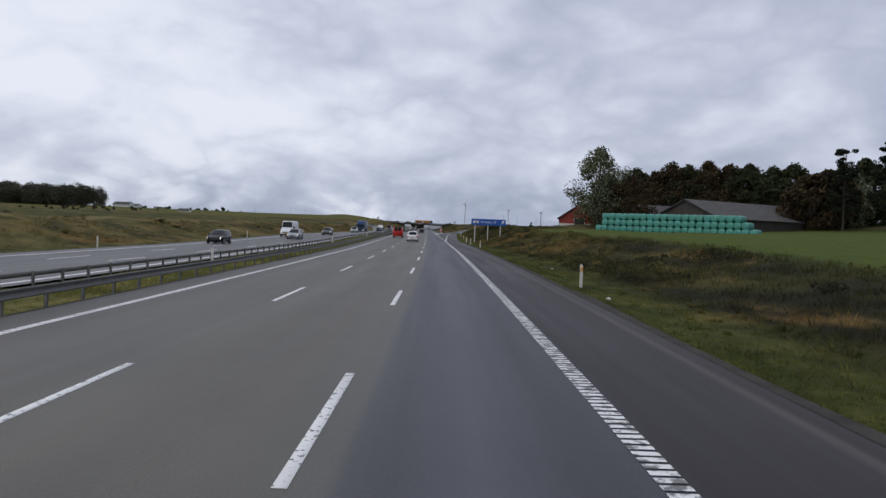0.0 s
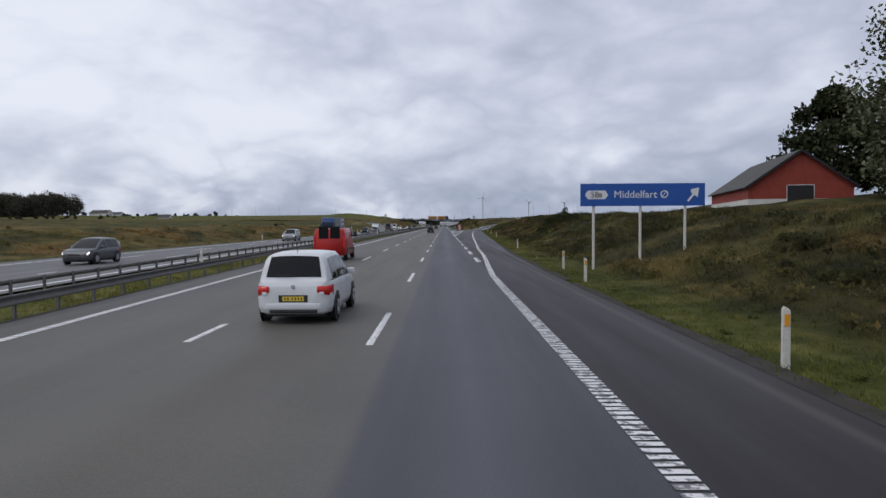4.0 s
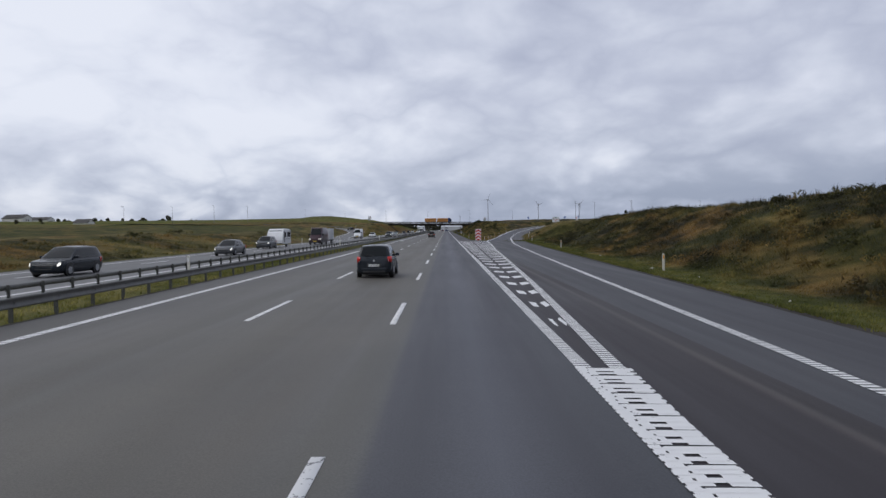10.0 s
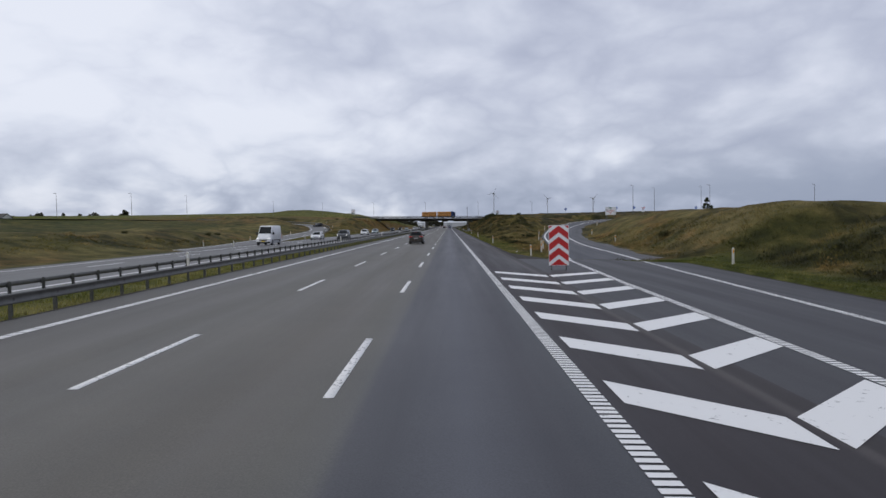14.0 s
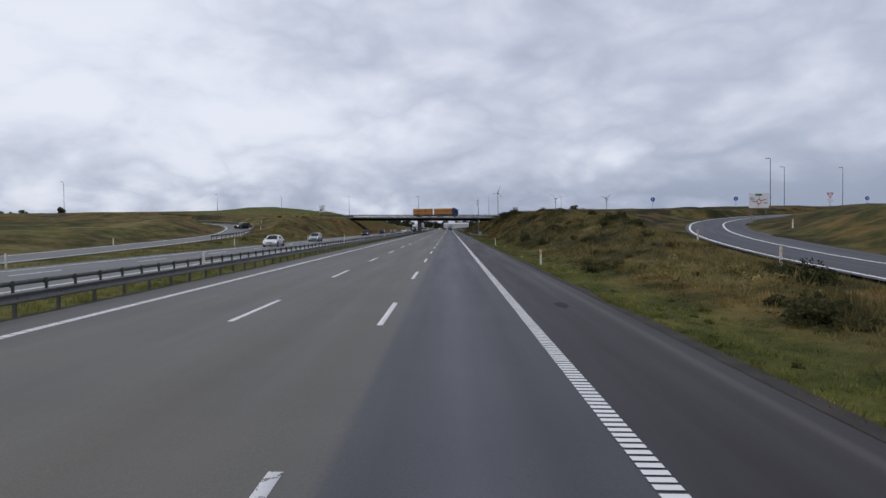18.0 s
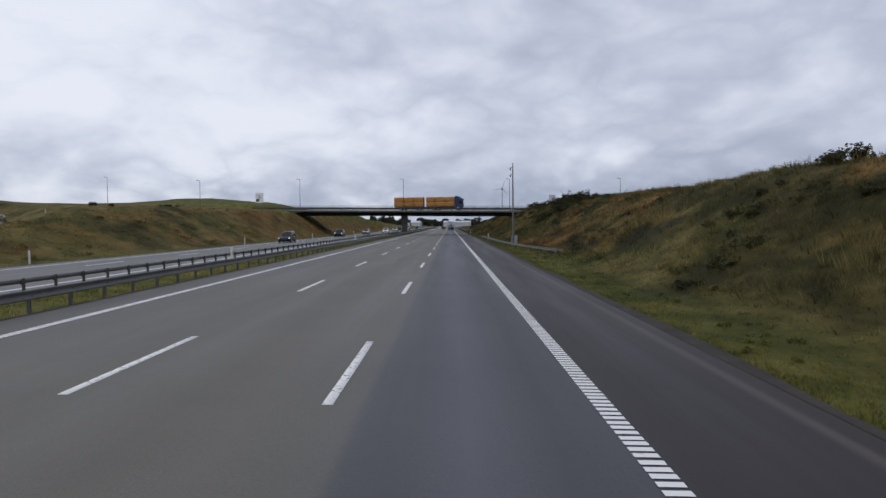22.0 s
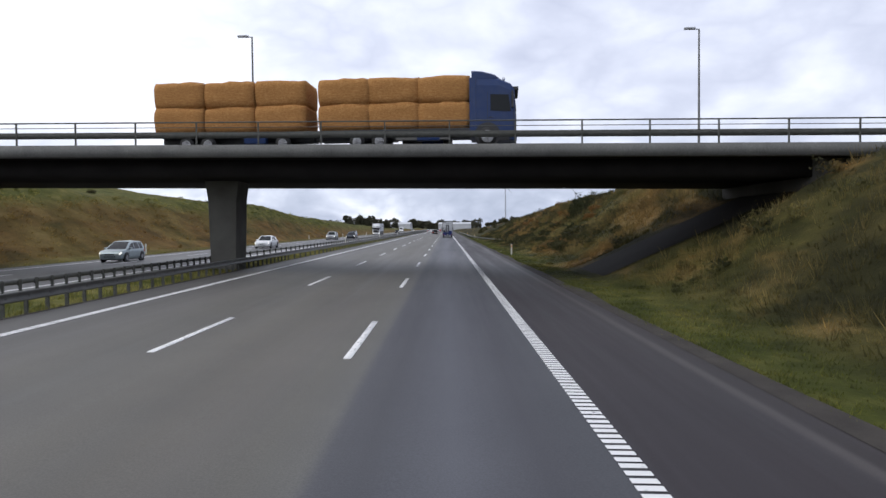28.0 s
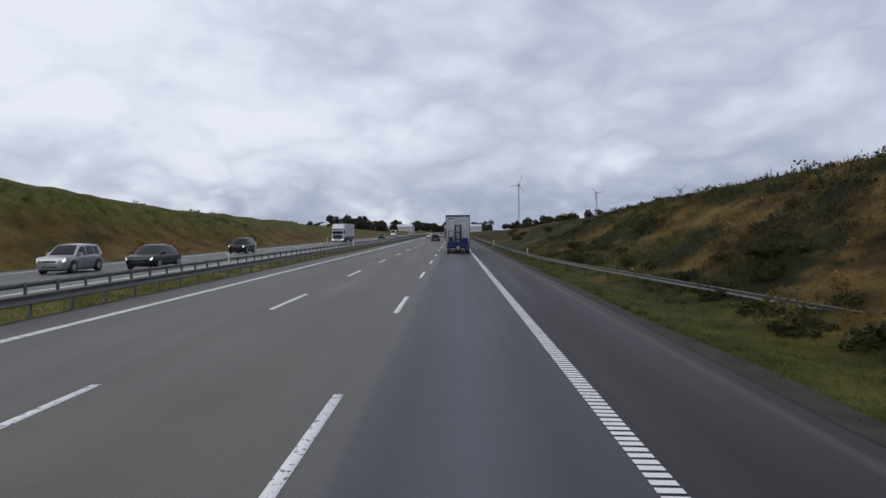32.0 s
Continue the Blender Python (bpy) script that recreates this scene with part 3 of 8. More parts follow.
def grid_faces(nr, nc):
    i = np.arange((nr - 1) * nc).reshape(nr - 1, nc)[:, :-1].ravel()
    return np.stack([i, i + 1, i + nc + 1, i + nc], 1)


def strip(name, s, d0, d1, z, mat, across=2, parent=None, uv=False, label="", kind="", zfun=None):
    """A sheet along the road between the offsets d0 and d1, z above the road's surface."""
    s = np.asarray(s, float)
    d0, d1 = np.broadcast_to(d0, s.shape), np.broadcast_to(d1, s.shape)
    t = np.linspace(0, 1, across)
    d = d0[:, None] * (1 - t) + d1[:, None] * t
    ss = np.repeat(s[:, None], across, 1)
    x, y = plan(ss, d)
    zz = (road_z(ss, d) if zfun is None else zfun(ss, d)) + z
    me = mesh_np(name, np.stack([x, y, zz], -1).reshape(-1, 3), grid_faces(len(s), across), mat, True)
    if uv:
        lay = me.uv_layers.new(name="lanes")
        idx = np.empty(len(me.loops), np.int32); me.loops.foreach_get("vertex_index", idx)
        lay.data.foreach_set("uv", np.stack([d.ravel()[idx], ss.ravel()[idx]], 1).astype(np.float32).ravel())
    return put(name, me, parent, label, kind=kind)


def ribbon(name, line, half0, half1, z, mat, parent=None, uv=False, label="", kind="", category="", across=2):
    """A sheet along a ramp's middle line, from half0 to half1 metres to its right."""
    p = np.asarray(line)
    tan = np.gradient(p[:, :2], axis=0)
    tan /= np.linalg.norm(tan, axis=1)[:, None]
    nor = np.stack([-tan[:, 1], tan[:, 0]], 1)   # (s, d): right of the way
    rows = []
    for u in np.linspace(0, 1, across):
        t = (np.asarray(half0) * (1 - u) + np.asarray(half1) * u) * np.ones(len(p))
        q = p[:, :2] + nor * t[:, None]
        x, y = plan(q[:, 0], q[:, 1])
        rows.append(np.stack([x, y, p[:, 2] + z - 0.02 * t], 1))
    v = np.stack(rows, 1).reshape(-1, 3)
    f = grid_faces(len(p), across)
    me = mesh_np(name, v, f, mat, True)
    if uv:
        lay = me.uv_layers.new(name="lanes")
        idx = np.empty(len(me.loops), np.int32); me.loops.foreach_get("vertex_index", idx)
        col = np.tile(np.linspace(float(np.mean(half0)), float(np.mean(half1)), across), len(p)); row = np.repeat(np.arange(len(p)) * 3.0, across)
        lay.data.foreach_set("uv", np.stack([col[idx], row[idx]], 1).astype(np.float32).ravel())
    return put(name, me, parent, label, kind=kind, category=category)


def add_box(bm, x0, x1, y0, y1, z0, z1, bevel=0.0):
    r = bmesh.ops.create_cube(bm, size=1)
    for v in r["verts"]:
        v.co = Vector(((x0 + x1) / 2 + v.co.x * (x1 - x0), (y0 + y1) / 2 + v.co.y * (y1 - y0), (z0 + z1) / 2 + v.co.z * (z1 - z0)))
    if bevel:
        es = {e for v in r["verts"] for e in v.link_edges}
        bmesh.ops.bevel(bm, geom=list(es), offset=bevel, segments=2, affect="EDGES", profile=0.6)
    return bm


def boxed(*a, bevel=0.0):
    return add_box(bmesh.new(), *a, bevel=bevel)


def add_tube(bm, p, q, r0, r1=None, n=10, caps=True):
    p, q = Vector(p), Vector(q)
    r1 = r0 if r1 is None else r1
    m = Matrix.Translation((p + q) / 2) @ (q - p).to_track_quat("Z", "Y").to_matrix().to_4x4()
    bmesh.ops.create_cone(bm, cap_ends=caps, segments=n, radius1=r0, radius2=r1, depth=(q - p).length, matrix=m)
    return bm


def tube(p, q, r0, r1=None, n=10):
    return add_tube(bmesh.new(), p, q, r0, r1, n)


def quad_panel(pts, thick=0.012, shrink=0.0):
    """A flat plate through four or more points, thickened outwards."""
    bm = bmesh.new()
    c = sum((Vector(p) for p in pts), Vector()) / len(pts)
    vs = [bm.verts.new(Vector(p) + (c - Vector(p)) * shrink) for p in pts]
    f = bm.faces.new(vs)
    f.normal_update()
    n = f.normal.copy()
    r = bmesh.ops.extrude_face_region(bm, geom=[f])
    for v in r["geom"]:
        if isinstance(v, bmesh.types.BMVert):
            v.co += n * thick
    bmesh.ops.recalc_face_normals(bm, faces=bm.faces[:])
    return bm


# ---- the land, one sheet to the horizon ----
s_rows = np.concatenate([np.arange(-300, -60, 30), np.arange(-60, 380, 3.0), np.arange(380, 860, 2.5), np.arange(860, 1100, 6), np.arange(1100, 1600, 20), np.arange(1600, 2400, 80), np.arange(2400, 4401, 400)])
d_cols = np.concatenate([-np.geomspace(2600, 130, 14), np.arange(-118, -60, 6.0), np.arange(-60, -27, 2.0), [-26.4, -26.2, -20, -13.5, -13.3, -12, -11.2, -10.4, -9.3, -9.0, -8.8, 0, 6.4],
                         np.arange(6.6, 32, 0.8), np.arange(32, 70, 2.5), np.arange(72, 120, 6.0), np.geomspace(130, 2600, 14)])
S, D = np.meshgrid(s_rows, d_cols, indexing="ij")
# the columns next to the asphalt follow its edge
er = edge_right(s_rows)[:, None]
follow = (d_cols >= 6.4) & (d_cols < 32)
D = np.where(follow[None, :], er + (d_cols[None, :] - 6.6) * (32 - er) / (32 - 6.6), D)
Z = land(S, D)
X, Y = plan(S, D)
land_me = mesh_np("ground", np.stack([X, Y, Z], -1).reshape(-1, 3), grid_faces(*S.shape), M["ground"], True)


def cover(s, d):
    """What grows at (s, d): how green, how much mown field, how rusty, how pale."""
    er = edge_right(s)
    right, median = d > er - 0.5, (d > -14) & (d < -8.5)
    bank_r = smooth(1.6, 5.0, d - er)
    verge = (1 - smooth(1.2, 4.6 + 1.2 * fbm(s, d * 0, 9.0, 41), d - er)) * right
    verge_l = (1 - smooth(0.8, 4.0 + 5.0 * smooth(430, 520, s) * (1 - smooth(560, 620, s)), EDGE_L - d)) * (d < EDGE_L)
    hill = ((d < -31) & (s > 690)) * smooth(0.0, 2.0, -d - table(s, [(690, 36.4), (765, 36.2), (800, 34.2), (860, 33.0)])) * 0.95 + ((d < -30) & (s <= 690)) * 0.10 + ((d < -46) & (s < 560)) * 0.40
    green = np.clip(np.maximum(np.maximum(0.9 * verge, 0.85 * verge_l), np.maximum(hill, 0.95 * median)) + 0.15 * fbm(s, d, 14.0, 31), 0, 1)
    rust = np.where(d > 0, table(s, [(-300, .34), (100, .30), (150, .22), (260, .30), (380, .25), (395, .38), (560, .24), (640, .24), (700, .30), (725, .34), (745, .46), (800, .44), (900, .35)]), table(s, [(-300, .38), (560, .40), (620, .5), (700, .9), (900, .9)]))
    rust = np.clip(rust + 0.25 * fbm(s, d, 30.0, 21), 0, 1)
    tone_v = table(s, [(-300, .30), (60, .32), (120, .40), (160, .52), (380, .42), (400, .52), (480, .54), (540, .48), (640, .42), (680, .38), (760, .30), (820, .28)])
    tone_b = table(s, [(-300, .28), (45, .28), (70, .38), (95, .50), (130, .42), (150, .36), (200, .28), (270, .26), (380, .28), (392, .66), (470, .60), (500, .52), (540, .45), (580, .40), (620, .32), (660, .42), (700, .44), (730, .36), (770, .28), (790, .22), (840, .20)])
    pale = np.where(d > 0, tone_v * (1 - bank_r) + tone_b * bank_r, table(s, [(-300, .50), (540, .60), (690, .62), (700, .60), (900, .60)]))
    # a pale dry strip runs along the crest of the far bank, a darker field lies beyond it
    crest_d = table(s, [(-300, -43.0), (380, -43.0), (460, -50), (575, -58)])
    strip_ = np.exp(-((d - crest_d) / 1.5) ** 2) * (s < 575)
    green = green * (1 - strip_)
    beyond = (d < crest_d) & (s < 560)
    pale = np.where(beyond, 0.40, np.where((d < EDGE_L) & (s < 560) & ~beyond, 0.60 + 0.12 * fbm(s, d, 22.0, 61), pale)) + 0.5 * strip_
    pale = np.where((d < -36.0) & (s > 690), table(s, [(690, .70), (770, .62), (810, .50)]), pale)
    pale = np.where(median, 0.68, pale)
    field = smooth(17.5, 21, d) * (1 - smooth(112, 128, s)) + 0.08 * ((d < -75) & (s > 700)) + smooth(60, 140, np.abs(d)) * 0.25 * (fbm(s, d, 160, 5) > 0)
    return np.stack([green, np.clip(field, 0, 1), rust, np.clip(pale, 0, 1)], -1)


def paint_cover(me, values):
    ca = me.color_attributes.new("cover", "FLOAT_COLOR", "POINT")
    ca.data.foreach_set("color", values.astype(np.float32).ravel())


paint_cover(land_me, cover(S, D).reshape(-1, 4))
put("ground", land_me, None, "rough grass land with brown and green banks beside the motorway", kind="structure")

# ---- carriageways ----
S_ROAD = np.concatenate([np.arange(-300, 900, 4.0), np.arange(900, 4401, 50.0)])
road = strip("road", S_ROAD, -8.9, 6.6, 0.0, M["asphalt"], 9, uv=True, label="worn grey asphalt carriageway with three lanes and a hard shoulder", kind="structure")
s_exit = np.arange(120, 388, 2.0)
lane = strip("exit_lane", s_exit, 6.6, np.maximum(edge_right(np.minimum(s_exit, 384)), 6.62), -0.002, M["ramp"], 3, uv=True, label="dark asphalt exit lane beside the motorway", kind="structure")
nose = strip("road_nose", np.arange(382, 400, 2.0), 6.6, np.linspace(9.6, 6.7, 9), -0.004, M["shoulder"], 2, label="gritty asphalt nose beside the exit ramp", kind="structure")
road_l = strip("road_opposite", S_ROAD, EDGE_L, -13.2, 0.0, M["asphalt_far"], 5, uv=True, label="grey asphalt carriageway for oncoming traffic", kind="structure")
ramp_r = ribbon("exit_ramp", RAMP_R, -2.6, 5.2, 0.0, M["ramp"], uv=True, label="asphalt exit ramp that climbs and bends away", kind="structure", across=4)
ramp_l = ribbon("entry_ramp", RAMP_L, -3.2, 3.2, 0.0, M["asphalt_far"], uv=True, label="asphalt entry ramp that comes down beside the motorway", kind="structure", across=4)
for a, b in ((-300, 122), (392, 4400)):
    ss = S_ROAD[(S_ROAD >= a) & (S_ROAD <= b)]
    strip("shoulder_edge", ss, 6.55, 6.92 + 0.2 * smooth(560, 640, ss) + 0.20 * fbm(ss, ss * 0 + 5, 3.0, 9), 0.006, M["shoulder"], 2, kind="structure", label="gritty crumbling edge of the hard shoulder")
ss = np.arange(122, 386, 2.0)
strip("shoulder_edge", ss, edge_right(ss) - 0.05, edge_right(ss) + 0.45 + 0.14 * fbm(ss, ss * 0, 3.0, 9), 0.0, M["shoulder"], 2, kind="structure", label="gritty crumbling edge of the exit lane")
strip("shoulder_edge", S_ROAD, -9.02 + 0.06 * fbm(S_ROAD, S_ROAD * 0 + 2, 4.0, 12), -8.85, 0.004, M["shoulder"], 2, kind="structure", label="dirty asphalt edge beside the median grass")
strip("shoulder_edge", S_ROAD, EDGE_L - 0.5, EDGE_L + 0.02, 0.004, M["shoulder"], 2, kind="structure", label="gritty edge of the far carriageway")

# ---- road markings ----
def dash_mesh(length, width, mat, n=2):
    v = [(-width / 2, 0, 0), (width / 2, 0, 0), (width / 2, length, 0), (-width / 2, length, 0)]
    v += [(x * 0.97, y, 0.004) for x, y, _ in v]
    f = [(4, 5, 6, 7), (0, 1, 5, 4), (1, 2, 6, 5), (2, 3, 7, 6), (3, 0, 4, 7)]
    return mesh_np("lane_dash", v, f, mat)


def lay_flat(name, me, s, d, parent, z=0.004):
    """A marking laid on the leaning road surface."""
    x, y = plan(s, d)
    ob = new(name, me)
    lean = math.atan(float(fall_right(s))) if d > -11 else -math.atan(float(fall_left(s)))
    ob.matrix_basis = Matrix.Translation((float(x), float(y), float(road_z(s, d)) + z)) @ Matrix.Rotation(float(heading(s + 2.5)), 4, "Z") @ Matrix.Rotation(lean, 4, "Y")
    ob.parent = parent
    return ob


dash = dash_mesh(5.0, 0.15, M["pitted_line"])
LANE_A, LANE_B = 0.0, -3.67
for i in range(-4, 75):
    lay_flat("lane_dash", dash, 15.0 * i, LANE_A, road)
    lay_flat("lane_dash", dash, 15.0 * i + 0.32, LANE_B, road)
for i in range(0, 60):
    for d in (-17.4, -20.9):
        lay_flat("lane_dash", dash, 15.0 * i + 4, d, road_l)
solid_half = dash_mesh(5.8, 0.14, M["white_line"])
worn_half = dash_mesh(5.8, 0.16, M["flaked_line"])
for s in (135.8, 147.6, 159.4, 171.4, 183.4, 195.6, 207.6, 219.5, 231.4):
    lay_flat("exit_dash", solid_half, s, 3.585, lane)
    lay_flat("exit_dash", worn_half, s, 3.76, lane)


def ribs(name, s0, s1, dfun, width, parent, mat, pitch=0.205, gap=0.07):
    """A profiled edge line: cross ribs of thermoplastic, past counting."""
    s = np.arange(s0, s1, pitch)
    d = dfun(s)
    v = []
    j = np.random.RandomState(5).uniform(-0.012, 0.012, len(s))
    for ds, dd, z in ((0, -width / 2, .0), (0, width / 2, .0), (pitch - gap, width / 2, .0), (pitch - gap, -width / 2, .0)):
        x, y = plan(s + ds + j, d + dd)
        v.append(np.stack([x, y, road_z(s, d + dd) + 0.009 + z], 1))
    v = np.stack(v, 1).reshape(-1, 3)
    f = np.arange(len(v)).reshape(-1, 4)
    return put(name, mesh_np(name, v, f, mat), parent, "white ribbed edge line", kind="stuff")


def solid(name, s, d, width, parent, mat=None, z=0.005):
    return strip(name, s, np.asarray(d) - width / 2, np.asarray(d) + width / 2, z, mat or M["white_line"], 2, parent)


def exit_line(s):
    return 3.69 + table(s, [(124, 0), (146, 0.82), (161, 1.12), (197, 2.35), (223, 3.15), (248, 4.1), (274, 5.15), (301, 6.3), (327, 7.55), (353, 8.9), (375, 10.6), (386, 11.5)])


def gore_line(s):
    return table(s, [(240, 3.95), (250, 4.25), (268, 5.1), (294, 6.15), (320, 7.1), (347, 8.4), (365, 9.05), (383, 10.0), (386, 10.3)])


edge_d = 3.66
ribs("edge_line", -40, 120, lambda s: edge_d + 0 * s, 0.30, road, M["worn_line"])
ribs("edge_line", 120, 386, exit_line, 0.28, lane, M["white_line"])
ribs("edge_line", 240, 860, lambda s: 3.66 + 0 * s, 0.27, road, M["white_line"])
solid("edge_line_far", np.arange(860, 2400, 20.0), 3.72, 0.26, road)
solid("edge_line_start", np.arange(-300, -39, 20.0), 3.72, 0.26, road)
ribs("gore_line", 240, 386, gore_line, 0.28, lane, M["white_line"])
ribs("left_edge_line", -40, 860, lambda s: -7.45 + 0 * s, 0.24, road, M["white_line"], 0.205, 0.045)
solid("left_edge_line", np.arange(860, 2400, 20.0), -7.45, 0.24, road)
solid("left_inner_line", S_ROAD[S_ROAD < 2600], -13.9, 0.24, road_l)
solid("left_outer_line", S_ROAD[S_ROAD < 2600], -24.4, 0.24, road_l)
ribbon("ramp_line", RAMP_R, -2.25, -2.02, 0.012, M["white_line"], ramp_r)
drift = 0.85 * (1 - smooth(386, 425, RAMP_R[:, 0]))
ribbon("ramp_line", RAMP_R, 1.75 + drift, 1.98 + drift, 0.012, M["white_line"], ramp_r)
ribbon("ramp_line", RAMP_L, -2.7, -2.5, 0.012, M["white_line"], ramp_l)
ribbon("ramp_line", RAMP_L, 2.5, 2.7, 0.012, M["white_line"], ramp_l)


def flat_patch(name, pts, parent, z=0.008, mat=None):
    v = []
    for s, d in pts:
        x, y = plan(s, d)
        v.append((float(x), float(y), float(road_z(s, d)) + z))
    return put(name, mesh_np(name, v, [list(range(len(v)))], mat or M["white_line"]), parent)


# tip of the hatched area, then chevrons every 4.15 m
for i in range(60):
    s = 237.6 + 0.205 * i
    far_d, slip = 3.84 + 0.0105 * i, 0.05 * math.sin(2.1 * i)
    split = 3.66 + 0.03 * math.sin(1.3 * i)
    flat_patch("gore_bar", [(s, 3.50), (s + 0.135, 3.50), (s + 0.145, split), (s + 0.01, split)], lane, 0.012)
    if far_d - split > 0.10:
        flat_patch("gore_bar", [(s + slip, split + 0.03), (s + 0.135 + slip, split + 0.03), (s + 0.15 + slip, far_d), (s + 0.015 + slip, far_d)], lane, 0.012)
for i in range(28):
    s = 256.5 + 4.275 * i
    gl = float(gore_line(s)) - 0.2
    w = gl - 4.0
    apex, b = 4.0 + 0.46 * w, 0.48 * w
    flat_patch("chevron", [(s, 4.0), (s - 1.38, 4.0), (s - b - 1.3, apex - 0.10), (s - b, apex - 0.06)], lane)
    flat_patch("chevron", [(s - b, apex + 0.08), (s - b - 1.25, apex + 0.10), (s - 1.0, gl), (s + 0.25, gl)], lane)


def tar_patch(s0, d0, long, wide, seed):
    """A dark worn blotch of bitumen on the hard shoulder."""
    r = random.Random(seed)
    pts = []
    for i in range(12):
        a = 2 * math.pi * i / 12
        q = r.uniform(0.7, 1.15)
        pts.append((s0 + q * long / 2 * math.sin(a), d0 + q * wide / 2 * math.cos(a)))
    return flat_patch("tar_patch", pts, road, 0.003, M["tar"])


for i, (s, d, l, w) in enumerate(((664.4, 4.7, 1.6, 0.5), (661.6, 5.9, 0.9, 0.35), (764.4, 4.4, 1.5, 0.45), (83.9, 4.7, 2.6, 0.5), (524.5, 4.7, 2.0, 0.5), (668, 4.5, 1.2, 0.4), (455, 5.1, 1.8, 0.4))):
    tar_patch(s, d, l, w, i)

# ---- guard rails ----
def beam_mesh(name, s, d, z, side, thin=1.0):
    """A folded steel beam along the road; side: which way its face looks."""
    prof = [(0.0, 0.155), (0.035, 0.15), (0.04, 0.10), (0.0, 0.06), (0.0, -0.06), (0.04, -0.10), (0.035, -0.15), (0.0, -0.155), (-0.012, -0.15), (-0.012, 0.15)]
    s = np.asarray(s, float)
    v = []
    for a, b in prof:
        x, y = plan(s, d + side * a)
        v.append(np.stack([x, y, road_z(s, d) + z + b * thin], 1))
    n = len(prof)
    v = np.stack(v, 1).reshape(-1, 3)
    i = np.arange(len(s) - 1)[:, None] * n + np.arange(n)[None, :]
    j = np.arange(len(s) - 1)[:, None] * n + (np.arange(n)[None, :] + 1) % n
    f = np.stack([i, j, j + n, i + n], -1).reshape(-1, 4)
    return mesh_np(name, v, f, M["steel"])


def sigma_post():
    bm = bmesh.new()
    add_box(bm, -0.05, 0.05, -0.03, 0.03, -0.35, 0.70, 0.008)
    add_box(bm, -0.015, 0.09, -0.045, 0.045, 0.48, 0.62)
    me = bpy.data.meshes.new("rail_post")
    bm.to_mesh(me); bm.free(); me.materials.append(M["post_steel"])
    return me


POST = sigma_post()


def guard_rail(name, label, s0, s1, d, side, step, near0, near1, drop=0.0, thin=1.0, dense=None):
    away = d if callable(d) else (lambda q: d + 0.0 * np.asarray(q))
    root = new(name)
    tagged(root, label, "guard rail", "guard rails along the motorway")
    s = np.concatenate([np.arange(s0, min(s1, 1000), 2.0), np.arange(max(s0, 1000), s1, 40)]) if s1 > 1000 else np.arange(s0, s1 + 0.1, 2.0)
    put("beam", beam_mesh("beam", s, away(s) + side * 0.09, 0.60 - drop, side, thin), root)
    far = []
    places = np.arange(s0 + 1, min(s1, 1300), step)
    if dense:
        places = np.concatenate([places, np.arange(dense[0], dense[1], step)])
    for p in places:
        pd = float(away(p))
        px, py = plan(p, pd)
        m = Matrix.Translation((float(px), float(py), float(road_z(p, pd)) - drop)) @ Matrix.Rotation(float(heading(p)) + (0 if side > 0 else math.pi), 4, "Z")
        if near0 <= p <= near1:
            ob = new("rail_post", POST)
            ob.matrix_basis = m
            ob.parent = root
        else:
            far.append(m)
    if far:
        v0 = np.array([(-.05, -.03, -.3), (.05, -.03, -.3), (.05, .03, -.3), (-.05, .03, -.3), (-.05, -.03, .7), (.05, -.03, .7), (.05, .03, .7), (-.05, .03, .7)])
        f0 = np.array([(0, 1, 5, 4), (1, 2, 6, 5), (2, 3, 7, 6), (3, 0, 4, 7), (4, 5, 6, 7)])
        v = np.concatenate([v0 @ np.array(m.to_3x3()).T + np.array(m.translation) for m in far])
        f = np.concatenate([f0 + 8 * i for i in range(len(far))])
        put("rail_post_row", mesh_np("rail_post_row", v, f, M["post_steel"]), root, kind="stuff")
    return root


guard_rail("guard_rail", "grey steel guard rail on posts beside the median grass", -80, 2200, -9.35, 1, 2.0, 160, 770, 0.17, 0.88, (694, 728))
guard_rail("guard_rail", "grey steel guard rail on the far side of the median", -80, 2200, -13.15, -1, 2.0, 160, 770, 0.26, 0.55, (694, 728))
guard_rail("guard_rail", "grey steel guard rail on the verge before the camera mast", 584, 660, lambda q: table(q, [(584, 10.8), (593, 9.7), (600, 8.8), (611, 8.2), (625, 7.8), (660, 7.6)]), -1, 4.0, 0, 999, 0.10, 0.68)
guard_rail("guard_rail", "grey steel guard rail on the verge after the bridge", 790, 1010, lambda q: table(q, [(790, 11.9), (797, 11.1), (806, 10.1), (816, 9.0), (828, 8.1), (845, 7.8), (1010, 7.8)]), -1, 4.0, 0, 1100, 0.10, 0.62)


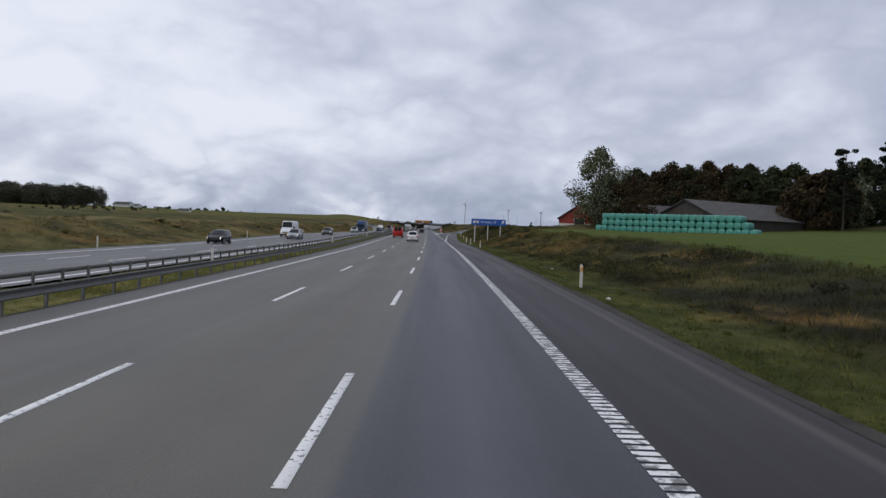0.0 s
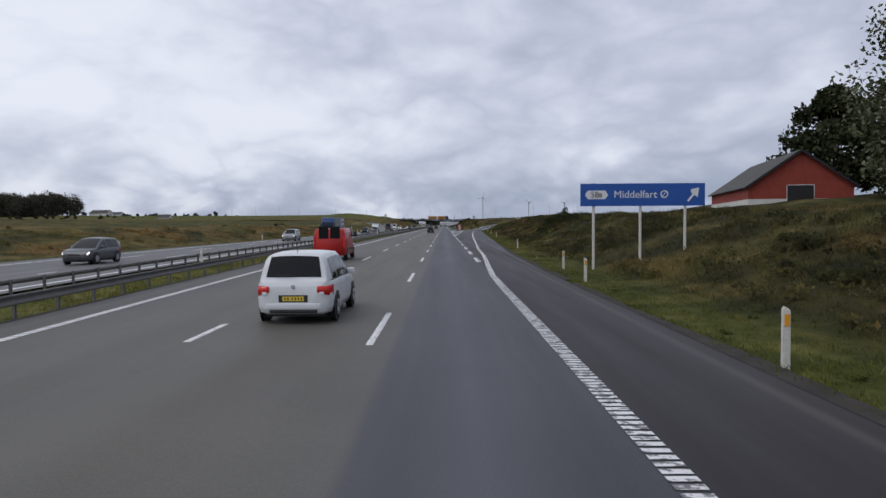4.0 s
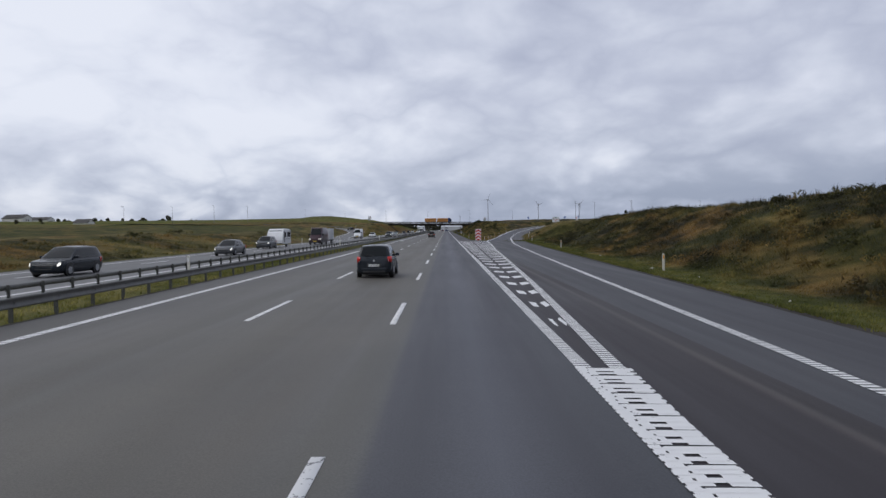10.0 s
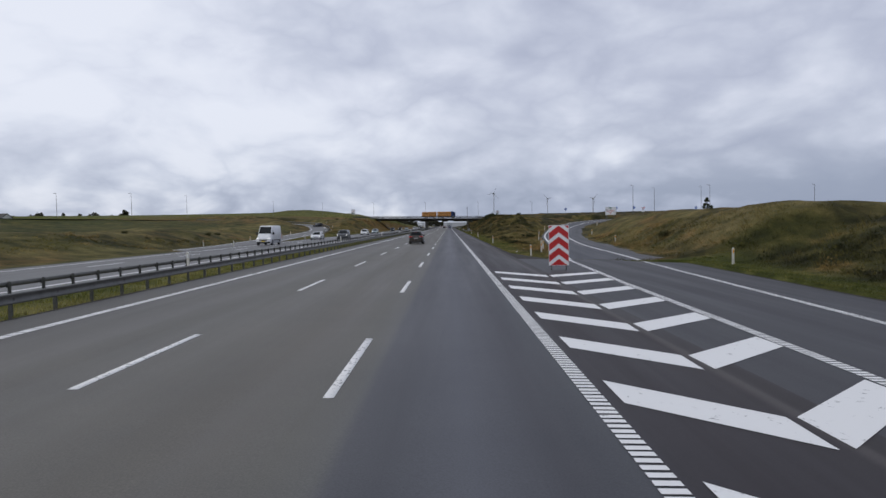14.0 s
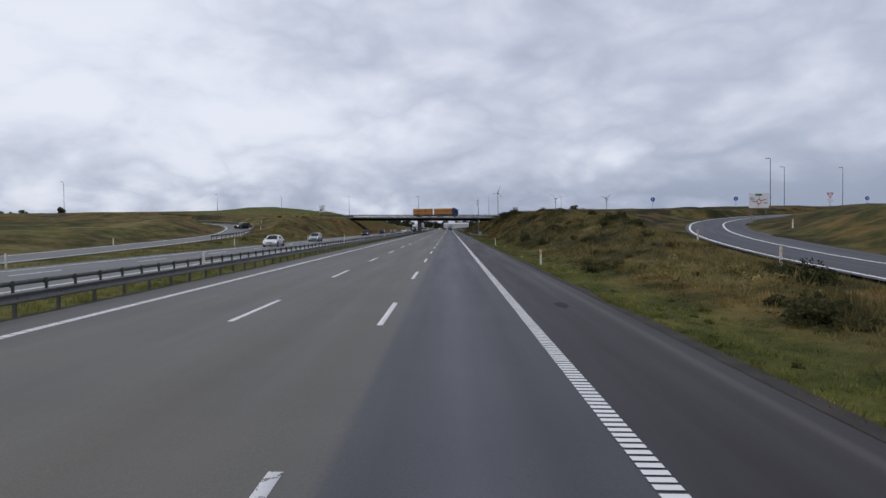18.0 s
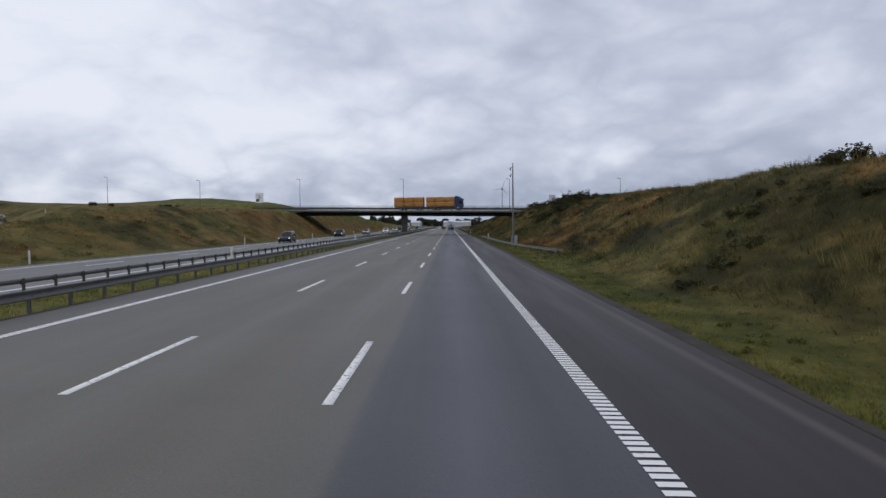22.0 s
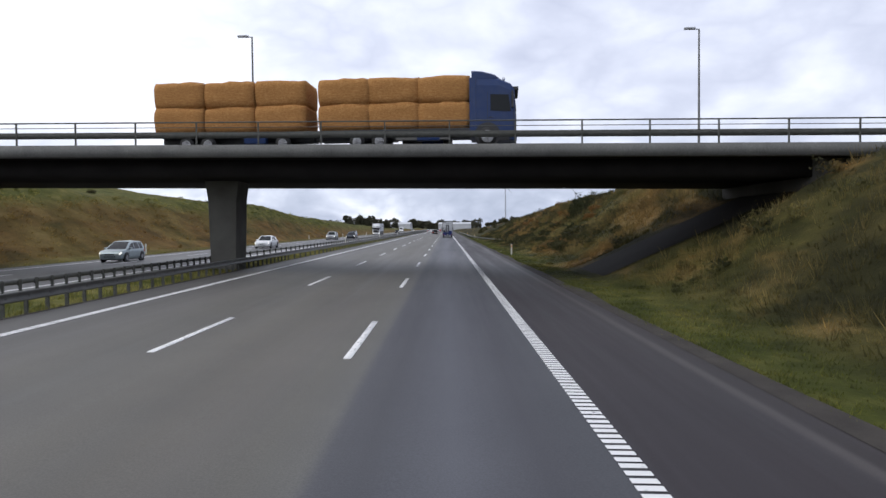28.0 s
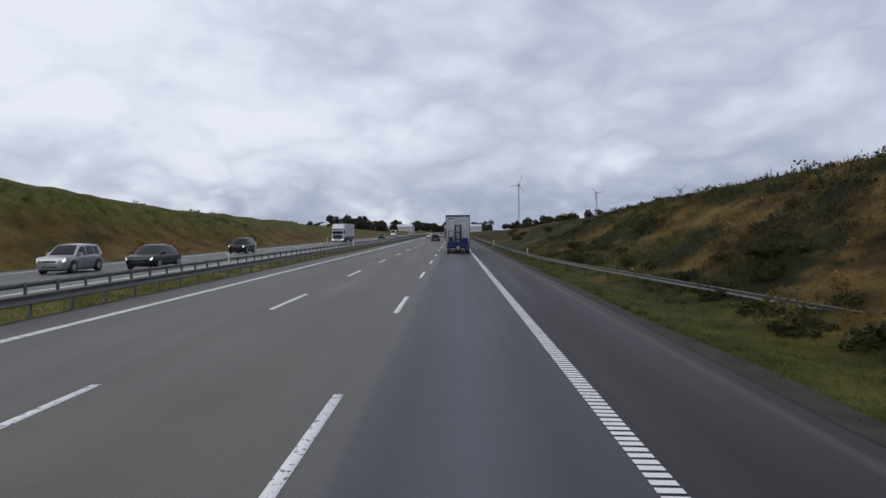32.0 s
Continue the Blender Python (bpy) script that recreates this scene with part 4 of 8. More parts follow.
def ramp_rail():
    """Guard rail on the outer side of the entry ramp's bend."""
    root = new("guard_rail")
    tagged(root, "steel guard rail along the bend of the entry ramp", "guard rail", "guard rails along the motorway")
    p = RAMP_L[(RAMP_L[:, 0] > 540)]
    p = p[:int(len(p) * 0.72)]
    tan = np.gradient(p[:, :2], axis=0); tan /= np.linalg.norm(tan, axis=1)[:, None]
    q = p[:, :2] + np.stack([-tan[:, 1], tan[:, 0]], 1) * 3.5
    x, y = plan(q[:, 0], q[:, 1])
    prof = [(-0.02, 0.44), (0.02, 0.44), (0.02, 0.75), (-0.02, 0.75)]
    v = np.stack([np.stack([x + a, y + a, p[:, 2] + b], 1) for a, b in prof], 1).reshape(-1, 3)
    i = np.arange(len(p) - 1)[:, None] * 4 + np.arange(4)[None, :]
    j = np.arange(len(p) - 1)[:, None] * 4 + (np.arange(4)[None, :] + 1) % 4
    put("beam", mesh_np("beam", v, np.stack([i, j, j + 4, i + 4], -1).reshape(-1, 4), M["steel"]), root)
    for k in range(len(p)):
        ob = new("rail_post", POST)
        ob.matrix_basis = Matrix.Translation((float(x[k]), float(y[k]), float(p[k, 2]) - 0.03))
        ob.parent = root


ramp_rail()

# ---- the bridge ----
def bridge():
    root = tagged(new("road_bridge"), "grey concrete road bridge on a single median pier", "bridge", kind="structure")
    dd = np.linspace(-50, 27, 40)

    def slab(name, s0, s1, z0, z1, mat, d=dd, label=""):
        """A body along the bridge from s0 to s1 past its near edge."""
        s = bridge_s(d)
        v = []
        for a, z in ((s0, z0), (s1, z0), (s1, z1), (s0, z1)):
            x, y = plan(s + a, d)
            v.append(np.stack([x, y, bridge_z(d) + z], 1))
        v = np.stack(v, 1).reshape(-1, 3)
        n = len(d)
        i = np.arange(n - 1)[:, None] * 4 + np.arange(4)[None, :]
        j = np.arange(n - 1)[:, None] * 4 + (np.arange(4)[None, :] + 1) % 4
        f = np.concatenate([np.stack([i, i + 4, j + 4, j], -1).reshape(-1, 4), [[0, 1, 2, 3], [4 * n - 1, 4 * n - 2, 4 * n - 3, 4 * n - 4]]])
        return put(name, mesh_np(name, v, f, mat), root, label)

    slab("edge_beam", 0.0, 0.42, -0.55, 0.02, M["beam_concrete"], label="grey weathered concrete edge beam")
    slab("edge_beam", 12.0, 12.42, -0.55, 0.02, M["beam_concrete"])
    # deck shares the girder's near-black, the shade of its underside included
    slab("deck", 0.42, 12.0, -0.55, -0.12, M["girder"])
    slab("roadway", 0.42, 12.0, -0.116, -0.06, M["ramp"])
    slab("girder", 1.4, 11.8, -1.38, -0.554, M["girder"], np.linspace(-44, 19, 30), "dark weathered steel girder, underside shade put into its colour")
    # pier: a tapered wall, wider at the top
    bm = bmesh.new()
    s0 = float(bridge_s(-10.6)) + 4.6
    zb, zt = float(road_z(s0, -10.6)) - 0.4, float(bridge_z(-10.6)) - 1.385
    for z, w, l in ((zb, 0.66, 0.95), (zt - 1.0, 0.76, 1.0), (zt, 0.9, 1.05)):
        for a, b in ((-w, -l), (w, -l), (w, l), (-w, l)):
            bm.verts.new((-10.25 + a, s0 + 1.0 + b, z))
    bm.verts.ensure_lookup_table()
    for k in range(2):
        for a in range(4):
            b = (a + 1) % 4
            bm.faces.new([bm.verts[4 * k + i] for i in (a, b)] + [bm.verts[4 * k + 4 + i] for i in (b, a)])
    bm.faces.new([bm.verts[8 + i] for i in range(4)])
    part("pier", bm, M["pier"], root, "tapered grey concrete pier in the median")
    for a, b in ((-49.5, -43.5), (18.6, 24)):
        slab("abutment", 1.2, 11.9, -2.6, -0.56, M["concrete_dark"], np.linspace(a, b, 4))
    # railings: posts and rails on both sides
    for side, off in ((0, 0.2), (1, 12.2)):
        rail = tagged(new("railing"), "grey steel bridge railing")
        rail.parent = root
        for z, r in ((1.10, 0.035), (0.86, 0.018), (0.62, 0.018)):
            cu = bmesh.new()
            pts = []
            for d in np.linspace(-50, 27, 24):
                x, y = plan(float(bridge_s(d)) + off, d)
                pts.append((float(x), float(y), float(bridge_z(d)) + z))
            for p, q in zip(pts[:-1], pts[1:]):
                add_tube(cu, p, q, r, n=6, caps=False)
            part("rail", cu, M["post_steel"], rail)
        for d in np.arange(-49, 27, 3.0):
            x, y = plan(float(bridge_s(d)) + off, d)
            z = float(bridge_z(d))
            part("post", boxed(float(x) - .035, float(x) + .035, float(y) - .03, float(y) + .03, z, z + 1.12), M["post_steel"], rail)
        # crash beam inside the railing
        slab("crash_beam", off + (0.25 if side == 0 else -0.3), off + (0.31 if side == 0 else -0.24), 0.38, 0.68, M["post_steel"])
    # concrete paving of the slopes under the bridge, its shade put into the colour
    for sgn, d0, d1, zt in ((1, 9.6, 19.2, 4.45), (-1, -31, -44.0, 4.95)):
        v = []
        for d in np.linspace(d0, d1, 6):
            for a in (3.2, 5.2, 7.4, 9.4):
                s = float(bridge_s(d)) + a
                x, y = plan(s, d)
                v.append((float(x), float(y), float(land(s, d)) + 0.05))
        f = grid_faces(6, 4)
        put("slope_paving", mesh_np("slope_paving", v, f, M["girder"]), root, "slope paving, near-black for the shade under the bridge")


bridge()


def slope_gutter(s_off, d0, d1, n, label):
    """A stepped concrete gutter down the slope beside the bridge."""
    root = tagged(new("slope_gutter"), label, "gutter")
    for i in range(n):
        a, b = d0 + (d1 - d0) * i / n, d0 + (d1 - d0) * (i + 0.94) / n
        s = float(bridge_s((a + b) / 2)) + s_off
        x0, y0 = plan(s, a); x1, _ = plan(s, b)
        z = max(float(land(s, a)), float(land(s, b)))
        part("step", boxed(*sorted((float(x0), float(x1))), float(y0) - 0.45, float(y0) + 0.45, z - 0.5, z + 0.12, bevel=0.02), M["concrete"], root)


slope_gutter(13.6, -31.0, -45.5, 20, "pale concrete steps down the far slope beside the bridge")
# the bridge's road beyond its ends
for a, b in ((-400, -49.5), (26.5, 260)):
    d = np.linspace(a, b, 50)
    s = bridge_s(d)
    v = []
    for off in (1.0, 11.4):
        x, y = plan(s + off, d)
        v.append(np.stack([x, y, np.maximum(bridge_z(d) - 0.06, land(s + off, d) + 0.05)], 1))
    me = mesh_np("crossing_road", np.stack(v, 1).reshape(-1, 3), grid_faces(50, 2), M["ramp"])
    lay = me.uv_layers.new(name="lanes")
    put("crossing_road", me, None, "asphalt side road that crosses on the bridge", kind="structure")


# ---- lamps, posts, signs ----
def street_lamp(s, d, z, h, label, face=-1):
    root = thing("street_lamp", spot(s, d, z), label, "street lamp", "street lamps by the bridge")
    part("pole", tube((0, 0, -0.5), (0, 0, h), 0.085, 0.05, 10), M["steel"], root)
    part("arm", tube((0, 0, h - 0.03), (face * 0.5, 0, h + 0.03), 0.035, n=8), M["steel"], root)
    part("lamp_head", boxed(*sorted((face * 0.25, face * 0.95)), -0.13, 0.13, h - 0.03, h + 0.10, bevel=0.04), M["sign_back"], root)
    return root


street_lamp(722.6, 18.0, 5.9, 8.95, "slim grey steel street lamp on the bridge")
street_lamp(724.6, -11.0, 6.3, 8.9, "slim grey steel street lamp on the bridge")
street_lamp(726.5, -40.0, 6.75, 8.9, "slim grey steel street lamp on the bridge")
street_lamp(729.5, -69, None, 9.0, "slim grey steel street lamp beside the side road")
street_lamp(735, -98, None, 9.0, "slim grey steel street lamp beside the side road")
street_lamp(718, 47, None, 9.0, "slim grey steel street lamp beside the side road")
for s, d in ((566, 62), (574, 90), (590, 76), (610, 100), (560, 118)):
    street_lamp(s, d, None, 9.5, "slim grey steel street lamp at the roundabout")
for s, d in ((640, -112), (600, -118), (560, -124), (520, -128)):
    street_lamp(s, d, None, 9.5, "slim grey steel street lamp at the far roundabout")


def delineator(s, d, amber=True, z=None, turn=0):
    root = thing("delineator_post", spot(s, d, z, turn), "white plastic delineator post with a reflector in the verge", "delineator post", "delineator posts along the road")
    bm = bmesh.new()
    for w, l, zz in ((0.062, 0.045, -0.3), (0.058, 0.04, 0.75), (0.058, 0.04, 0.98), (0.03, 0.03, 1.02)):
        for a, b in ((-w, -l), (w, -l), (w, l), (-w, l)):
            bm.verts.new((a, b, zz - (0.03 if a > 0 and zz > 0.9 else 0)))
    bm.verts.ensure_lookup_table()
    for k in range(3):
        for a in range(4):
            b = (a + 1) % 4
            bm.faces.new([bm.verts[4 * k + a], bm.verts[4 * k + b], bm.verts[4 * k + 4 + b], bm.verts[4 * k + 4 + a]])
    bm.faces.new([bm.verts[12 + i] for i in range(4)])
    part("post", bm, M["plastic_white"], root)
    part("reflector", boxed(-0.042, 0.042, -0.052, -0.04, 0.70, 0.90, bevel=0.004), M["amber"] if amber else M["sign_white"], root, "amber reflector")
    return root


first = delineator(24.2, 7.6)
second = delineator(5, -28.0, False)
for s, d in ((84.3, 7.25), (103, 7.1), (121, 7.4), (130, 8.0), (165.7, 9.2), (226.6, 11.5), (278.5, 13.9), (328, 16.1), (377, 18.4), (432, 7.7), (479, 7.6), (527, 7.8), (650.5, 8.2), (743.1, 7.9), (838, 8.3), (890, 8.3),
             (395, 8.6), (402, 10.4), (412, 11.9), (425, 13.4), (447, 15.9), (470, 18.9), (495, 23.4), (508, 38), (470, 29.0), (430, 24.0)):
    copy_thing(first, spot(s, d))
for s in (55, 105, 155, 205, 279, 330, 381, 432, 480, 530, 580, 632, 682, 747, 790, 830, 880, 940):
    copy_thing(second, spot(s, -28.0))
for s, d in ((470, -36.5), (520, -40), (560, -36), (590, -40.5), (615, -47), (440, -35)):
    copy_thing(first, spot(s, d))
for s in (33, 80, 128, 175, 224, 272, 321, 370, 419, 470, 519, 572, 626, 675, 768, 815, 865):
    copy_thing(second, spot(s, -11.2))


def text_mesh(body, size, mat, align="LEFT"):
    cu = bpy.data.curves.new("lettering", "FONT")
    cu.body, cu.size, cu.align_x, cu.align_y, cu.extrude = body, size, align, "CENTER", 0.003
    tmp = bpy.data.objects.new("lettering", cu)
    scene.collection.objects.link(tmp)
    me = bpy.data.meshes.new_from_object(tmp.evaluated_get(bpy.context.evaluated_depsgraph_get()))
    bpy.data.objects.remove(tmp)
    me.materials.clear(); me.materials.append(mat)
    return me


def letters(body, x, y, z, size, mat, parent, align="LEFT"):
    ob = new("lettering", text_mesh(body, size, mat, align))
    ob.matrix_basis = pose(x, y, z, 90, 0, 0)
    ob.parent = parent
    return ob


def direction_sign():
    """Blue exit sign on three posts, 6.6 m wide."""
    root = thing("direction_sign", spot(129.0, 12.05, 0.42), "blue motorway exit sign with white lettering on three posts", "road sign")
    z0, z1 = 2.85, 4.05
    part("panel", boxed(-3.32, 3.32, -0.03, 0.03, z0, z1, bevel=0.01), M["sign_blue"], root, "blue reflective sign panel")
    for x in (-2.6, -0.1, 2.3):
        g = float(land(129.0, 12.05 + x)) - 0.42
        part("post", tube((x, 0.1, g - 0.4), (x, 0.1, z1 + 0.03), 0.075, n=12), M["plastic_white"], root, "pale steel sign post")
    badge = [(-3.08, 3.45), (-2.92, 3.68), (-2.0, 3.68), (-1.84, 3.45), (-2.0, 3.22), (-2.92, 3.22)]
    part("number_badge", quad_panel([(a, -0.034, b) for a, b in badge], 0.006), M["sign_white"], root, "white six-sided badge")
    letters("58a", -2.46, -0.046, 3.45, 0.44, M["ink"], root, "CENTER")
    letters("Middelfart Ø", -1.55, -0.04, 3.45, 0.56, M["sign_white"], root)
    shaft = [(2.36, 3.12), (2.44, 3.06), (2.82, 3.52), (2.74, 3.58)]
    part("arrow_shaft", quad_panel([(a, -0.036, b) for a, b in shaft], 0.006), M["sign_white"], root)
    part("arrow_head", quad_panel([(2.55, -0.036, 3.72), (2.60, -0.036, 3.50), (2.92, -0.036, 3.30), (3.0, -0.036, 3.82)], 0.006), M["sign_white"], root)


direction_sign()


def clip_z(pts, lo, hi):
    """A polygon of (x, z) cut to the heights lo to hi."""
    for lim, sg in ((lo, 1), (hi, -1)):
        out = []
        for (x0, z0), (x1, z1) in zip(pts, pts[1:] + pts[:1]):
            a, b = sg * (z0 - lim), sg * (z1 - lim)
            if a >= 0:
                out.append((x0, z0))
            if a * b < 0:
                u = a / (a - b)
                out.append((x0 + (x1 - x0) * u, lim))
        pts = out
    return pts


def chevron_board():
    """Red chevrons that point up, on a white panel."""
    root = thing("chevron_board", spot(373.5, 7.6), "red and white chevron board at the exit nose", "traffic sign")
    z0, z1 = 0.55, 2.72
    part("panel", boxed(-0.54, 0.54, -0.02, 0.02, z0, z1, bevel=0.005), M["sign_white"], root, "white reflective panel")
    for k in range(5):
        top = z0 + 0.36 + 0.60 * k
        for sx in (-1, 1):
            pts = clip_z([(0, top), (0, top - 0.37), (sx * 0.52, top - 0.37 - 0.40), (sx * 0.52, top - 0.40)], z0 + 0.02, z1 - 0.02)
            if len(pts) < 3:
                continue
            q = [(a, -0.024, b) for a, b in pts]
            part("red_band", quad_panel(q if sx < 0 else q[::-1], 0.004), M["sign_red"], root, "red reflective band")
    for x in (-0.4, 0.4):
        part("leg", tube((x, 0.06, -0.4), (x, 0.06, z1 - 0.04), 0.035), M["steel"], root)


chevron_board()


def roundabout_sign():
    root = thing("direction_sign", spot(541, 48.9), "white roundabout map sign on two posts beside the ramp", "road sign")
    g = float(land(541, 48.9))
    z0, z1 = 4.65 - g, 6.9 - g
    part("panel", boxed(-1.5, 1.5, -0.03, 0.03, z0, z1, bevel=0.01), M["sign_white"], root)
    for x in (-1.1, 1.1):
        part("post", tube((x, 0.08, -0.5), (x, 0.08, z1), 0.06), M["steel"], root)
    c = z0 + 0.95
    part("green_plate", boxed(-0.55, 0.45, -0.04, -0.031, z1 - 0.38, z1 - 0.1), Mat("green_sign_sheet", (0.01, 0.14, 0.07), 0.4).m, root)
    ring = bmesh.new()
    n = 20
    for i in range(n):
        a, b = 2 * math.pi * i / n, 2 * math.pi * (i + 1) / n
        add_tube(ring, (0.32 * math.cos(a), -0.035, c + 0.32 * math.sin(a)), (0.32 * math.cos(b), -0.035, c + 0.32 * math.sin(b)), 0.05, n=6)
    part("map_ring", ring, M["sign_red"], root)
    for x0, z_0, x1, z_1 in ((0, 0.3, 0, 0.75), (-0.3, 0.05, -1.1, 0.1), (0.3, 0.1, 1.1, 0.35), (-0.05, -0.3, -0.15, -0.8)):
        part("map_arm", tube((x0, -0.035, c + z_0), (x1, -0.035, c + z_1), 0.05, n=6), M["sign_red"] if x0 else M["ink"], root)
    for x0, zz, w in ((-1.35, 0.35, 0.7), (-1.35, 0.55, 0.5), (0.65, -0.25, 0.65)):
        part("writing_bar", boxed(x0, x0 + w, -0.038, -0.031, c + zz, c + zz + 0.09), M["ink"], root)


roundabout_sign()


def map_sign(s, d, turn, base, z0, z1, w, label):
    """A white map sign with a dark plate on two posts; heights from its foot."""
    root = thing("direction_sign", spot(s, d, base, turn), label, "road sign")
    h = w / 2
    panel = part("panel", boxed(-h, h, -0.03, 0.03, z0, z1, bevel=0.01), M["sign_white"], root, "white reflective sign panel")
    part("rim", boxed(-h - 0.03, h + 0.03, 0.032, 0.06, z0 - 0.03, z1 + 0.03), M["sign_back"], root)
    for x in (-0.7 * h, 0.7 * h):
        part("post", tube((x, 0.12, -0.6), (x, 0.12, z1), 0.055), M["steel"], root)
    c = z0 + 0.55 * (z1 - z0)
    part("dark_plate", boxed(-0.86 * h, -0.10 * h, -0.042, -0.031, z0 + 0.12 * (z1 - z0), z0 + 0.38 * (z1 - z0)), Mat("dark_green_sheet", (0.01, 0.09, 0.07), 0.4).m, panel)
    for x0, za, x1, zb in ((0.05, -0.1, -0.25, 0.5), (0.05, -0.1, 0.7, -0.15), (0.05, -0.1, 0.1, -0.9), (-0.2, 0.1, 0.25, 0.15), (0.25, 0.15, 0.22, 0.75)):
        part("map_arm", tube((x0 * h, -0.035, c + za * h), (x1 * h, -0.035, c + zb * h), 0.055, n=6), M["sign_red"] if zb > 0.4 else M["ink"], panel)


map_sign(727, -51.5, -12, float(bridge_z(-51.5)), 2.3, 5.0, 2.3, "white map sign on posts beside the bridge road")
map_sign(708.5, 27.6, 40, float(bridge_z(27.6)), 1.5, 3.9, 2.4, "white map sign seen edge-on at the end of the bridge")


def board_back():
    root = thing("sign_board", spot(620, 21.6), "small grey board seen from behind on the crest", "sign")
    part("panel", boxed(-0.34, 0.34, -0.02, 0.02, -0.15, 0.45, bevel=0.005), M["post_steel"], root)
    for x in (-0.26, 0.26):
        part("post", tube((x, -0.04, -0.4), (x, -0.04, 0.46), 0.025), M["post_steel"], root)


board_back()


def small_sign(s, d, kind, label, h=2.2):
    root = thing("traffic_sign", spot(s, d), label, "traffic sign", "small signs at the roundabout")
    part("post", tube((0, 0.04, -0.4), (0, 0.04, h + 0.3), 0.03), M["steel"], root)
    if kind == "yield":
        part("panel", quad_panel([(-0.5, 0, h + 0.45), (0, 0, h - 0.42), (0.5, 0, h + 0.45)], 0.02), M["sign_red"], root)
        part("face", quad_panel([(-0.34, -0.022, h + 0.36), (0, -0.022, h - 0.22), (0.34, -0.022, h + 0.36)], 0.006), M["sign_white"], root)
        part("plate", boxed(-0.4, 0.4, -0.015, 0.015, h - 0.85, h - 0.5), M["sign_white"], root)
    else:
        disc = bmesh.new()
        bmesh.ops.create_cone(disc, cap_ends=True, segments=28, radius1=0.42, radius2=0.42, depth=0.03, matrix=pose(0, 0, h, 90, 0, 0))
        part("disc", disc, M["sign_blue"], root)
        part("arrow", boxed(-0.06, 0.06, -0.03, -0.016, h - 0.25, h + 0.25), M["sign_white"], root)


small_sign(536, 57, "yield", "red and white give way sign with a plate")
for s, d in ((566, 40), (572, 58), (580, 66), (576, 86)):
    small_sign(s, d, "disc", "round blue traffic sign on a steel post")


def camera_mast():
    root = thing("camera_mast", spot(614.2, 9.15), "tall grey steel mast with two traffic cameras", "mast")
    h = 9.55
    part("lower_pole", tube((0, 0, -0.4), (0, 0, 3.2), 0.15, 0.13, 14), M["steel"], root)
    part("upper_pole", tube((0, 0, 3.2), (0, 0, h), 0.10, 0.065, 12), M["steel"], root)
    part("collar", tube((0, 0, 3.1), (0, 0, 3.35), 0.16, 0.12, 14), M["steel"], root)
    for z in (h - 0.25, h - 1.05):
        part("bracket", tube((0, 0, z), (-0.28, -0.1, z), 0.03), M["steel"], root)
        cam_b = part("dome_camera", boxed(-0.38, -0.2, -0.18, -0.02, z - 0.22, z + 0.02, bevel=0.05), M["sign_back"], root, "pale traffic camera housing")
        part("lens_dome", tube((-0.29, -0.1, z - 0.30), (-0.29, -0.1, z - 0.2), 0.05, 0.08, 12), M["black"], cam_b)
    part("antenna", boxed(-0.06, 0.06, -0.06, 0.06, h, h + 0.3, bevel=0.02), M["sign_back"], root)
    cab = thing("control_cabinet", spot(620.5, 9.85), "grey steel control cabinet at the foot of the mast", "cabinet")
    part("body", boxed(-0.42, 0.42, -0.25, 0.25, 0.05, 1.25, bevel=0.02), M["post_steel"], cab)
    part("plinth", boxed(-0.4, 0.4, -0.23, 0.23, -0.3, 0.05), M["concrete"], cab)
    part("door", boxed(-0.36, 0.36, -0.268, -0.25, 0.12, 1.15, bevel=0.005), M["sign_back"], cab)


camera_mast()

# ---- vehicles ----
def wheel(parent, x, y, r, w, rim=True):
    bm = bmesh.new()
    bmesh.ops.create_cone(bm, cap_ends=True, segments=24, radius1=r, radius2=r, depth=w, matrix=pose(x, y, r, 0, 90, 0))
    es = [e for e in bm.edges if len(e.link_faces) == 2 and any(len(f.verts) > 4 for f in e.link_faces)]
    bmesh.ops.bevel(bm, geom=es, offset=r * 0.1, segments=2, affect="EDGES")
    wh = part("wheel", bm, M["rubber"], parent, "", True)
    sx = 1 if x > 0 else -1
    if rim:
        bm = bmesh.new()
        bmesh.ops.create_cone(bm, cap_ends=True, segments=20, radius1=r * 0.64, radius2=r * 0.55, depth=0.03, matrix=pose(x + sx * w / 2, y, r, 0, 90 * sx, 0))
        for k in range(5):
            a = 2 * math.pi * k / 5
            add_tube(bm, (x + sx * (w / 2 + 0.018), y, r), (x + sx * (w / 2 + 0.01), y + r * 0.6 * math.cos(a), r + r * 0.6 * math.sin(a)), r * 0.09, n=6)
        part("rim", bm, M["rim"], wh)
    return wh


def loft(rings):
    bm = bmesh.new()
    vs = [[bm.verts.new(p) for p in r] for r in rings]
    for a, b in zip(vs[:-1], vs[1:]):
        n = len(a)
        for i in range(n):
            bm.faces.new((a[i], a[(i + 1) % n], b[(i + 1) % n], b[i]))
    bm.faces.new(vs[0][::-1]); bm.faces.new(vs[-1])
    bmesh.ops.recalc_face_normals(bm, faces=bm.faces[:])
    return bm


def lerp(a, b, t):
    return tuple(x + (y - x) * t for x, y in zip(a, b))


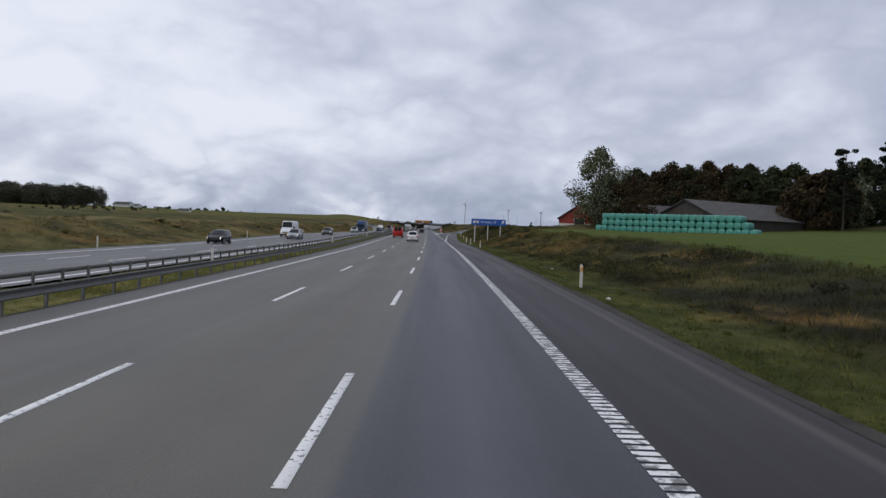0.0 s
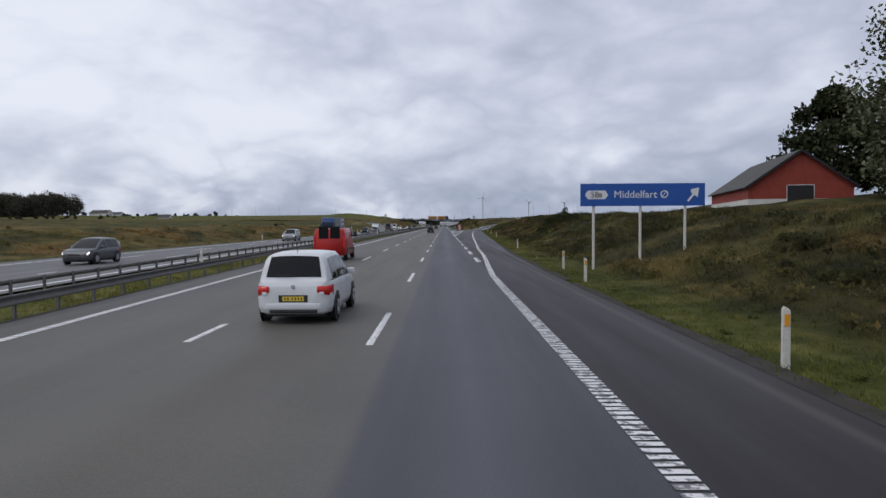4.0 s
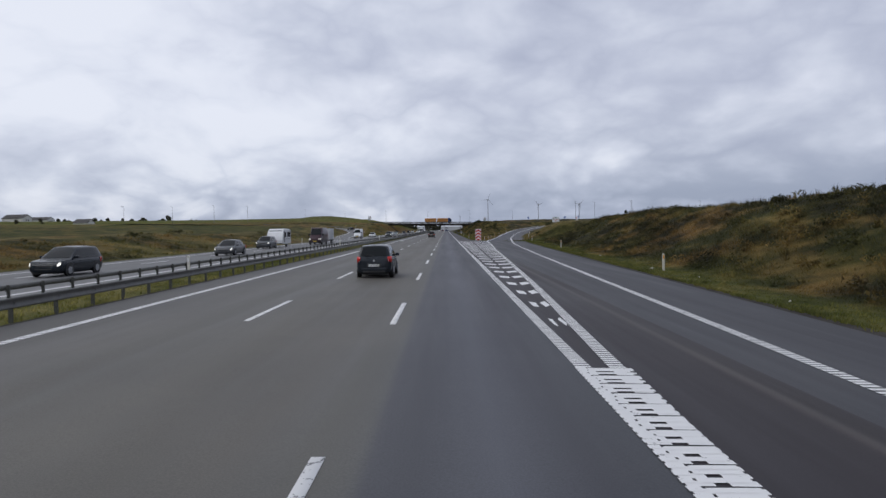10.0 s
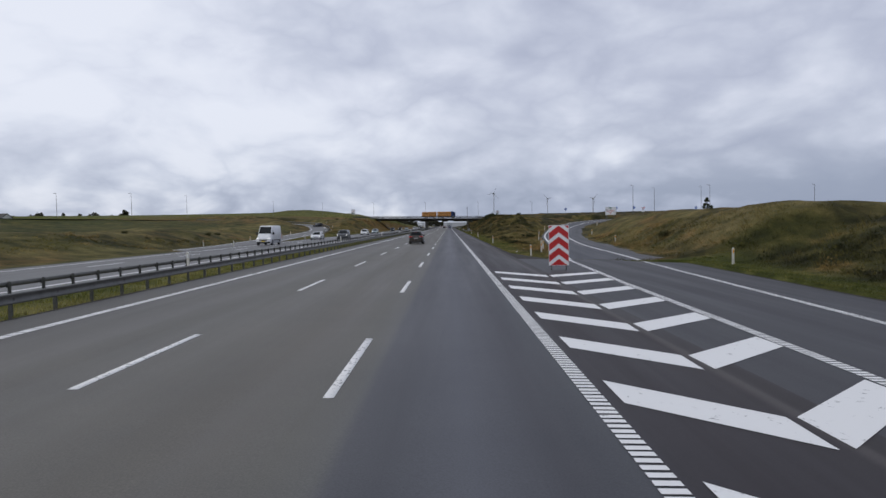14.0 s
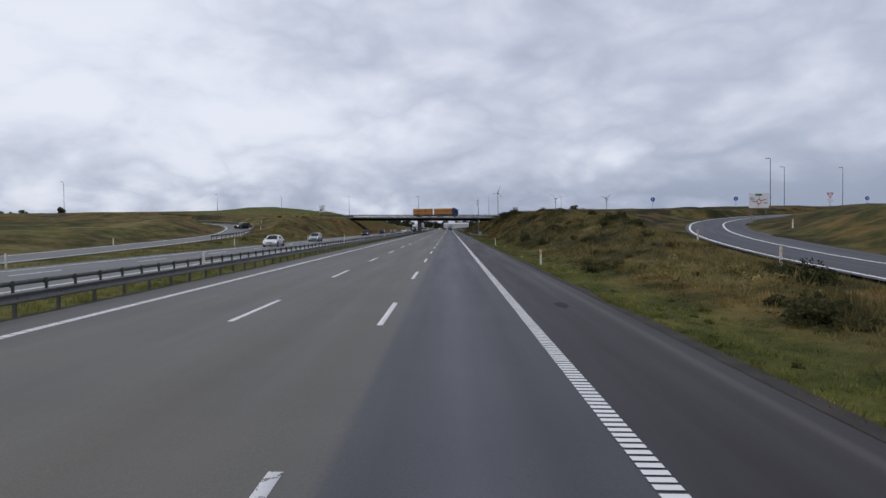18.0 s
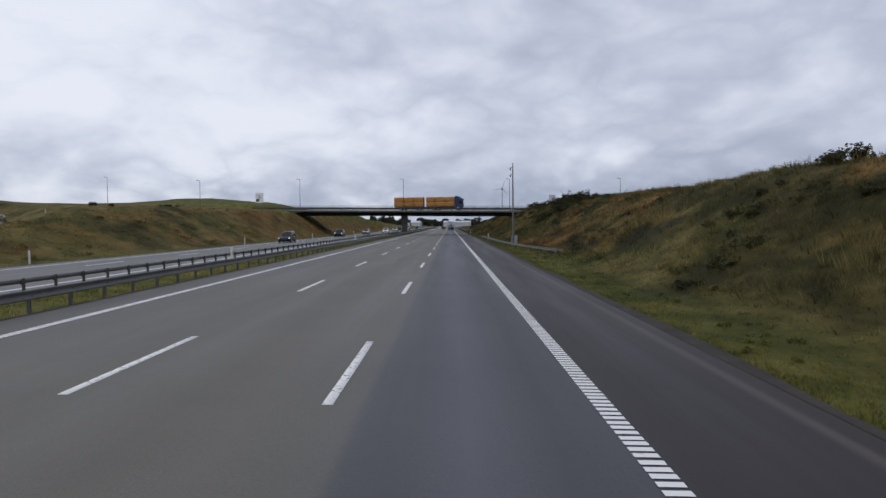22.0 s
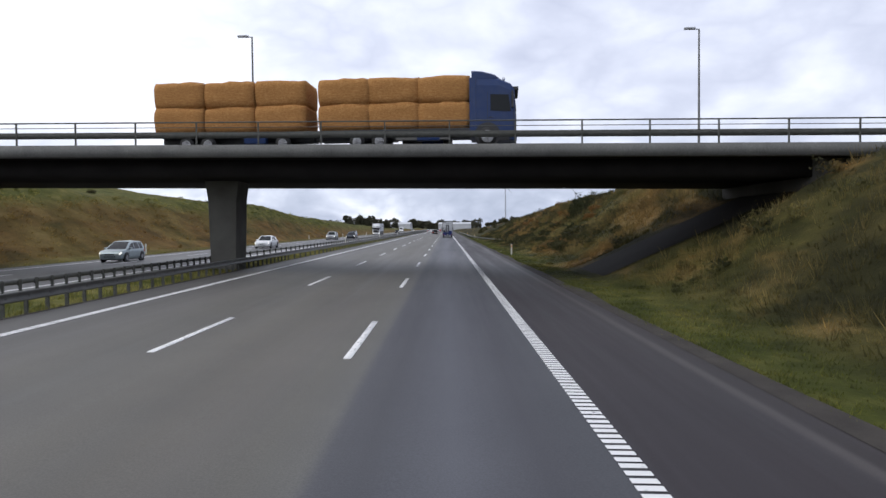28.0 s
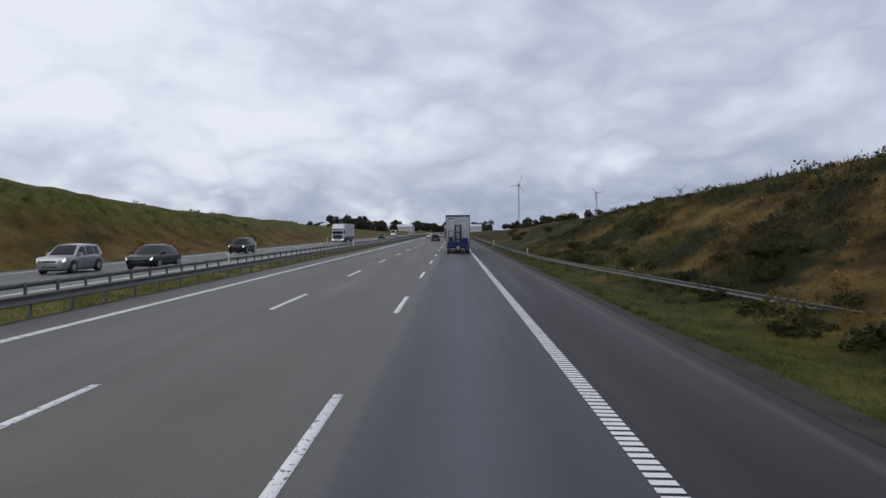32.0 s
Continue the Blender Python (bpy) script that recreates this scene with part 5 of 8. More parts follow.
def car_surface(L, W, H, belt, hood, cabin):
    """The skin of a car as a function of f (0 tail to 1 nose) that gives half a section, sill to roof middle."""
    w, y0 = W / 2, -L / 2
    fr = [0.0, 0.006, 0.02, 0.06, 0.15, 0.3, 0.7, 0.82, 0.91, 0.965, 0.99, 1.0]
    ww = [0.70, 0.84, 0.925, 0.972, 0.995, 1.0, 1.0, 0.992, 0.965, 0.89, 0.79, 0.64]
    zb = [0.32, 0.27, 0.24, 0.21, 0.19, 0.18, 0.18, 0.19, 0.20, 0.22, 0.26, 0.32]
    f0, f1, f2, f3 = cabin

    def section(f):
        k, b = np.interp(f, fr, ww), np.interp(f, fr, zb)
        bt = belt - 0.035 * smooth(0.35, 0.9, f) * (f <= f3)
        nose = hood + (belt - 0.03 - hood) * (1 - smooth(f3, 1.0, f) ** 0.8)
        drop = 0.13 * float(1 - smooth(0.0, 0.014, f)) + 0.17 * float(smooth(0.955, 1.0, f))
        boot = belt + 0.01
        if f < f0:
            top, bt = boot - drop, boot - drop - 0.02
        elif f < f1:
            u = (f - f0) / (f1 - f0)
            top = boot + (H - boot) * (1 - (1 - u) ** 1.35)
        elif f < f2:
            u = (f - f1) / (f2 - f1)
            top = H + 0.03 * math.sin(math.pi * u) - 0.02 * (1 - u) ** 3
        elif f < f3:
            u = (f - f2) / (f3 - f2)
            top = H + (float(nose) - H) * u ** 1.15
        else:
            top = float(nose) - drop
            bt = top - 0.03
        bt = min(float(bt), top - 0.012)
        g = top - bt
        full = min(1.0, max(0.0, g / (H - belt)))
        kw = k * w
        tw = kw * (0.95 - 0.215 * full)
        h = bt - b
        half = [(0.76 * kw, b), (0.93 * kw, b + 0.05), (0.99 * kw, b + 0.28 * h), (1.0 * kw, b + 0.55 * h), (0.985 * kw, b + 0.82 * h), (0.965 * kw, bt - 0.025), (0.945 * kw, bt)]
        side = lambda t: (0.945 * kw + (tw - 0.945 * kw) * (t ** 1.25), bt + g * t)
        half += [side(0.12), side(0.5), side(0.84), (tw * 0.945, bt + g * 0.955), (tw * 0.84, top - 0.012 * full), (tw * 0.45, top + 0.012 * full), (0.0, top + 0.018 * full)]
        return [(x, y0 + f * L, z) for x, z in half]

    return section


def patch(section, fs, i0, i1, sx, out=0.006, t0=0.0, t1=1.0, n=4):
    """A pane that lies on the skin between two rails of the section, for the places fs along it."""
    bm = bmesh.new()
    rows = []
    for f in fs:
        s = section(f)
        seg = s[i0:i1 + 1]
        ts = np.linspace(t0, t1, n) * (len(seg) - 1)
        row = []
        for t in ts:
            i = min(int(t), len(seg) - 2)
            p = lerp(seg[i], seg[i + 1], t - i)
            row.append(bm.verts.new((p[0] * sx, p[1], p[2])))
        rows.append(row)
    for a, b in zip(rows[:-1], rows[1:]):
        for i in range(n - 1):
            bm.faces.new((a[i], a[i + 1], b[i + 1], b[i]))
    bm.normal_update()
    mid = Vector((0, 0, 0.8))
    for f in bm.faces:
        if f.normal.dot(f.calc_center_median() - mid) < 0:
            f.normal_flip()
    bm.normal_update()
    for v in bm.verts:
        v.co += v.normal * out
    return bm


def tail_lamp(section, L, x0, x1, z0, z1, sx, taper=0.0):
    """A lens that follows the rounded corner of the tail."""
    fs = [0.0, 0.006, 0.02, 0.06, 0.15]
    xs = [section(f)[3][0] for f in fs]
    ys = [section(f)[3][1] for f in fs]
    bm = bmesh.new()
    rows = []
    for t in np.linspace(0, 1, 7):
        x = x0 + (x1 - x0) * t
        y = float(np.interp(x, xs, ys))
        lo, hi = z0 + taper * (1 - t) * (z1 - z0), z1 - 0.15 * taper * (1 - t) * (z1 - z0)
        c = (lo + hi) / 2
        rows.append([bm.verts.new((sx * (x + ox), y + oy, z)) for ox, oy, z in ((0, 0.05, lo), (0, -0.014, lo + 0.015), (0.004, -0.028, c), (0, -0.014, hi - 0.015), (0, 0.05, hi))])
    for a, b in zip(rows[:-1], rows[1:]):
        for i in range(4):
            bm.faces.new((a[i], a[i + 1], b[i + 1], b[i]))
    bm.faces.new(rows[0]); bm.faces.new(rows[-1])
    bmesh.ops.recalc_face_normals(bm, faces=bm.faces[:])
    return bm


def car(m, label, mat, L=4.3, W=1.8, H=1.5, belt=0.92, hood=0.80, cabin=(0.03, 0.09, 0.52, 0.74), r=0.32, tail=0.78, lights_on=True, group="cars on the motorway", plate="plate", windows=3, tail_box=None, roof_rails=False, category="car", lamp_in=0.62, spoiler=False):
    """A car; y is ahead, the origin under its middle. cabin: where the glasshouse starts and ends at belt and roof, as parts of the length."""
    root = thing("car", m, label, category, group)
    y0, w = -L / 2, W / 2
    f0, f1, f2, f3 = cabin
    sec = car_surface(L, W, H, belt, hood, cabin)
    fs = sorted({0.0, 0.004, 0.009, 0.015, f0, *np.linspace(f0, f1, 6), *np.linspace(f1, f2, 9), *np.linspace(f2, f3, 6), *np.linspace(f3, 0.95, 5), 0.965, 0.98, 0.99, 1.0})
    rings = []
    for f in fs:
        half = sec(f)
        rings.append(half + [(-x, y, z) for x, y, z in half[-2::-1]])
    part("body", loft(rings), mat, root, "", True)
    lin = lambda a, b, n: [a + (b - a) * i / (n - 1) for i in range(n)]
    # rear window, windscreen, roof line
    e0, e1 = f0 + (f1 - f0) * 0.10, f0 + (f1 - f0) * 0.80
    for nm, a, b, lab in (("rear_window", e0, e1, "dark rear window"), ("windscreen", f2 + (f3 - f2) * 0.10, f2 + (f3 - f2) * 0.93, "")):
        bm = bmesh.new()
        rows = []
        for f in lin(a, b, 6):
            s = sec(f)
            xs = [s[11][0] * q for q in (-1.0, -0.6, -0.2, 0.2, 0.6, 1.0)]
            rows.append([bm.verts.new((x, s[11][1], float(np.interp(abs(x), [s[13][0], s[12][0], s[11][0]], [s[13][2], s[12][2], s[11][2]])) )) for x in xs])
        for p, q in zip(rows[:-1], rows[1:]):
            for i in range(5):
                bm.faces.new((p[i], p[i + 1], q[i + 1], q[i]))
        bm.normal_update()
        for v in bm.verts:
            nv = v.normal if v.normal.z > 0 else -v.normal
            v.co += nv * 0.007
        part(nm, bm, M["glass"], root, lab, True)
    ws = sec(e0)
    part("wiper", tube((0.02, ws[11][1] - 0.03, ws[11][2] + 0.03), (-0.42, ws[11][1] - 0.02, ws[11][2] + 0.05), 0.012, n=6), M["black"], root)
    if spoiler:
        s1, s2 = sec(f1), sec(f1 + 0.05)
        tw = s1[10][0]
        part("roof_spoiler", boxed(-tw * 0.93, tw * 0.93, s1[0][1] - 0.13, s1[0][1] + 0.16, H - 0.055, H - 0.012, bevel=0.018), mat, root)
        part("brake_light", boxed(-0.16, 0.16, s1[0][1] - 0.137, s1[0][1] - 0.12, H - 0.047, H - 0.03), M["red_lens"], root)
    part("antenna", tube((0, y0 + f1 * L + 0.22, H - 0.01), (0, y0 + f1 * L + 0.10, H + 0.16), 0.008, 0.004, 6), M["black"], root)
    for sx in (1, -1):
        cuts = {3: ((0.10, 0.30), (0.33, 0.60), (0.63, 0.93)), 2: ((0.20, 0.52), (0.55, 0.93)), 1: ((0.60, 0.93),)}[windows]
        a, b = f0 + (f1 - f0) * 0.45, f3 - (f3 - f2) * 0.12
        for u0, u1 in cuts:
            part("side_window", patch(sec, lin(a + (b - a) * u0, a + (b - a) * u1, 6), 6, 9, sx, 0.006, 0.12, 0.97), M["glass"], root, "", True)
        part("window_trim", patch(sec, lin(a, b, 14), 6, 7, sx, 0.010, 0.0, 0.35, 2), M["black"], root)
        for f in (0.33, 0.53, 0.70):
            part("door_seam", patch(sec, [f - 0.0012, f + 0.0012], 1, 6, sx, 0.004, 0.1, 1.0, 6), M["black"], root)
        for f in (0.36, 0.56):
            s = sec(f)
            part("door_handle", boxed(*sorted((sx * (s[4][0] - 0.01), sx * (s[4][0] + 0.022))), s[0][1] - 0.09, s[0][1] + 0.09, s[4][2] - 0.018, s[4][2] + 0.018, bevel=0.01), mat, root)
        part("mirror", boxed(*sorted((sx * (w - 0.05), sx * (w + 0.15))), y0 + f3 * L - 0.44, y0 + f3 * L - 0.30, belt - 0.01, belt + 0.14, bevel=0.045), mat, root)
        for f in (0.185, 0.805):
            arch = bmesh.new()
            bmesh.ops.create_cone(arch, cap_ends=True, segments=26, radius1=r + 0.065, radius2=r + 0.065, depth=0.03, matrix=pose(sx * (w - 0.008), y0 + f * L, r + 0.02, 0, 90, 0))
            part("wheel_arch", arch, M["black"], root)
            wheel(root, sx * (w - 0.085), y0 + f * L, r, 0.21)
        t0, t1 = tail_box or (tail - 0.14, tail + 0.13)
        lamp = part("tail_light", tail_lamp(sec, L, w * lamp_in, w * 0.978, t0, t1, sx, 0.35), M["red_lens"], root, "red tail light", True)
        zc = (t0 + t1) / 2
        part("reversing_lens", boxed(*sorted((sx * w * (lamp_in + 0.06), sx * w * min(0.80, lamp_in + 0.2))), y0 - 0.024, y0 + 0.05, zc - 0.30 * (t1 - t0), zc - 0.05 * (t1 - t0), bevel=0.008), M["clear_lens"], lamp)
        part("fog_reflector", boxed(*sorted((sx * (w * 0.50), sx * (w * 0.66))), y0 - 0.012, y0 + 0.05, 0.42, 0.47, bevel=0.01), M["red_lens"], root)
        part("headlight", patch(sec, lin(0.955, 0.99, 5), 3, 6, sx, 0.010, 0.25, 0.9), M["lamp_on"] if lights_on else M["clear_lens"], root, "", True)
        if roof_rails:
            s1, s2 = sec(f1 + 0.06), sec(f2 - 0.03)
            part("roof_rail", tube((sx * s1[10][0] * 0.96, s1[0][1], H + 0.03), (sx * s2[10][0] * 0.96, s2[0][1], H + 0.045), 0.018, n=8), M["rim"], root)
            for s in (s1, s2):
                part("rail_foot", tube((sx * s[10][0] * 0.96, s[0][1], H - 0.05), (sx * s[10][0] * 0.96, s[0][1], H + 0.04), 0.02, n=8), M["rim"], root)
    zt = tail - 0.18
    part("plate_recess", boxed(-0.34, 0.34, y0 - 0.006, y0 + 0.02, zt - 0.085, zt + 0.085, bevel=0.01), M["black"], root)
    pl = part("number_plate", boxed(-0.25, 0.25, y0 - 0.018, y0 + 0.02, zt - 0.053, zt + 0.053, bevel=0.004), M[plate], root)
    for x in (-0.2, -0.13, -0.03, 0.04, 0.11, 0.18):
        part("plate_mark", boxed(x, x + 0.028, y0 - 0.022, y0 - 0.018, zt - 0.03, zt + 0.03), M["ink"], pl)
    part("rear_bumper", boxed(-w * 0.72, w * 0.72, y0 - 0.03, y0 + 0.2, 0.34, 0.50, bevel=0.05), mat, root)
    part("rear_skirt", boxed(-w * 0.62, w * 0.62, y0 - 0.02, y0 + 0.2, 0.26, 0.35, bevel=0.03), M["black"], root)
    part("grille", boxed(-w * 0.40, w * 0.40, y0 + L - 0.12, y0 + L + 0.006, hood - 0.28, hood - 0.19, bevel=0.02), M["black"], root)
    part("front_intake", boxed(-w * 0.5, w * 0.5, y0 + L - 0.15, y0 + L + 0.004, 0.36, 0.46, bevel=0.03), M["black"], root)
    part("underbody", boxed(-w * 0.76, w * 0.76, y0 + 0.25, y0 + L - 0.3, 0.16, 0.30), M["black"], root)
    bd = bmesh.new()
    bmesh.ops.create_cone(bd, cap_ends=True, segments=16, radius1=0.055, radius2=0.045, depth=0.02, matrix=pose(0, y0 - 0.006, belt - 0.13, 90, 0, 0))
    part("badge", bd, M["rim"], root)
    return root


def van(m, label, mat, L=5.9, W=2.0, H=2.6, glazed=False, group="vans on the motorway"):
    root = thing("van", m, label, "van", group)
    w, y0 = W / 2, -L / 2
    prof = [(0.0, 0.35, H - 0.12), (0.02, 0.3, H - 0.03), (0.3, 0.28, H), (0.66, 0.28, H), (0.72, 0.28, H - 0.06), (0.845, 0.28, 1.55), (0.97, 0.3, 1.12), (0.995, 0.34, 0.95), (1.0, 0.4, 0.8)]
    rings = []
    for f, b, t in prof:
        k = 1 - 0.09 * max(0, (f - 0.7) / 0.3) ** 2 - (0.03 if f == 0 else 0)
        tk = k * (0.90 - 0.10 * (f > 0.66))
        h = t - b
        half = [(0.9 * w * k, b), (w * k, b + 0.1), (w * k, b + 0.45 * h), (w * (k * 0.5 + tk * 0.5) , b + 0.85 * h), (w * tk * 0.97, t - 0.03), (w * tk * 0.85, t)]
        rings.append([(x, y0 + f * L, z) for x, z in half] + [(-x, y0 + f * L, z) for x, z in half[::-1]])
    part("body", loft(rings), mat, root, "", True)
    A, B, C, D = (w * 0.80, y0 + 0.853 * L, 1.56), (-w * 0.80, y0 + 0.853 * L, 1.56), (-w * 0.72, y0 + 0.735 * L, H - 0.17), (w * 0.72, y0 + 0.735 * L, H - 0.17)
    part("windscreen", quad_panel([A, B, C, D], 0.025), M["glass"], root)
    for sx in (1, -1):
        q = [(sx * w * 0.965, y0 + 0.64 * L, 1.42), (sx * w * 0.95, y0 + 0.80 * L, 1.42), (sx * w * 0.88, y0 + 0.735 * L, 2.1), (sx * w * 0.90, y0 + 0.64 * L, 2.1)]
        part("side_window", quad_panel(q if sx > 0 else q[::-1], 0.02), M["glass"], root)
        part("mirror", boxed(*sorted((sx * (w - 0.02), sx * (w + 0.22))), y0 + 0.80 * L, y0 + 0.80 * L + 0.12, 1.4, 1.72, bevel=0.04), M["black"], root)
        part("headlight", boxed(*sorted((sx * w * 0.52, sx * w * 0.88)), y0 + L - 0.2, y0 + L - 0.03, 0.80, 0.98, bevel=0.03), M["lamp_on"], root)
        part("tail_light", boxed(*sorted((sx * w * 0.86, sx * w * 1.0)), y0 - 0.015, y0 + 0.1, 0.8, 1.5, bevel=0.02), M["red_lens"], root)
        for f in (0.2, 0.82):
            arch = bmesh.new()
            bmesh.ops.create_cone(arch, cap_ends=True, segments=24, radius1=0.42, radius2=0.42, depth=0.03, matrix=pose(sx * (w - 0.012), y0 + f * L, 0.36, 0, 90, 0))
            part("wheel_arch", arch, M["black"], root)
            wheel(root, sx * (w - 0.10), y0 + f * L, 0.35, 0.23)
        part("side_strip", boxed(*sorted((sx * (w - 0.01), sx * (w + 0.012))), y0 + 0.3 * L, y0 + 0.72 * L, 0.62, 0.74, bevel=0.005), M["black"], root)
    part("grille", boxed(-w * 0.5, w * 0.5, y0 + L - 0.1, y0 + L + 0.01, 0.62, 0.78, bevel=0.02), M["black"], root)
    part("bumper", boxed(-w * 0.88, w * 0.88, y0 + L - 0.25, y0 + L + 0.02, 0.3, 0.5, bevel=0.05), M["black"], root)
    part("number_plate", boxed(-0.26, 0.26, y0 + L + 0.015, y0 + L + 0.03, 0.5, 0.61), M["plate_yellow"], root)
    for x in (-0.35, 0.35):
        part("rear_window", boxed(x - 0.3, x + 0.3, y0 - 0.012, y0 + 0.02, 1.35, 2.1, bevel=0.01), M["glass"], root)
    return root


def tractor(root, mat, y0, H=3.8):
    """A cab-over tractor's parts; y0: its front."""
    w = 1.25
    rings = []
    for y, b, t, k in ((0, 0.45, 1.3, 0.93), (-0.05, 0.4, 2.75, 0.985), (-0.22, 0.4, 3.0, 1), (-0.75, 0.4, H - 0.05, 1), (-2.2, 0.5, H, 1)):
        rings.append([(x * w * k, y0 + y, z) for x, z in ((0.96, b), (1, b + 0.1), (1, t - 0.35), (0.94, t - 0.06), (0.86, t), (-0.86, t), (-0.94, t - 0.06), (-1, t - 0.35), (-1, b + 0.1), (-0.96, b))])
    part("cab", loft(rings), mat, root, "", False)
    part("windscreen", quad_panel([(1.12, y0 + 0.0, 1.75), (-1.12, y0 + 0.0, 1.75), (-1.1, y0 - 0.10, 2.68), (1.1, y0 - 0.10, 2.68)], 0.03), M["glass"], root)
    part("grille", boxed(-1.0, 1.0, y0 - 0.05, y0 + 0.035, 0.75, 1.6, bevel=0.03), M["black"], root)
    part("sun_visor", boxed(-1.15, 1.15, y0 - 0.15, y0 + 0.14, 2.68, 2.86, bevel=0.03), M["black"], root)
    part("bumper", boxed(-1.2, 1.2, y0 - 0.3, y0 + 0.05, 0.3, 0.72, bevel=0.05), mat, root)
    for sx in (1, -1):
        q = [(sx * 1.252, y0 - 1.20, 1.72), (sx * 1.252, y0 - 0.22, 1.66), (sx * 1.252, y0 - 0.34, 2.46), (sx * 1.252, y0 - 1.20, 2.50)]
        part("side_window", quad_panel(q if sx > 0 else q[::-1], 0.012), M["glass"], root)
        for yy in (-1.34, -0.10):
            part("door_seam", boxed(*sorted((sx * 1.248, sx * 1.254)), y0 + yy - 0.008, y0 + yy + 0.008, 0.55, 2.6), M["black"], root)
        part("door_handle", boxed(*sorted((sx * 1.248, sx * 1.275)), y0 - 1.28, y0 - 1.10, 1.38, 1.43, bevel=0.008), M["black"], root)
        arch = bmesh.new()
        bmesh.ops.create_cone(arch, cap_ends=True, segments=26, radius1=0.62, radius2=0.62, depth=0.03, matrix=pose(sx * 1.242, y0 - 1.35, 0.55, 0, 90, 0))
        part("wheel_arch", arch, M["black"], root)
        part("mirror_arm", tube((sx * 1.2, y0 - 0.12, 2.45), (sx * 1.40, y0 - 0.14, 2.5), 0.02, n=6), M["black"], root)
        part("mirror", boxed(*sorted((sx * 1.3, sx * 1.52)), y0 - 0.2, y0 - 0.1, 1.8, 2.6, bevel=0.04), M["black"], root)
        part("headlight", boxed(*sorted((sx * 0.75, sx * 1.18)), y0 - 0.05, y0 + 0.06, 0.5, 0.72, bevel=0.03), M["lamp_on"], root)
        part("door_step", boxed(*sorted((sx * 1.1, sx * 1.25)), y0 - 1.9, y0 - 0.3, 0.3, 0.45), M["black"], root)
        wheel(root, sx * 1.10, y0 - 1.35, 0.5, 0.33)
    part("chassis", boxed(-0.5, 0.5, y0 - 6.2, y0 - 0.5, 0.55, 0.95), M["black"], root)


def lorry(m, label, mat, box_mat, L=16.2, group="lorries on the motorway", box_label=""):
    """A tractor with a box trailer, y ahead, origin under the middle."""
    root = thing("lorry", m, label, "lorry", group)
    y1 = L / 2
    tractor(root, mat, y1)
    w = 1.275
    tr = part("trailer_box", boxed(-w, w, -L / 2, y1 - 2.5, 1.15, 3.95, bevel=0.03), box_mat, root, box_label)
    for sx in (1, -1):
        part("side_mark", boxed(*sorted((sx * (w - 0.002), sx * (w + 0.006))), -L / 2 + 1.6, -L / 2 + 5.4, 2.3, 3.6), M["sign_white"], tr, "white panel on the tarpaulin")
        for k in range(4):
            part("side_mark_bar", boxed(*sorted((sx * (w + 0.004), sx * (w + 0.010))), -L / 2 + 2.0 + 0.8 * k, -L / 2 + 2.5 + 0.8 * k, 2.6, 3.3), M["ink"], tr)
        part("side_guard", boxed(*sorted((sx * 1.1, sx * 1.22)), -L / 2 + 4.6, y1 - 6.4, 0.45, 1.0, bevel=0.01), M["black"], root)
        for y in (-L / 2 + 1.9, -L / 2 + 3.2, -L / 2 + 4.5, y1 - 4.7):
            wheel(root, sx * 1.06, y, 0.5, 0.33)
        for k in range(12):
            y = -L / 2 + 0.5 + k * (L - 3.4) / 12
            part("strap", boxed(*sorted((sx * w, sx * (w + 0.012))), y, y + 0.05, 1.0, 1.2), M["black"], tr)
    part("trailer_frame", boxed(-w, w, -L / 2, y1 - 2.5, 0.95, 1.15), M["black"], root)
    part("under_ride_bar", boxed(-1.15, 1.15, -L / 2 + 0.05, -L / 2 + 0.2, 0.45, 0.6), M["steel"], root)
    return root


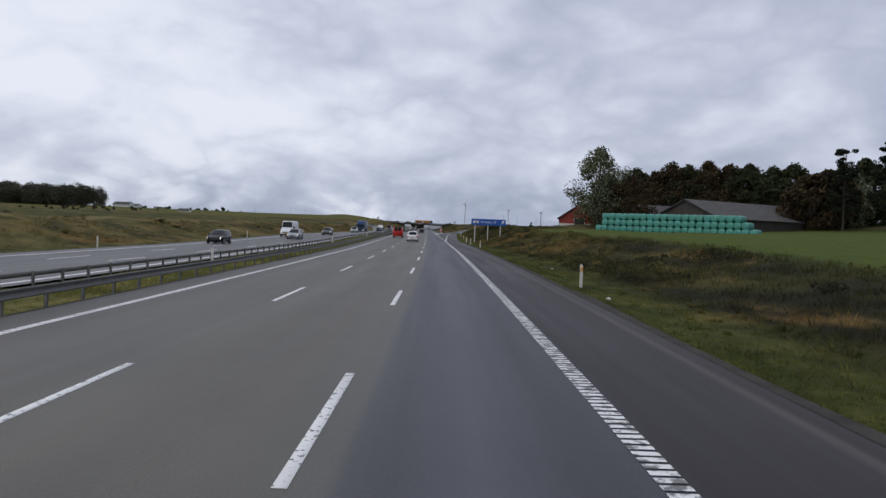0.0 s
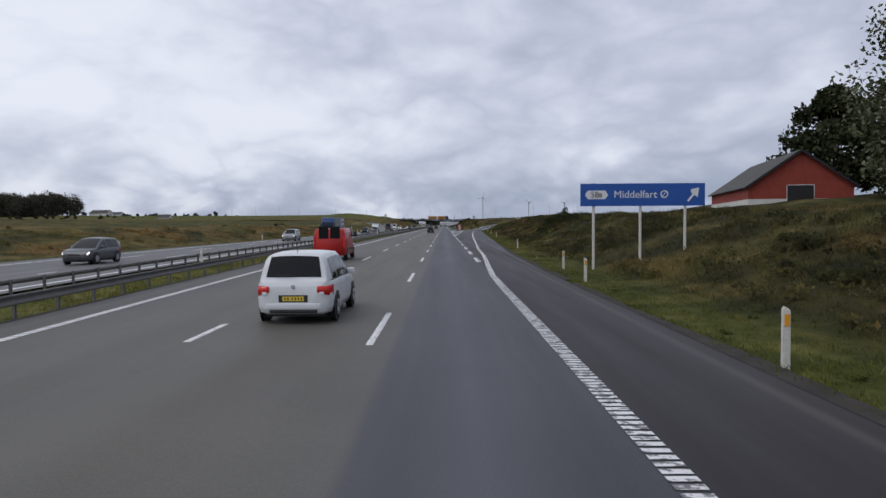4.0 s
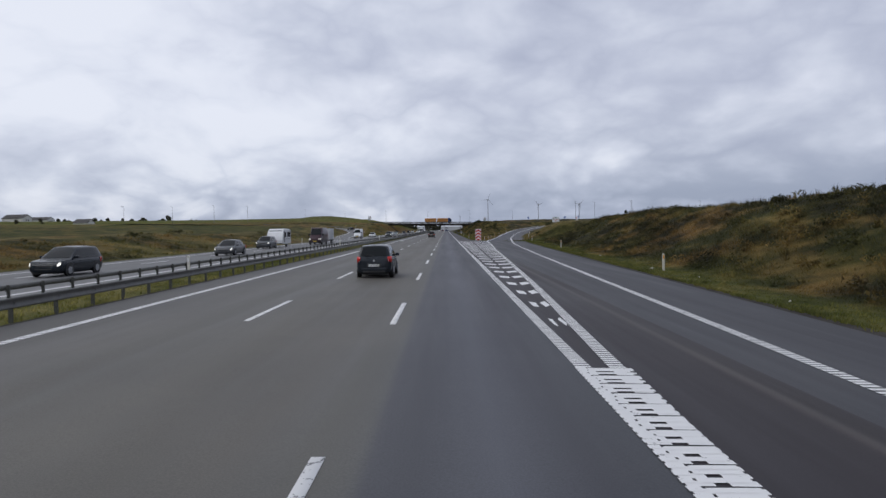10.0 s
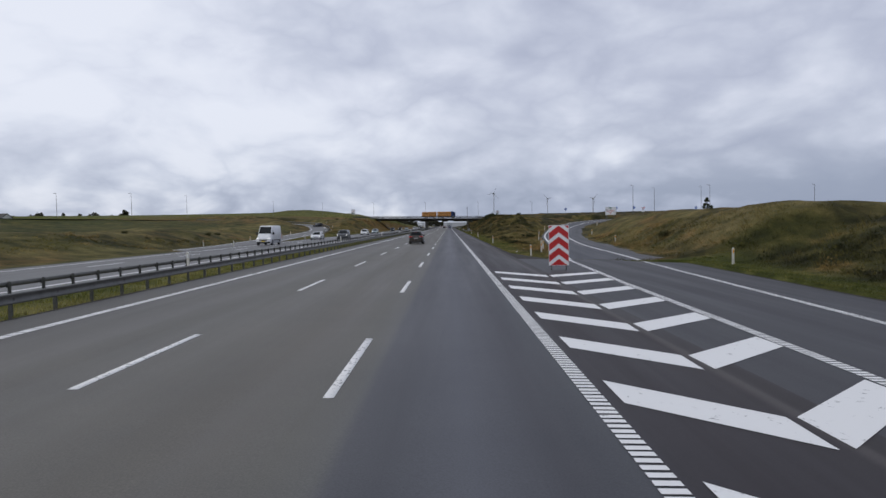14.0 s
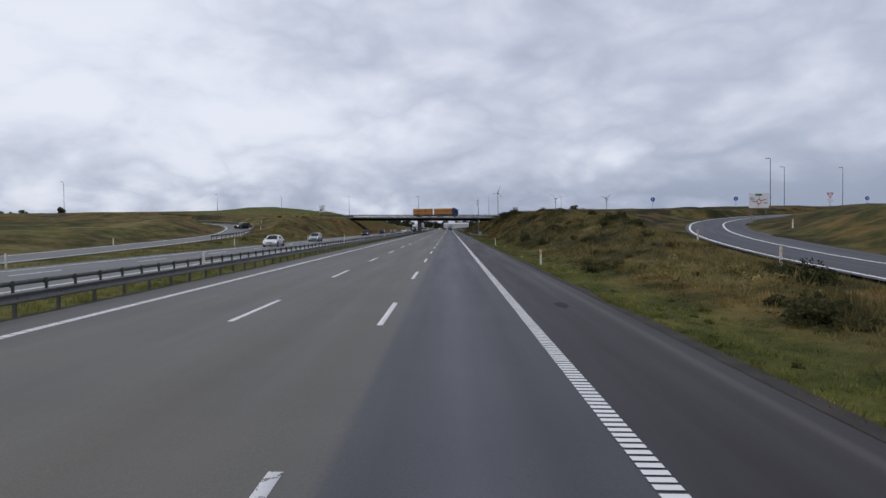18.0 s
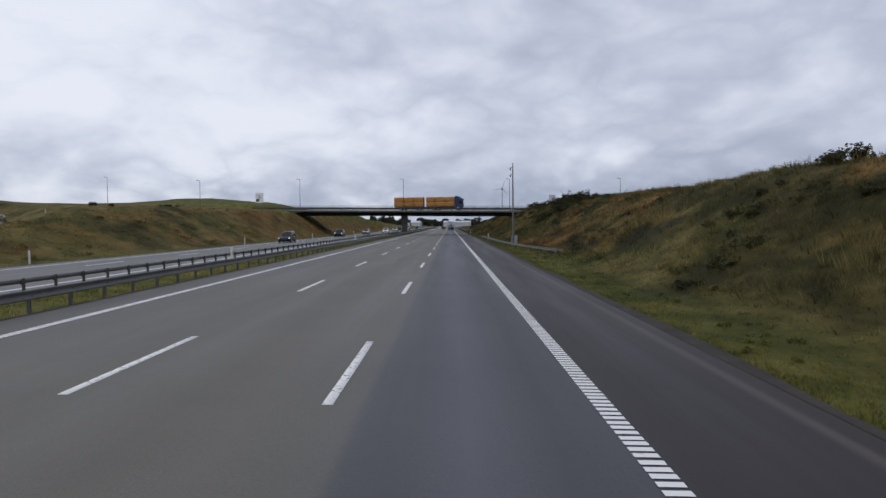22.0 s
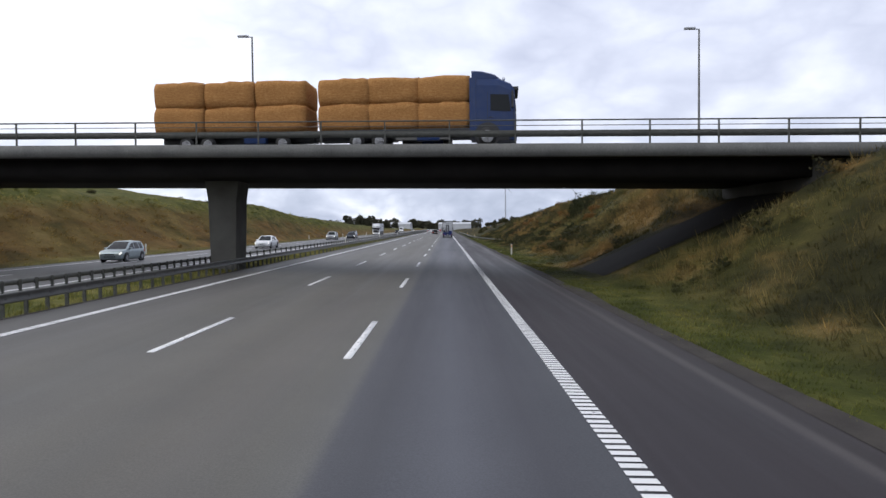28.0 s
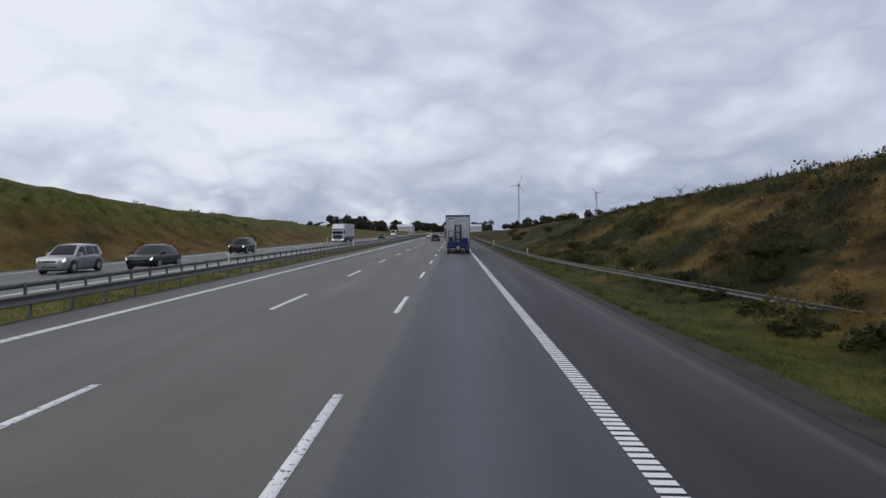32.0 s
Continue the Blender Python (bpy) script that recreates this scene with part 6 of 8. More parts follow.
def lead_lorry():
    """White box trailer seen from behind with a blue truck-mounted forklift on its tail."""
    s0 = 848.0
    root = thing("lorry", on_road(s0, 2.16), "white box lorry with a blue forklift hung on its tail", "lorry", "lorries on the motorway")
    w, L = 1.275, 13.4
    part("trailer_box", boxed(-w, w, 0.9, L, 1.1, 4.0, bevel=0.02), paint("grey_white_trailer", (0.60, 0.61, 0.60), 0.4), root, "dirty white trailer box")
    rear = part("rear_door", boxed(-w + 0.07, 0.0, 0.885, 0.9, 1.16, 3.9), M["wall_grey"], root, "pale grey rear door")
    part("rear_door", boxed(0.003, w - 0.07, 0.885, 0.9, 1.16, 3.9), M["wall_grey"], root, "pale grey rear door")
    part("door_gap", boxed(-0.01, 0.01, 0.875, 0.886, 1.2, 3.85), M["black"], rear)
    for x in (-0.95, -0.35, 0.35, 0.95):
        part("locking_bar", tube((x, 0.865, 1.2), (x, 0.865, 3.85), 0.018, n=6), M["steel"], rear)
    part("top_rail", boxed(-w, w, 0.86, 0.95, 3.86, 4.02, bevel=0.01), M["black"], root)
    for sx in (1, -1):
        part("corner_post", boxed(*sorted((sx * (w - 0.08), sx * w)), 0.86, 0.95, 1.1, 3.86), M["steel"], root)
        for y in (4.0, 5.3, 6.6):
            wheel(root, sx * 1.06, y, 0.5, 0.34)
        part("tail_light", boxed(*sorted((sx * 0.75, sx * 1.15)), 0.78, 0.84, 0.62, 0.78, bevel=0.01), M["red_lens"], root, "red tail light")
    part("logo_swoosh", quad_panel([(-0.55, 0.884, 3.42), (0.75, 0.884, 3.46), (1.0, 0.884, 3.30), (0.7, 0.884, 3.40)], 0.004), Mat("grey_mark", (0.16, 0.18, 0.2), 0.5).m, root)
    part("logo_mark", boxed(-0.95, -0.45, 0.878, 0.884, 3.58, 3.68), M["ink"], root)
    part("chassis", boxed(-0.5, 0.5, 0.9, L, 0.75, 1.1), M["black"], root)
    tractor(root, paint("white_cab", (0.6, 0.6, 0.6)), L + 2.6)
    blue = paint("forklift_blue", (0.008, 0.020, 0.105), 0.45)
    fork = thing("forklift", on_road(s0, 2.16), "blue truck-mounted forklift with a black mast behind the trailer", "forklift")
    part("body", boxed(-1.08, 1.08, -0.35, 0.70, 0.55, 1.25, bevel=0.08), blue, fork)
    part("engine_cover", boxed(0.28, 1.06, -0.38, 0.55, 1.2, 1.62, bevel=0.08), blue, fork)
    part("counterweight", boxed(-1.10, 1.10, -0.42, -0.1, 0.62, 0.86, bevel=0.06), blue, fork)
    for x in (-0.26, 0.26):
        part("mast_rail", boxed(x - 0.10, x + 0.10, 0.30, 0.50, 0.5, 3.02, bevel=0.01), M["black"], fork)
    for z in (2.92, 2.2, 1.5):
        part("mast_cross", boxed(-0.3, 0.3, 0.32, 0.46, z - 0.05, z + 0.05), M["black"], fork)
    part("lift_cylinder", tube((0, 0.4, 0.6), (0, 0.4, 2.5), 0.06), M["rim"], fork)
    cage = fork
    for x in (-1.0, -0.5):
        part("cage_post", tube((x, 0.25, 1.2), (x, 0.25, 2.35), 0.03), M["black"], cage)
    part("cage_roof", boxed(-1.04, -0.46, -0.15, 0.45, 2.32, 2.4, bevel=0.02), M["black"], cage)
    part("seat", boxed(-0.95, -0.55, 0.0, 0.4, 1.22, 1.75, bevel=0.06), M["black"], cage)
    bm = bmesh.new()
    bmesh.ops.create_cone(bm, cap_ends=True, segments=26, radius1=0.33, radius2=0.33, depth=0.26, matrix=pose(0, -0.5, 0.62, 90, 0, 0))
    rw = part("rear_wheel", bm, M["rubber"], fork)
    bm = bmesh.new()
    bmesh.ops.create_cone(bm, cap_ends=True, segments=22, radius1=0.2, radius2=0.16, depth=0.04, matrix=pose(0, -0.645, 0.62, 90, 0, 0))
    part("hub", bm, M["rim"], rw)
    for sx in (1, -1):
        wheel(fork, sx * 0.98, -0.05, 0.38, 0.34)
        part("marker_light", boxed(*sorted((sx * 0.8, sx * 1.0)), -0.47, -0.44, 0.52, 0.62), M["red_lens"], fork)
    return root


lead_lorry()


def straw_bale_mesh(seed, L=2.52, W=2.45, H=1.28):
    rng = random.Random(seed)
    bm = bmesh.new()
    bmesh.ops.create_cube(bm, size=1)
    for v in bm.verts:
        v.co = Vector((v.co.x * L, v.co.y * W, v.co.z * H))
    bmesh.ops.subdivide_edges(bm, edges=bm.edges[:], cuts=7, use_grid_fill=True)
    for v in bm.verts:
        x, y, z = v.co.x / (L / 2), v.co.y / (W / 2), v.co.z / (H / 2)
        k = 1 - 0.07 * max(abs(x) ** 6 * abs(z) ** 2, 0) - 0.10 * abs(z) ** 8 * abs(y) ** 8 - 0.05 * abs(x) ** 8
        nz = noise.noise(v.co * 2.3 + Vector((seed * 3.1, 0, 0))) * 0.06
        twine = 0.02 * math.cos(x * 12)
        v.co = Vector((v.co.x * (1 - 0.018 * abs(z) ** 4), v.co.y * k + (nz + twine) * (1 if y > 0 else -1) * (abs(y) > 0.9), v.co.z * (1 - 0.022 * abs(x) ** 4) + nz * (abs(z) > 0.9)))
    for f in bm.faces:
        f.smooth = True
    me = bpy.data.meshes.new("straw_bale")
    bm.to_mesh(me); bm.free(); me.materials.append(M["straw"])
    return me


def straw_lorry():
    d0 = -4.3
    s0 = float(bridge_s(d0)) + 2.9
    zz = float(bridge_z(d0)) - 0.055
    m = spot(s0, d0, zz, -90 - 4.6)
    root = thing("lorry", m, "blue lorry and trailer loaded with straw bales on the bridge", "lorry", "lorries on the motorway")
    front = 9.6
    tractor(root, paint("dark_blue_cab", (0.010, 0.030, 0.105), 0.35), front, 3.3)
    navy = paint("navy_fairing", (0.010, 0.030, 0.105), 0.35)
    bm = loft([[(sx * w_, front + y_, z_) for sx, z_ in ((1, 3.2), (1, t_ - 0.08), (0.8, t_), (-0.8, t_), (-1, t_ - 0.08), (-1, 3.2))] for y_, t_, w_ in ((-0.72, 3.3, 1.0), (-1.0, 3.5, 1.12), (-1.6, 3.66, 1.16), (-2.1, 3.7, 1.16))])
    part("air_deflector", bm, navy, root, "navy roof air deflector")
    for sx in (1, -1):
        part("side_fairing", quad_panel([(sx * 1.2, front - 2.2, 0.95), (sx * 1.24, front - 1.9, 0.95), (sx * 1.24, front - 1.9, 3.3), (sx * 1.2, front - 2.2, 3.3)], 0.03), navy, root)
        part("visor_lamp", boxed(*sorted((sx * 0.7, sx * 0.95)), front - 0.62, front - 0.5, 3.22, 3.34, bevel=0.02), M["clear_lens"], root)
        for y_ in (front - 4.2, front - 12.8):
            part("tool_box", boxed(*sorted((sx * 0.8, sx * 1.22)), y_ - 0.55, y_ + 0.55, 0.36, 0.74, bevel=0.03), navy, root, "navy side box")
    part("load_bed", boxed(-1.25, 1.25, front - 9.7, front - 2.2, 0.76, 0.93, bevel=0.02), M["black"], root)
    part("headboard", boxed(-1.22, 1.22, front - 2.17, front - 2.12, 0.95, 3.3), M["steel"], root)
    part("trailer_bed", boxed(-1.25, 1.25, front - 17.8, front - 9.9, 0.76, 0.93, bevel=0.02), M["black"], root)
    part("trailer_chassis", boxed(-0.5, 0.5, front - 17.8, front - 10.0, 0.5, 0.76), M["black"], root)
    part("bed_chassis", boxed(-0.5, 0.5, front - 9.7, front - 5.9, 0.5, 0.76), M["black"], root)
    part("drawbar", boxed(-0.12, 0.12, front - 10.6, front - 9.4, 0.5, 0.65), M["steel"], root)
    for sx in (1, -1):
        for y in (front - 6.6, front - 7.7, front - 11.4, front - 15.2, front - 16.3):
            wheel(root, sx * 1.05, y, 0.37, 0.3)
        part("side_guard", boxed(*sorted((sx * 1.12, sx * 1.2)), front - 5.8, front - 3.2, 0.4, 0.72), M["steel"], root)
    meshes = [straw_bale_mesh(k) for k in range(4)]
    for base, step in ((front - 3.42, 2.46), (front - 11.5, 2.58)):
        for i in range(3):
            for j in range(2):
                ob = new("straw_bale", meshes[(i + 2 * j + int(base)) % 4])
                ob.matrix_basis = m @ pose(random.uniform(-0.05, 0.05), base - step * i, 0.94 + 0.63 + 1.24 * j, 0, 0, 90)
                tagged(ob, "square bale of golden straw stacked on the lorry", "straw bale", "straw bales on the lorry")


straw_lorry()

P = {"black": paint("black_paint", (0.010, 0.011, 0.013), 0.22), "blue_black": paint("blue_black_paint", (0.010, 0.014, 0.020), 0.25), "brown": paint("brown_grey_paint", (0.055, 0.047, 0.040), 0.28, 0.3),
     "white": paint("white_paint", (0.68, 0.69, 0.70), 0.3), "silver": paint("silver_paint", (0.38, 0.39, 0.40), 0.3, 0.5), "grey": paint("grey_paint", (0.10, 0.105, 0.11), 0.28, 0.3),
     "red": paint("red_paint", (0.45, 0.018, 0.015), 0.3), "maroon": paint("maroon_paint", (0.035, 0.012, 0.018), 0.3), "ice": paint("pale_blue_paint", (0.36, 0.42, 0.44), 0.3, 0.3), "blue": paint("blue_cab_paint", (0.012, 0.05, 0.16), 0.35)}
SUV = dict(L=4.40, W=1.80, H=1.62, belt=1.02, hood=0.94, cabin=(0.02, 0.10, 0.55, 0.74), r=0.34, tail=0.90)
HATCH = dict(L=4.1, W=1.75, H=1.48, belt=0.92, hood=0.80, cabin=(0.03, 0.10, 0.50, 0.76))
SEDAN = dict(L=4.7, W=1.82, H=1.44, belt=0.90, hood=0.78, cabin=(0.16, 0.28, 0.54, 0.74), windows=2)
ESTATE = dict(L=4.6, W=1.8, H=1.52, belt=0.93, hood=0.80, cabin=(0.02, 0.08, 0.52, 0.74))

# cars going the same way
car(on_road(272.85, -2.06), "dark blue-black compact family car in the middle lane", P["blue_black"], L=4.05, W=1.70, H=1.52, belt=0.95, hood=0.86, cabin=(0.02, 0.10, 0.55, 0.82), r=0.31, tail=0.78, tail_box=(0.70, 1.02), lamp_in=0.76)
car(on_road(424.65, -2.42), "brown-grey compact off-road car in the middle lane", P["brown"], **{**SUV, "W": 1.75, "H": 1.56, "belt": 0.98, "tail_box": (0.82, 0.98), "lamp_in": 0.50}, roof_rails=True, spoiler=True)
car(on_road(110, -2.05), "white estate car with a yellow number plate in the middle lane", P["white"], plate="plate_yellow", **{**ESTATE, "H": 1.64, "belt": 1.0})
van(on_road(137, -5.6), "red delivery van in the overtaking lane", P["red"], 4.9, 1.95, 1.97)
car(on_road(920, -2.0), "dark car far ahead in the middle lane", P["black"], **HATCH)
car(on_road(985, -5.5), "white car far ahead in the overtaking lane", P["white"], **HATCH)
car(on_road(1080, -2.0), "red car far ahead in the middle lane", P["red"], **ESTATE)
van(on_road(1150, 1.9), "white van far ahead in the slow lane", P["white"])
car(on_road(1010, -2.0), "silver car far ahead in the middle lane", P["silver"], **SUV)
# oncoming cars: the lanes lie at -15.6, -19.2 and -22.7
car(on_road(72, -22.6, 180), "dark hatchback coming the other way", P["black"], **HATCH)
car(on_road(98, -19.2, 180), "silver-grey hatchback coming the other way", P["silver"], **HATCH)
van(on_road(111, -22.6, 180), "white panel van coming the other way", P["white"])
car(on_road(133, -19.4, 180), "grey hatchback coming the other way", P["grey"], **HATCH)
car(on_road(190, -20.0, 180), "silver off-road car coming the other way", P["silver"], **SUV)
lorry(on_road(246, -22.9, 180), "blue lorry with a grey tarpaulin trailer coming the other way", P["blue"], speckled("grey_tarpaulin", (0.17, 0.18, 0.19), (0.23, 0.24, 0.25), 1.0, 0.6), box_label="grey tarpaulin trailer")
car(on_road(276, -19.3, 180), "dark estate car coming the other way", P["blue_black"], **ESTATE)
car(on_road(305, -19.3, 180), "grey saloon coming the other way", P["grey"], **SEDAN)
car(on_road(331.5, -22.6, 180), "dark grey off-road car that tows a caravan", P["grey"], **SUV)
van(on_road(351.5, -19.3, 180), "dark maroon high-roof van that tows a box trailer", P["maroon"], 6.4, 2.04, 2.7)
van(on_road(430, -22.6, 180), "white panel van coming the other way", P["white"])
car(on_road(463, -22.2, 180), "white saloon coming the other way", P["white"], **SEDAN)
car(on_road(456, -16.4, 180), "grey off-road car in the fast lane", P["grey"], **SUV)
car(on_road(523, -20.8, 180), "white saloon coming the other way", P["white"], **SEDAN)
car(on_road(553, -21.2, 180), "pale blue hatchback coming the other way", P["ice"], **HATCH)
car(on_road(634.5, -22.4, 180), "dark blue-grey estate car coming the other way", P["blue_black"], **{**ESTATE, "H": 1.62})
car(on_road(684, -22.4, 180), "black off-road car coming the other way", P["black"], **SUV)
car(on_road(729, -22.0, 180), "pale silver hatchback coming the other way", P["ice"], **HATCH)
car(on_road(760, -19.3, 180), "white saloon coming the other way", P["white"], **SEDAN)
car(on_road(815.5, -20.6, 180), "silver off-road car coming the other way", P["silver"], **SUV)
car(on_road(819, -17.2, 180), "dark blue-black saloon in the fast lane", P["blue_black"], **SEDAN)
car(on_road(850, -21, 180), "black off-road car coming the other way", P["black"], **SUV)
lorry(on_road(930, -22.6, 180), "white lorry far off coming the other way", P["white"], M["wall_grey"], 16.0, box_label="grey box trailer")
car(on_road(980, -19.3, 180), "dark car far off coming the other way", P["black"], **HATCH)
van(on_road(1060, -22.6, 180), "white van far off coming the other way", P["white"])
car(on_road(1120, -19.3, 180), "silver car far off coming the other way", P["silver"], **SEDAN)
car(spot(600, -47.6, None, 150), "dark car on the entry ramp", P["black"], **HATCH)


def caravan(m):
    root = thing("caravan", m, "white touring caravan towed by a car", "caravan")
    w, L = 1.12, 5.2
    prof = [(-L / 2, 0.6, 2.30), (-L / 2 + 0.12, 0.5, 2.48), (-L / 2 + 0.4, 0.48, 2.58), (0, 0.48, 2.62), (L / 2 - 1.3, 0.48, 2.58), (L / 2 - 0.85, 0.5, 2.40), (L / 2 - 0.45, 0.52, 2.02), (L / 2 - 0.15, 0.56, 1.52), (L / 2, 0.62, 1.05)]
    part("body", loft([[(x * w, y, z) for x, z in ((1, b), (1, t - 0.12), (0.92, t), (-0.92, t), (-1, t - 0.12), (-1, b))] for y, b, t in prof]), P["white"], root, "glossy white caravan body")
    part("front_window", quad_panel([(-0.92, L / 2 - 0.20, 1.60), (0.92, L / 2 - 0.20, 1.60), (0.92, L / 2 - 0.80, 2.38), (-0.92, L / 2 - 0.80, 2.38)], 0.05), M["glass"], root, "wide dark front window")
    for sx in (1, -1):
        for y0_, y1_ in ((-2.3, -1.5), (-1.3, -0.3), (0.5, 1.3)):
            part("side_window", boxed(*sorted((sx * (w - 0.01), sx * (w + 0.015))), y0_, y1_, 1.45, 2.12, bevel=0.01), M["glass"], root)
        part("front_band", boxed(*sorted((sx * (w - 0.01), sx * (w + 0.008))), 1.35, 1.75, 0.7, 2.25, bevel=0.004), M["black"], root, "dark curved band beside the front window")
        part("side_stripe", boxed(*sorted((sx * (w - 0.01), sx * (w + 0.006))), -2.4, 2.1, 1.15, 1.24), M["sign_back"], root)
        wheel(root, sx * 1.0, -0.2, 0.33, 0.2)
    part("drawbar", boxed(-0.06, 0.06, L / 2 - 0.1, L / 2 + 1.2, 0.42, 0.52), M["steel"], root)
    part("jockey_wheel", tube((0, L / 2 + 0.7, 0.12), (0, L / 2 + 0.7, 0.7), 0.03), M["steel"], root)


caravan(on_road(338.6, -22.6, 180))


def box_trailer(m):
    root = thing("box_trailer", m, "pale grey two-axle box trailer towed by a van", "trailer")
    part("box", boxed(-1.05, 1.05, -2.0, 2.0, 0.7, 2.55, bevel=0.03), M["wall_grey"], root)
    part("frame", boxed(-1.05, 1.05, -2.05, 2.05, 0.55, 0.7), M["black"], root)
    part("drawbar", boxed(-0.07, 0.07, 2.0, 3.6, 0.5, 0.6), M["steel"], root)
    for sx in (1, -1):
        for y in (-0.45, 0.45):
            wheel(root, sx * 0.98, y, 0.3, 0.2)
        part("seam", boxed(*sorted((sx * 1.045, sx * 1.056)), -0.02, 0.02, 0.72, 2.5), M["steel"], root)
    part("tail_board", boxed(-1.0, 1.0, -2.02, -1.99, 0.75, 2.5), M["sign_back"], root)


box_trailer(on_road(358.6, -19.3, 180))

# ---- farm at the start ----
def wrapped_bale_mesh():
    bm = bmesh.new()
    rings = []
    for y, k in ((-0.60, 0.72), (-0.57, 0.90), (-0.45, 0.985), (0.0, 1.02), (0.45, 0.985), (0.57, 0.90), (0.60, 0.72)):
        rings.append([(0.60 * k * math.copysign(abs(math.cos(a)) ** 0.72, math.cos(a)), y, 0.56 * k * math.copysign(abs(math.sin(a)) ** 0.72, math.sin(a))) for a in (2 * math.pi * i / 20 for i in range(20))])
    bm = loft(rings)
    for f in bm.faces:
        f.smooth = True
    me = bpy.data.meshes.new("wrapped_bale")
    bm.to_mesh(me); bm.free(); me.materials.append(M["wrap"])
    return me


WB = wrapped_bale_mesh()
a0, a1 = np.array(plan(118.8, 30.6)), np.array(plan(99.2, 51.6))
dir_ = (a1 - a0) / np.linalg.norm(a1 - a0)
back = np.array([-dir_[1], dir_[0]])
ang = math.degrees(math.atan2(dir_[1], dir_[0]))
n_row = int(np.linalg.norm(a1 - a0) / 1.2)
rng = random.Random(3)
for row in range(2):
    for j, (i0, i1) in enumerate(((0, n_row), (1, n_row - 1), (1, n_row - 2))):
        for i in range(i0, i1):
            q = a0 + dir_ * (1.205 * i + 0.6 + rng.uniform(-.03, .03)) + back * (1.3 * row + rng.uniform(-.06, .06))
            base = 2.95 - 0.10 * i / n_row
            ob = new("wrapped_bale", WB)
            ob.matrix_basis = pose(q[0], q[1], base + 0.54 + 1.05 * j, rng.uniform(-2, 2), rng.uniform(-4, 4), ang + rng.uniform(-3, 3))
            tagged(ob, "silage bale wrapped in glossy green plastic film, stacked in a wall", "wrapped bale", "wrapped bales beside the farm")
# a low clamp of earth under the bales follows the field
v = []
for i in range(n_row + 3):
    base = 2.95 - 0.10 * (i - 1) / n_row
    for b_, z in ((-1.6, -1.4), (-0.75, 0.0), (2.4, 0.0), (3.4, -1.4)):
        q = a0 + dir_ * 1.205 * (i - 1) + back * b_
        v.append((q[0], q[1], base + z - 0.02))
put("bale_platform", mesh_np("bale_platform", v, grid_faces(n_row + 3, 4), M["ground"], True), None, "grassy earth platform under the silage bales", kind="structure")


def gable_house(name, m, label, W, L, eave, ridge, wall, roof, plinth=None, openings=(), category="building", over=0.35):
    """A pitched house, gable to -y; W across, L deep."""
    root = thing(name, m, label, category)
    w = W / 2
    bm = bmesh.new()
    for y in (0, L):
        for p in ((-w, -1.5), (w, -1.5), (w, eave), (0, ridge), (-w, eave)):
            bm.verts.new((p[0], y, p[1]))
    bm.verts.ensure_lookup_table()
    V = bm.verts
    bm.faces.new([V[i] for i in (0, 1, 2, 3, 4)]); bm.faces.new([V[i] for i in (9, 8, 7, 6, 5)])
    for a, b in ((0, 5), (1, 6)):
        c, d = (4, 9) if a == 0 else (2, 7)
        bm.faces.new([V[i] for i in ((b, a, c, d) if a == 0 else (a, b, d, c))])
    bmesh.ops.recalc_face_normals(bm, faces=bm.faces[:])
    part("wall", bm, wall, root)
    if plinth:
        part("plinth", boxed(-w - 0.03, w + 0.03, -0.03, L + 0.03, -1.0, 1.0), plinth, root, "pale limewashed plinth")
    for sx in (-1, 1):
        sl = (ridge - eave) / w
        pts = [(sx * (w + over), -over, eave - over * sl), (0, -over, ridge), (0, L + over, ridge), (sx * (w + over), L + over, eave - over * sl)]
        part("roof", quad_panel(pts if sx < 0 else pts[::-1], 0.14), roof, root)
        part("barge_board", quad_panel([(sx * (w + over), -over - 0.02, eave - over * sl - 0.1), (0, -over - 0.02, ridge - 0.1), (0, -over - 0.02, ridge + 0.16), (sx * (w + over), -over - 0.02, eave - over * sl + 0.16)], 0.04), M["black"], root)
    for x0, x1, z0, z1, what in openings:
        win = part(what, boxed(x0, x1, -0.06, 0.02, z0, z1), M["glass"] if what == "window" else M["black"], root)
        part("frame", boxed(x0 - 0.06, x1 + 0.06, -0.05, -0.02, z0 - 0.06, z1 + 0.06), M["sign_white"], win)
    return root


def at_xy(s, d, z, turn):
    x, y = plan(s, d)
    return pose(float(x), float(y), z, 0, 0, turn)


gable_house("barn", at_xy(160.5, 36.4, 3.66, -12), "red barn with a dark roof and a pale plinth", 9.6, 22, 2.3, 5.7, M["brick_red"], M["roof_dark"], M["limewash"], ((-1.2, 1.2, 0.1, 2.3, "door"),))
gable_house("farm_building", at_xy(122, 47.5, 3.4, -62), "large farm building with a grey pitched roof", 15, 34, 2.6, 5.9, M["dark_boards"], M["roof_grey"], None)
gable_house("farm_building", at_xy(150, 44, 3.6, -80), "long farm building with a dark pitched roof", 11, 30, 2.6, 5.6, M["brick_red"], M["roof_dark"], None)

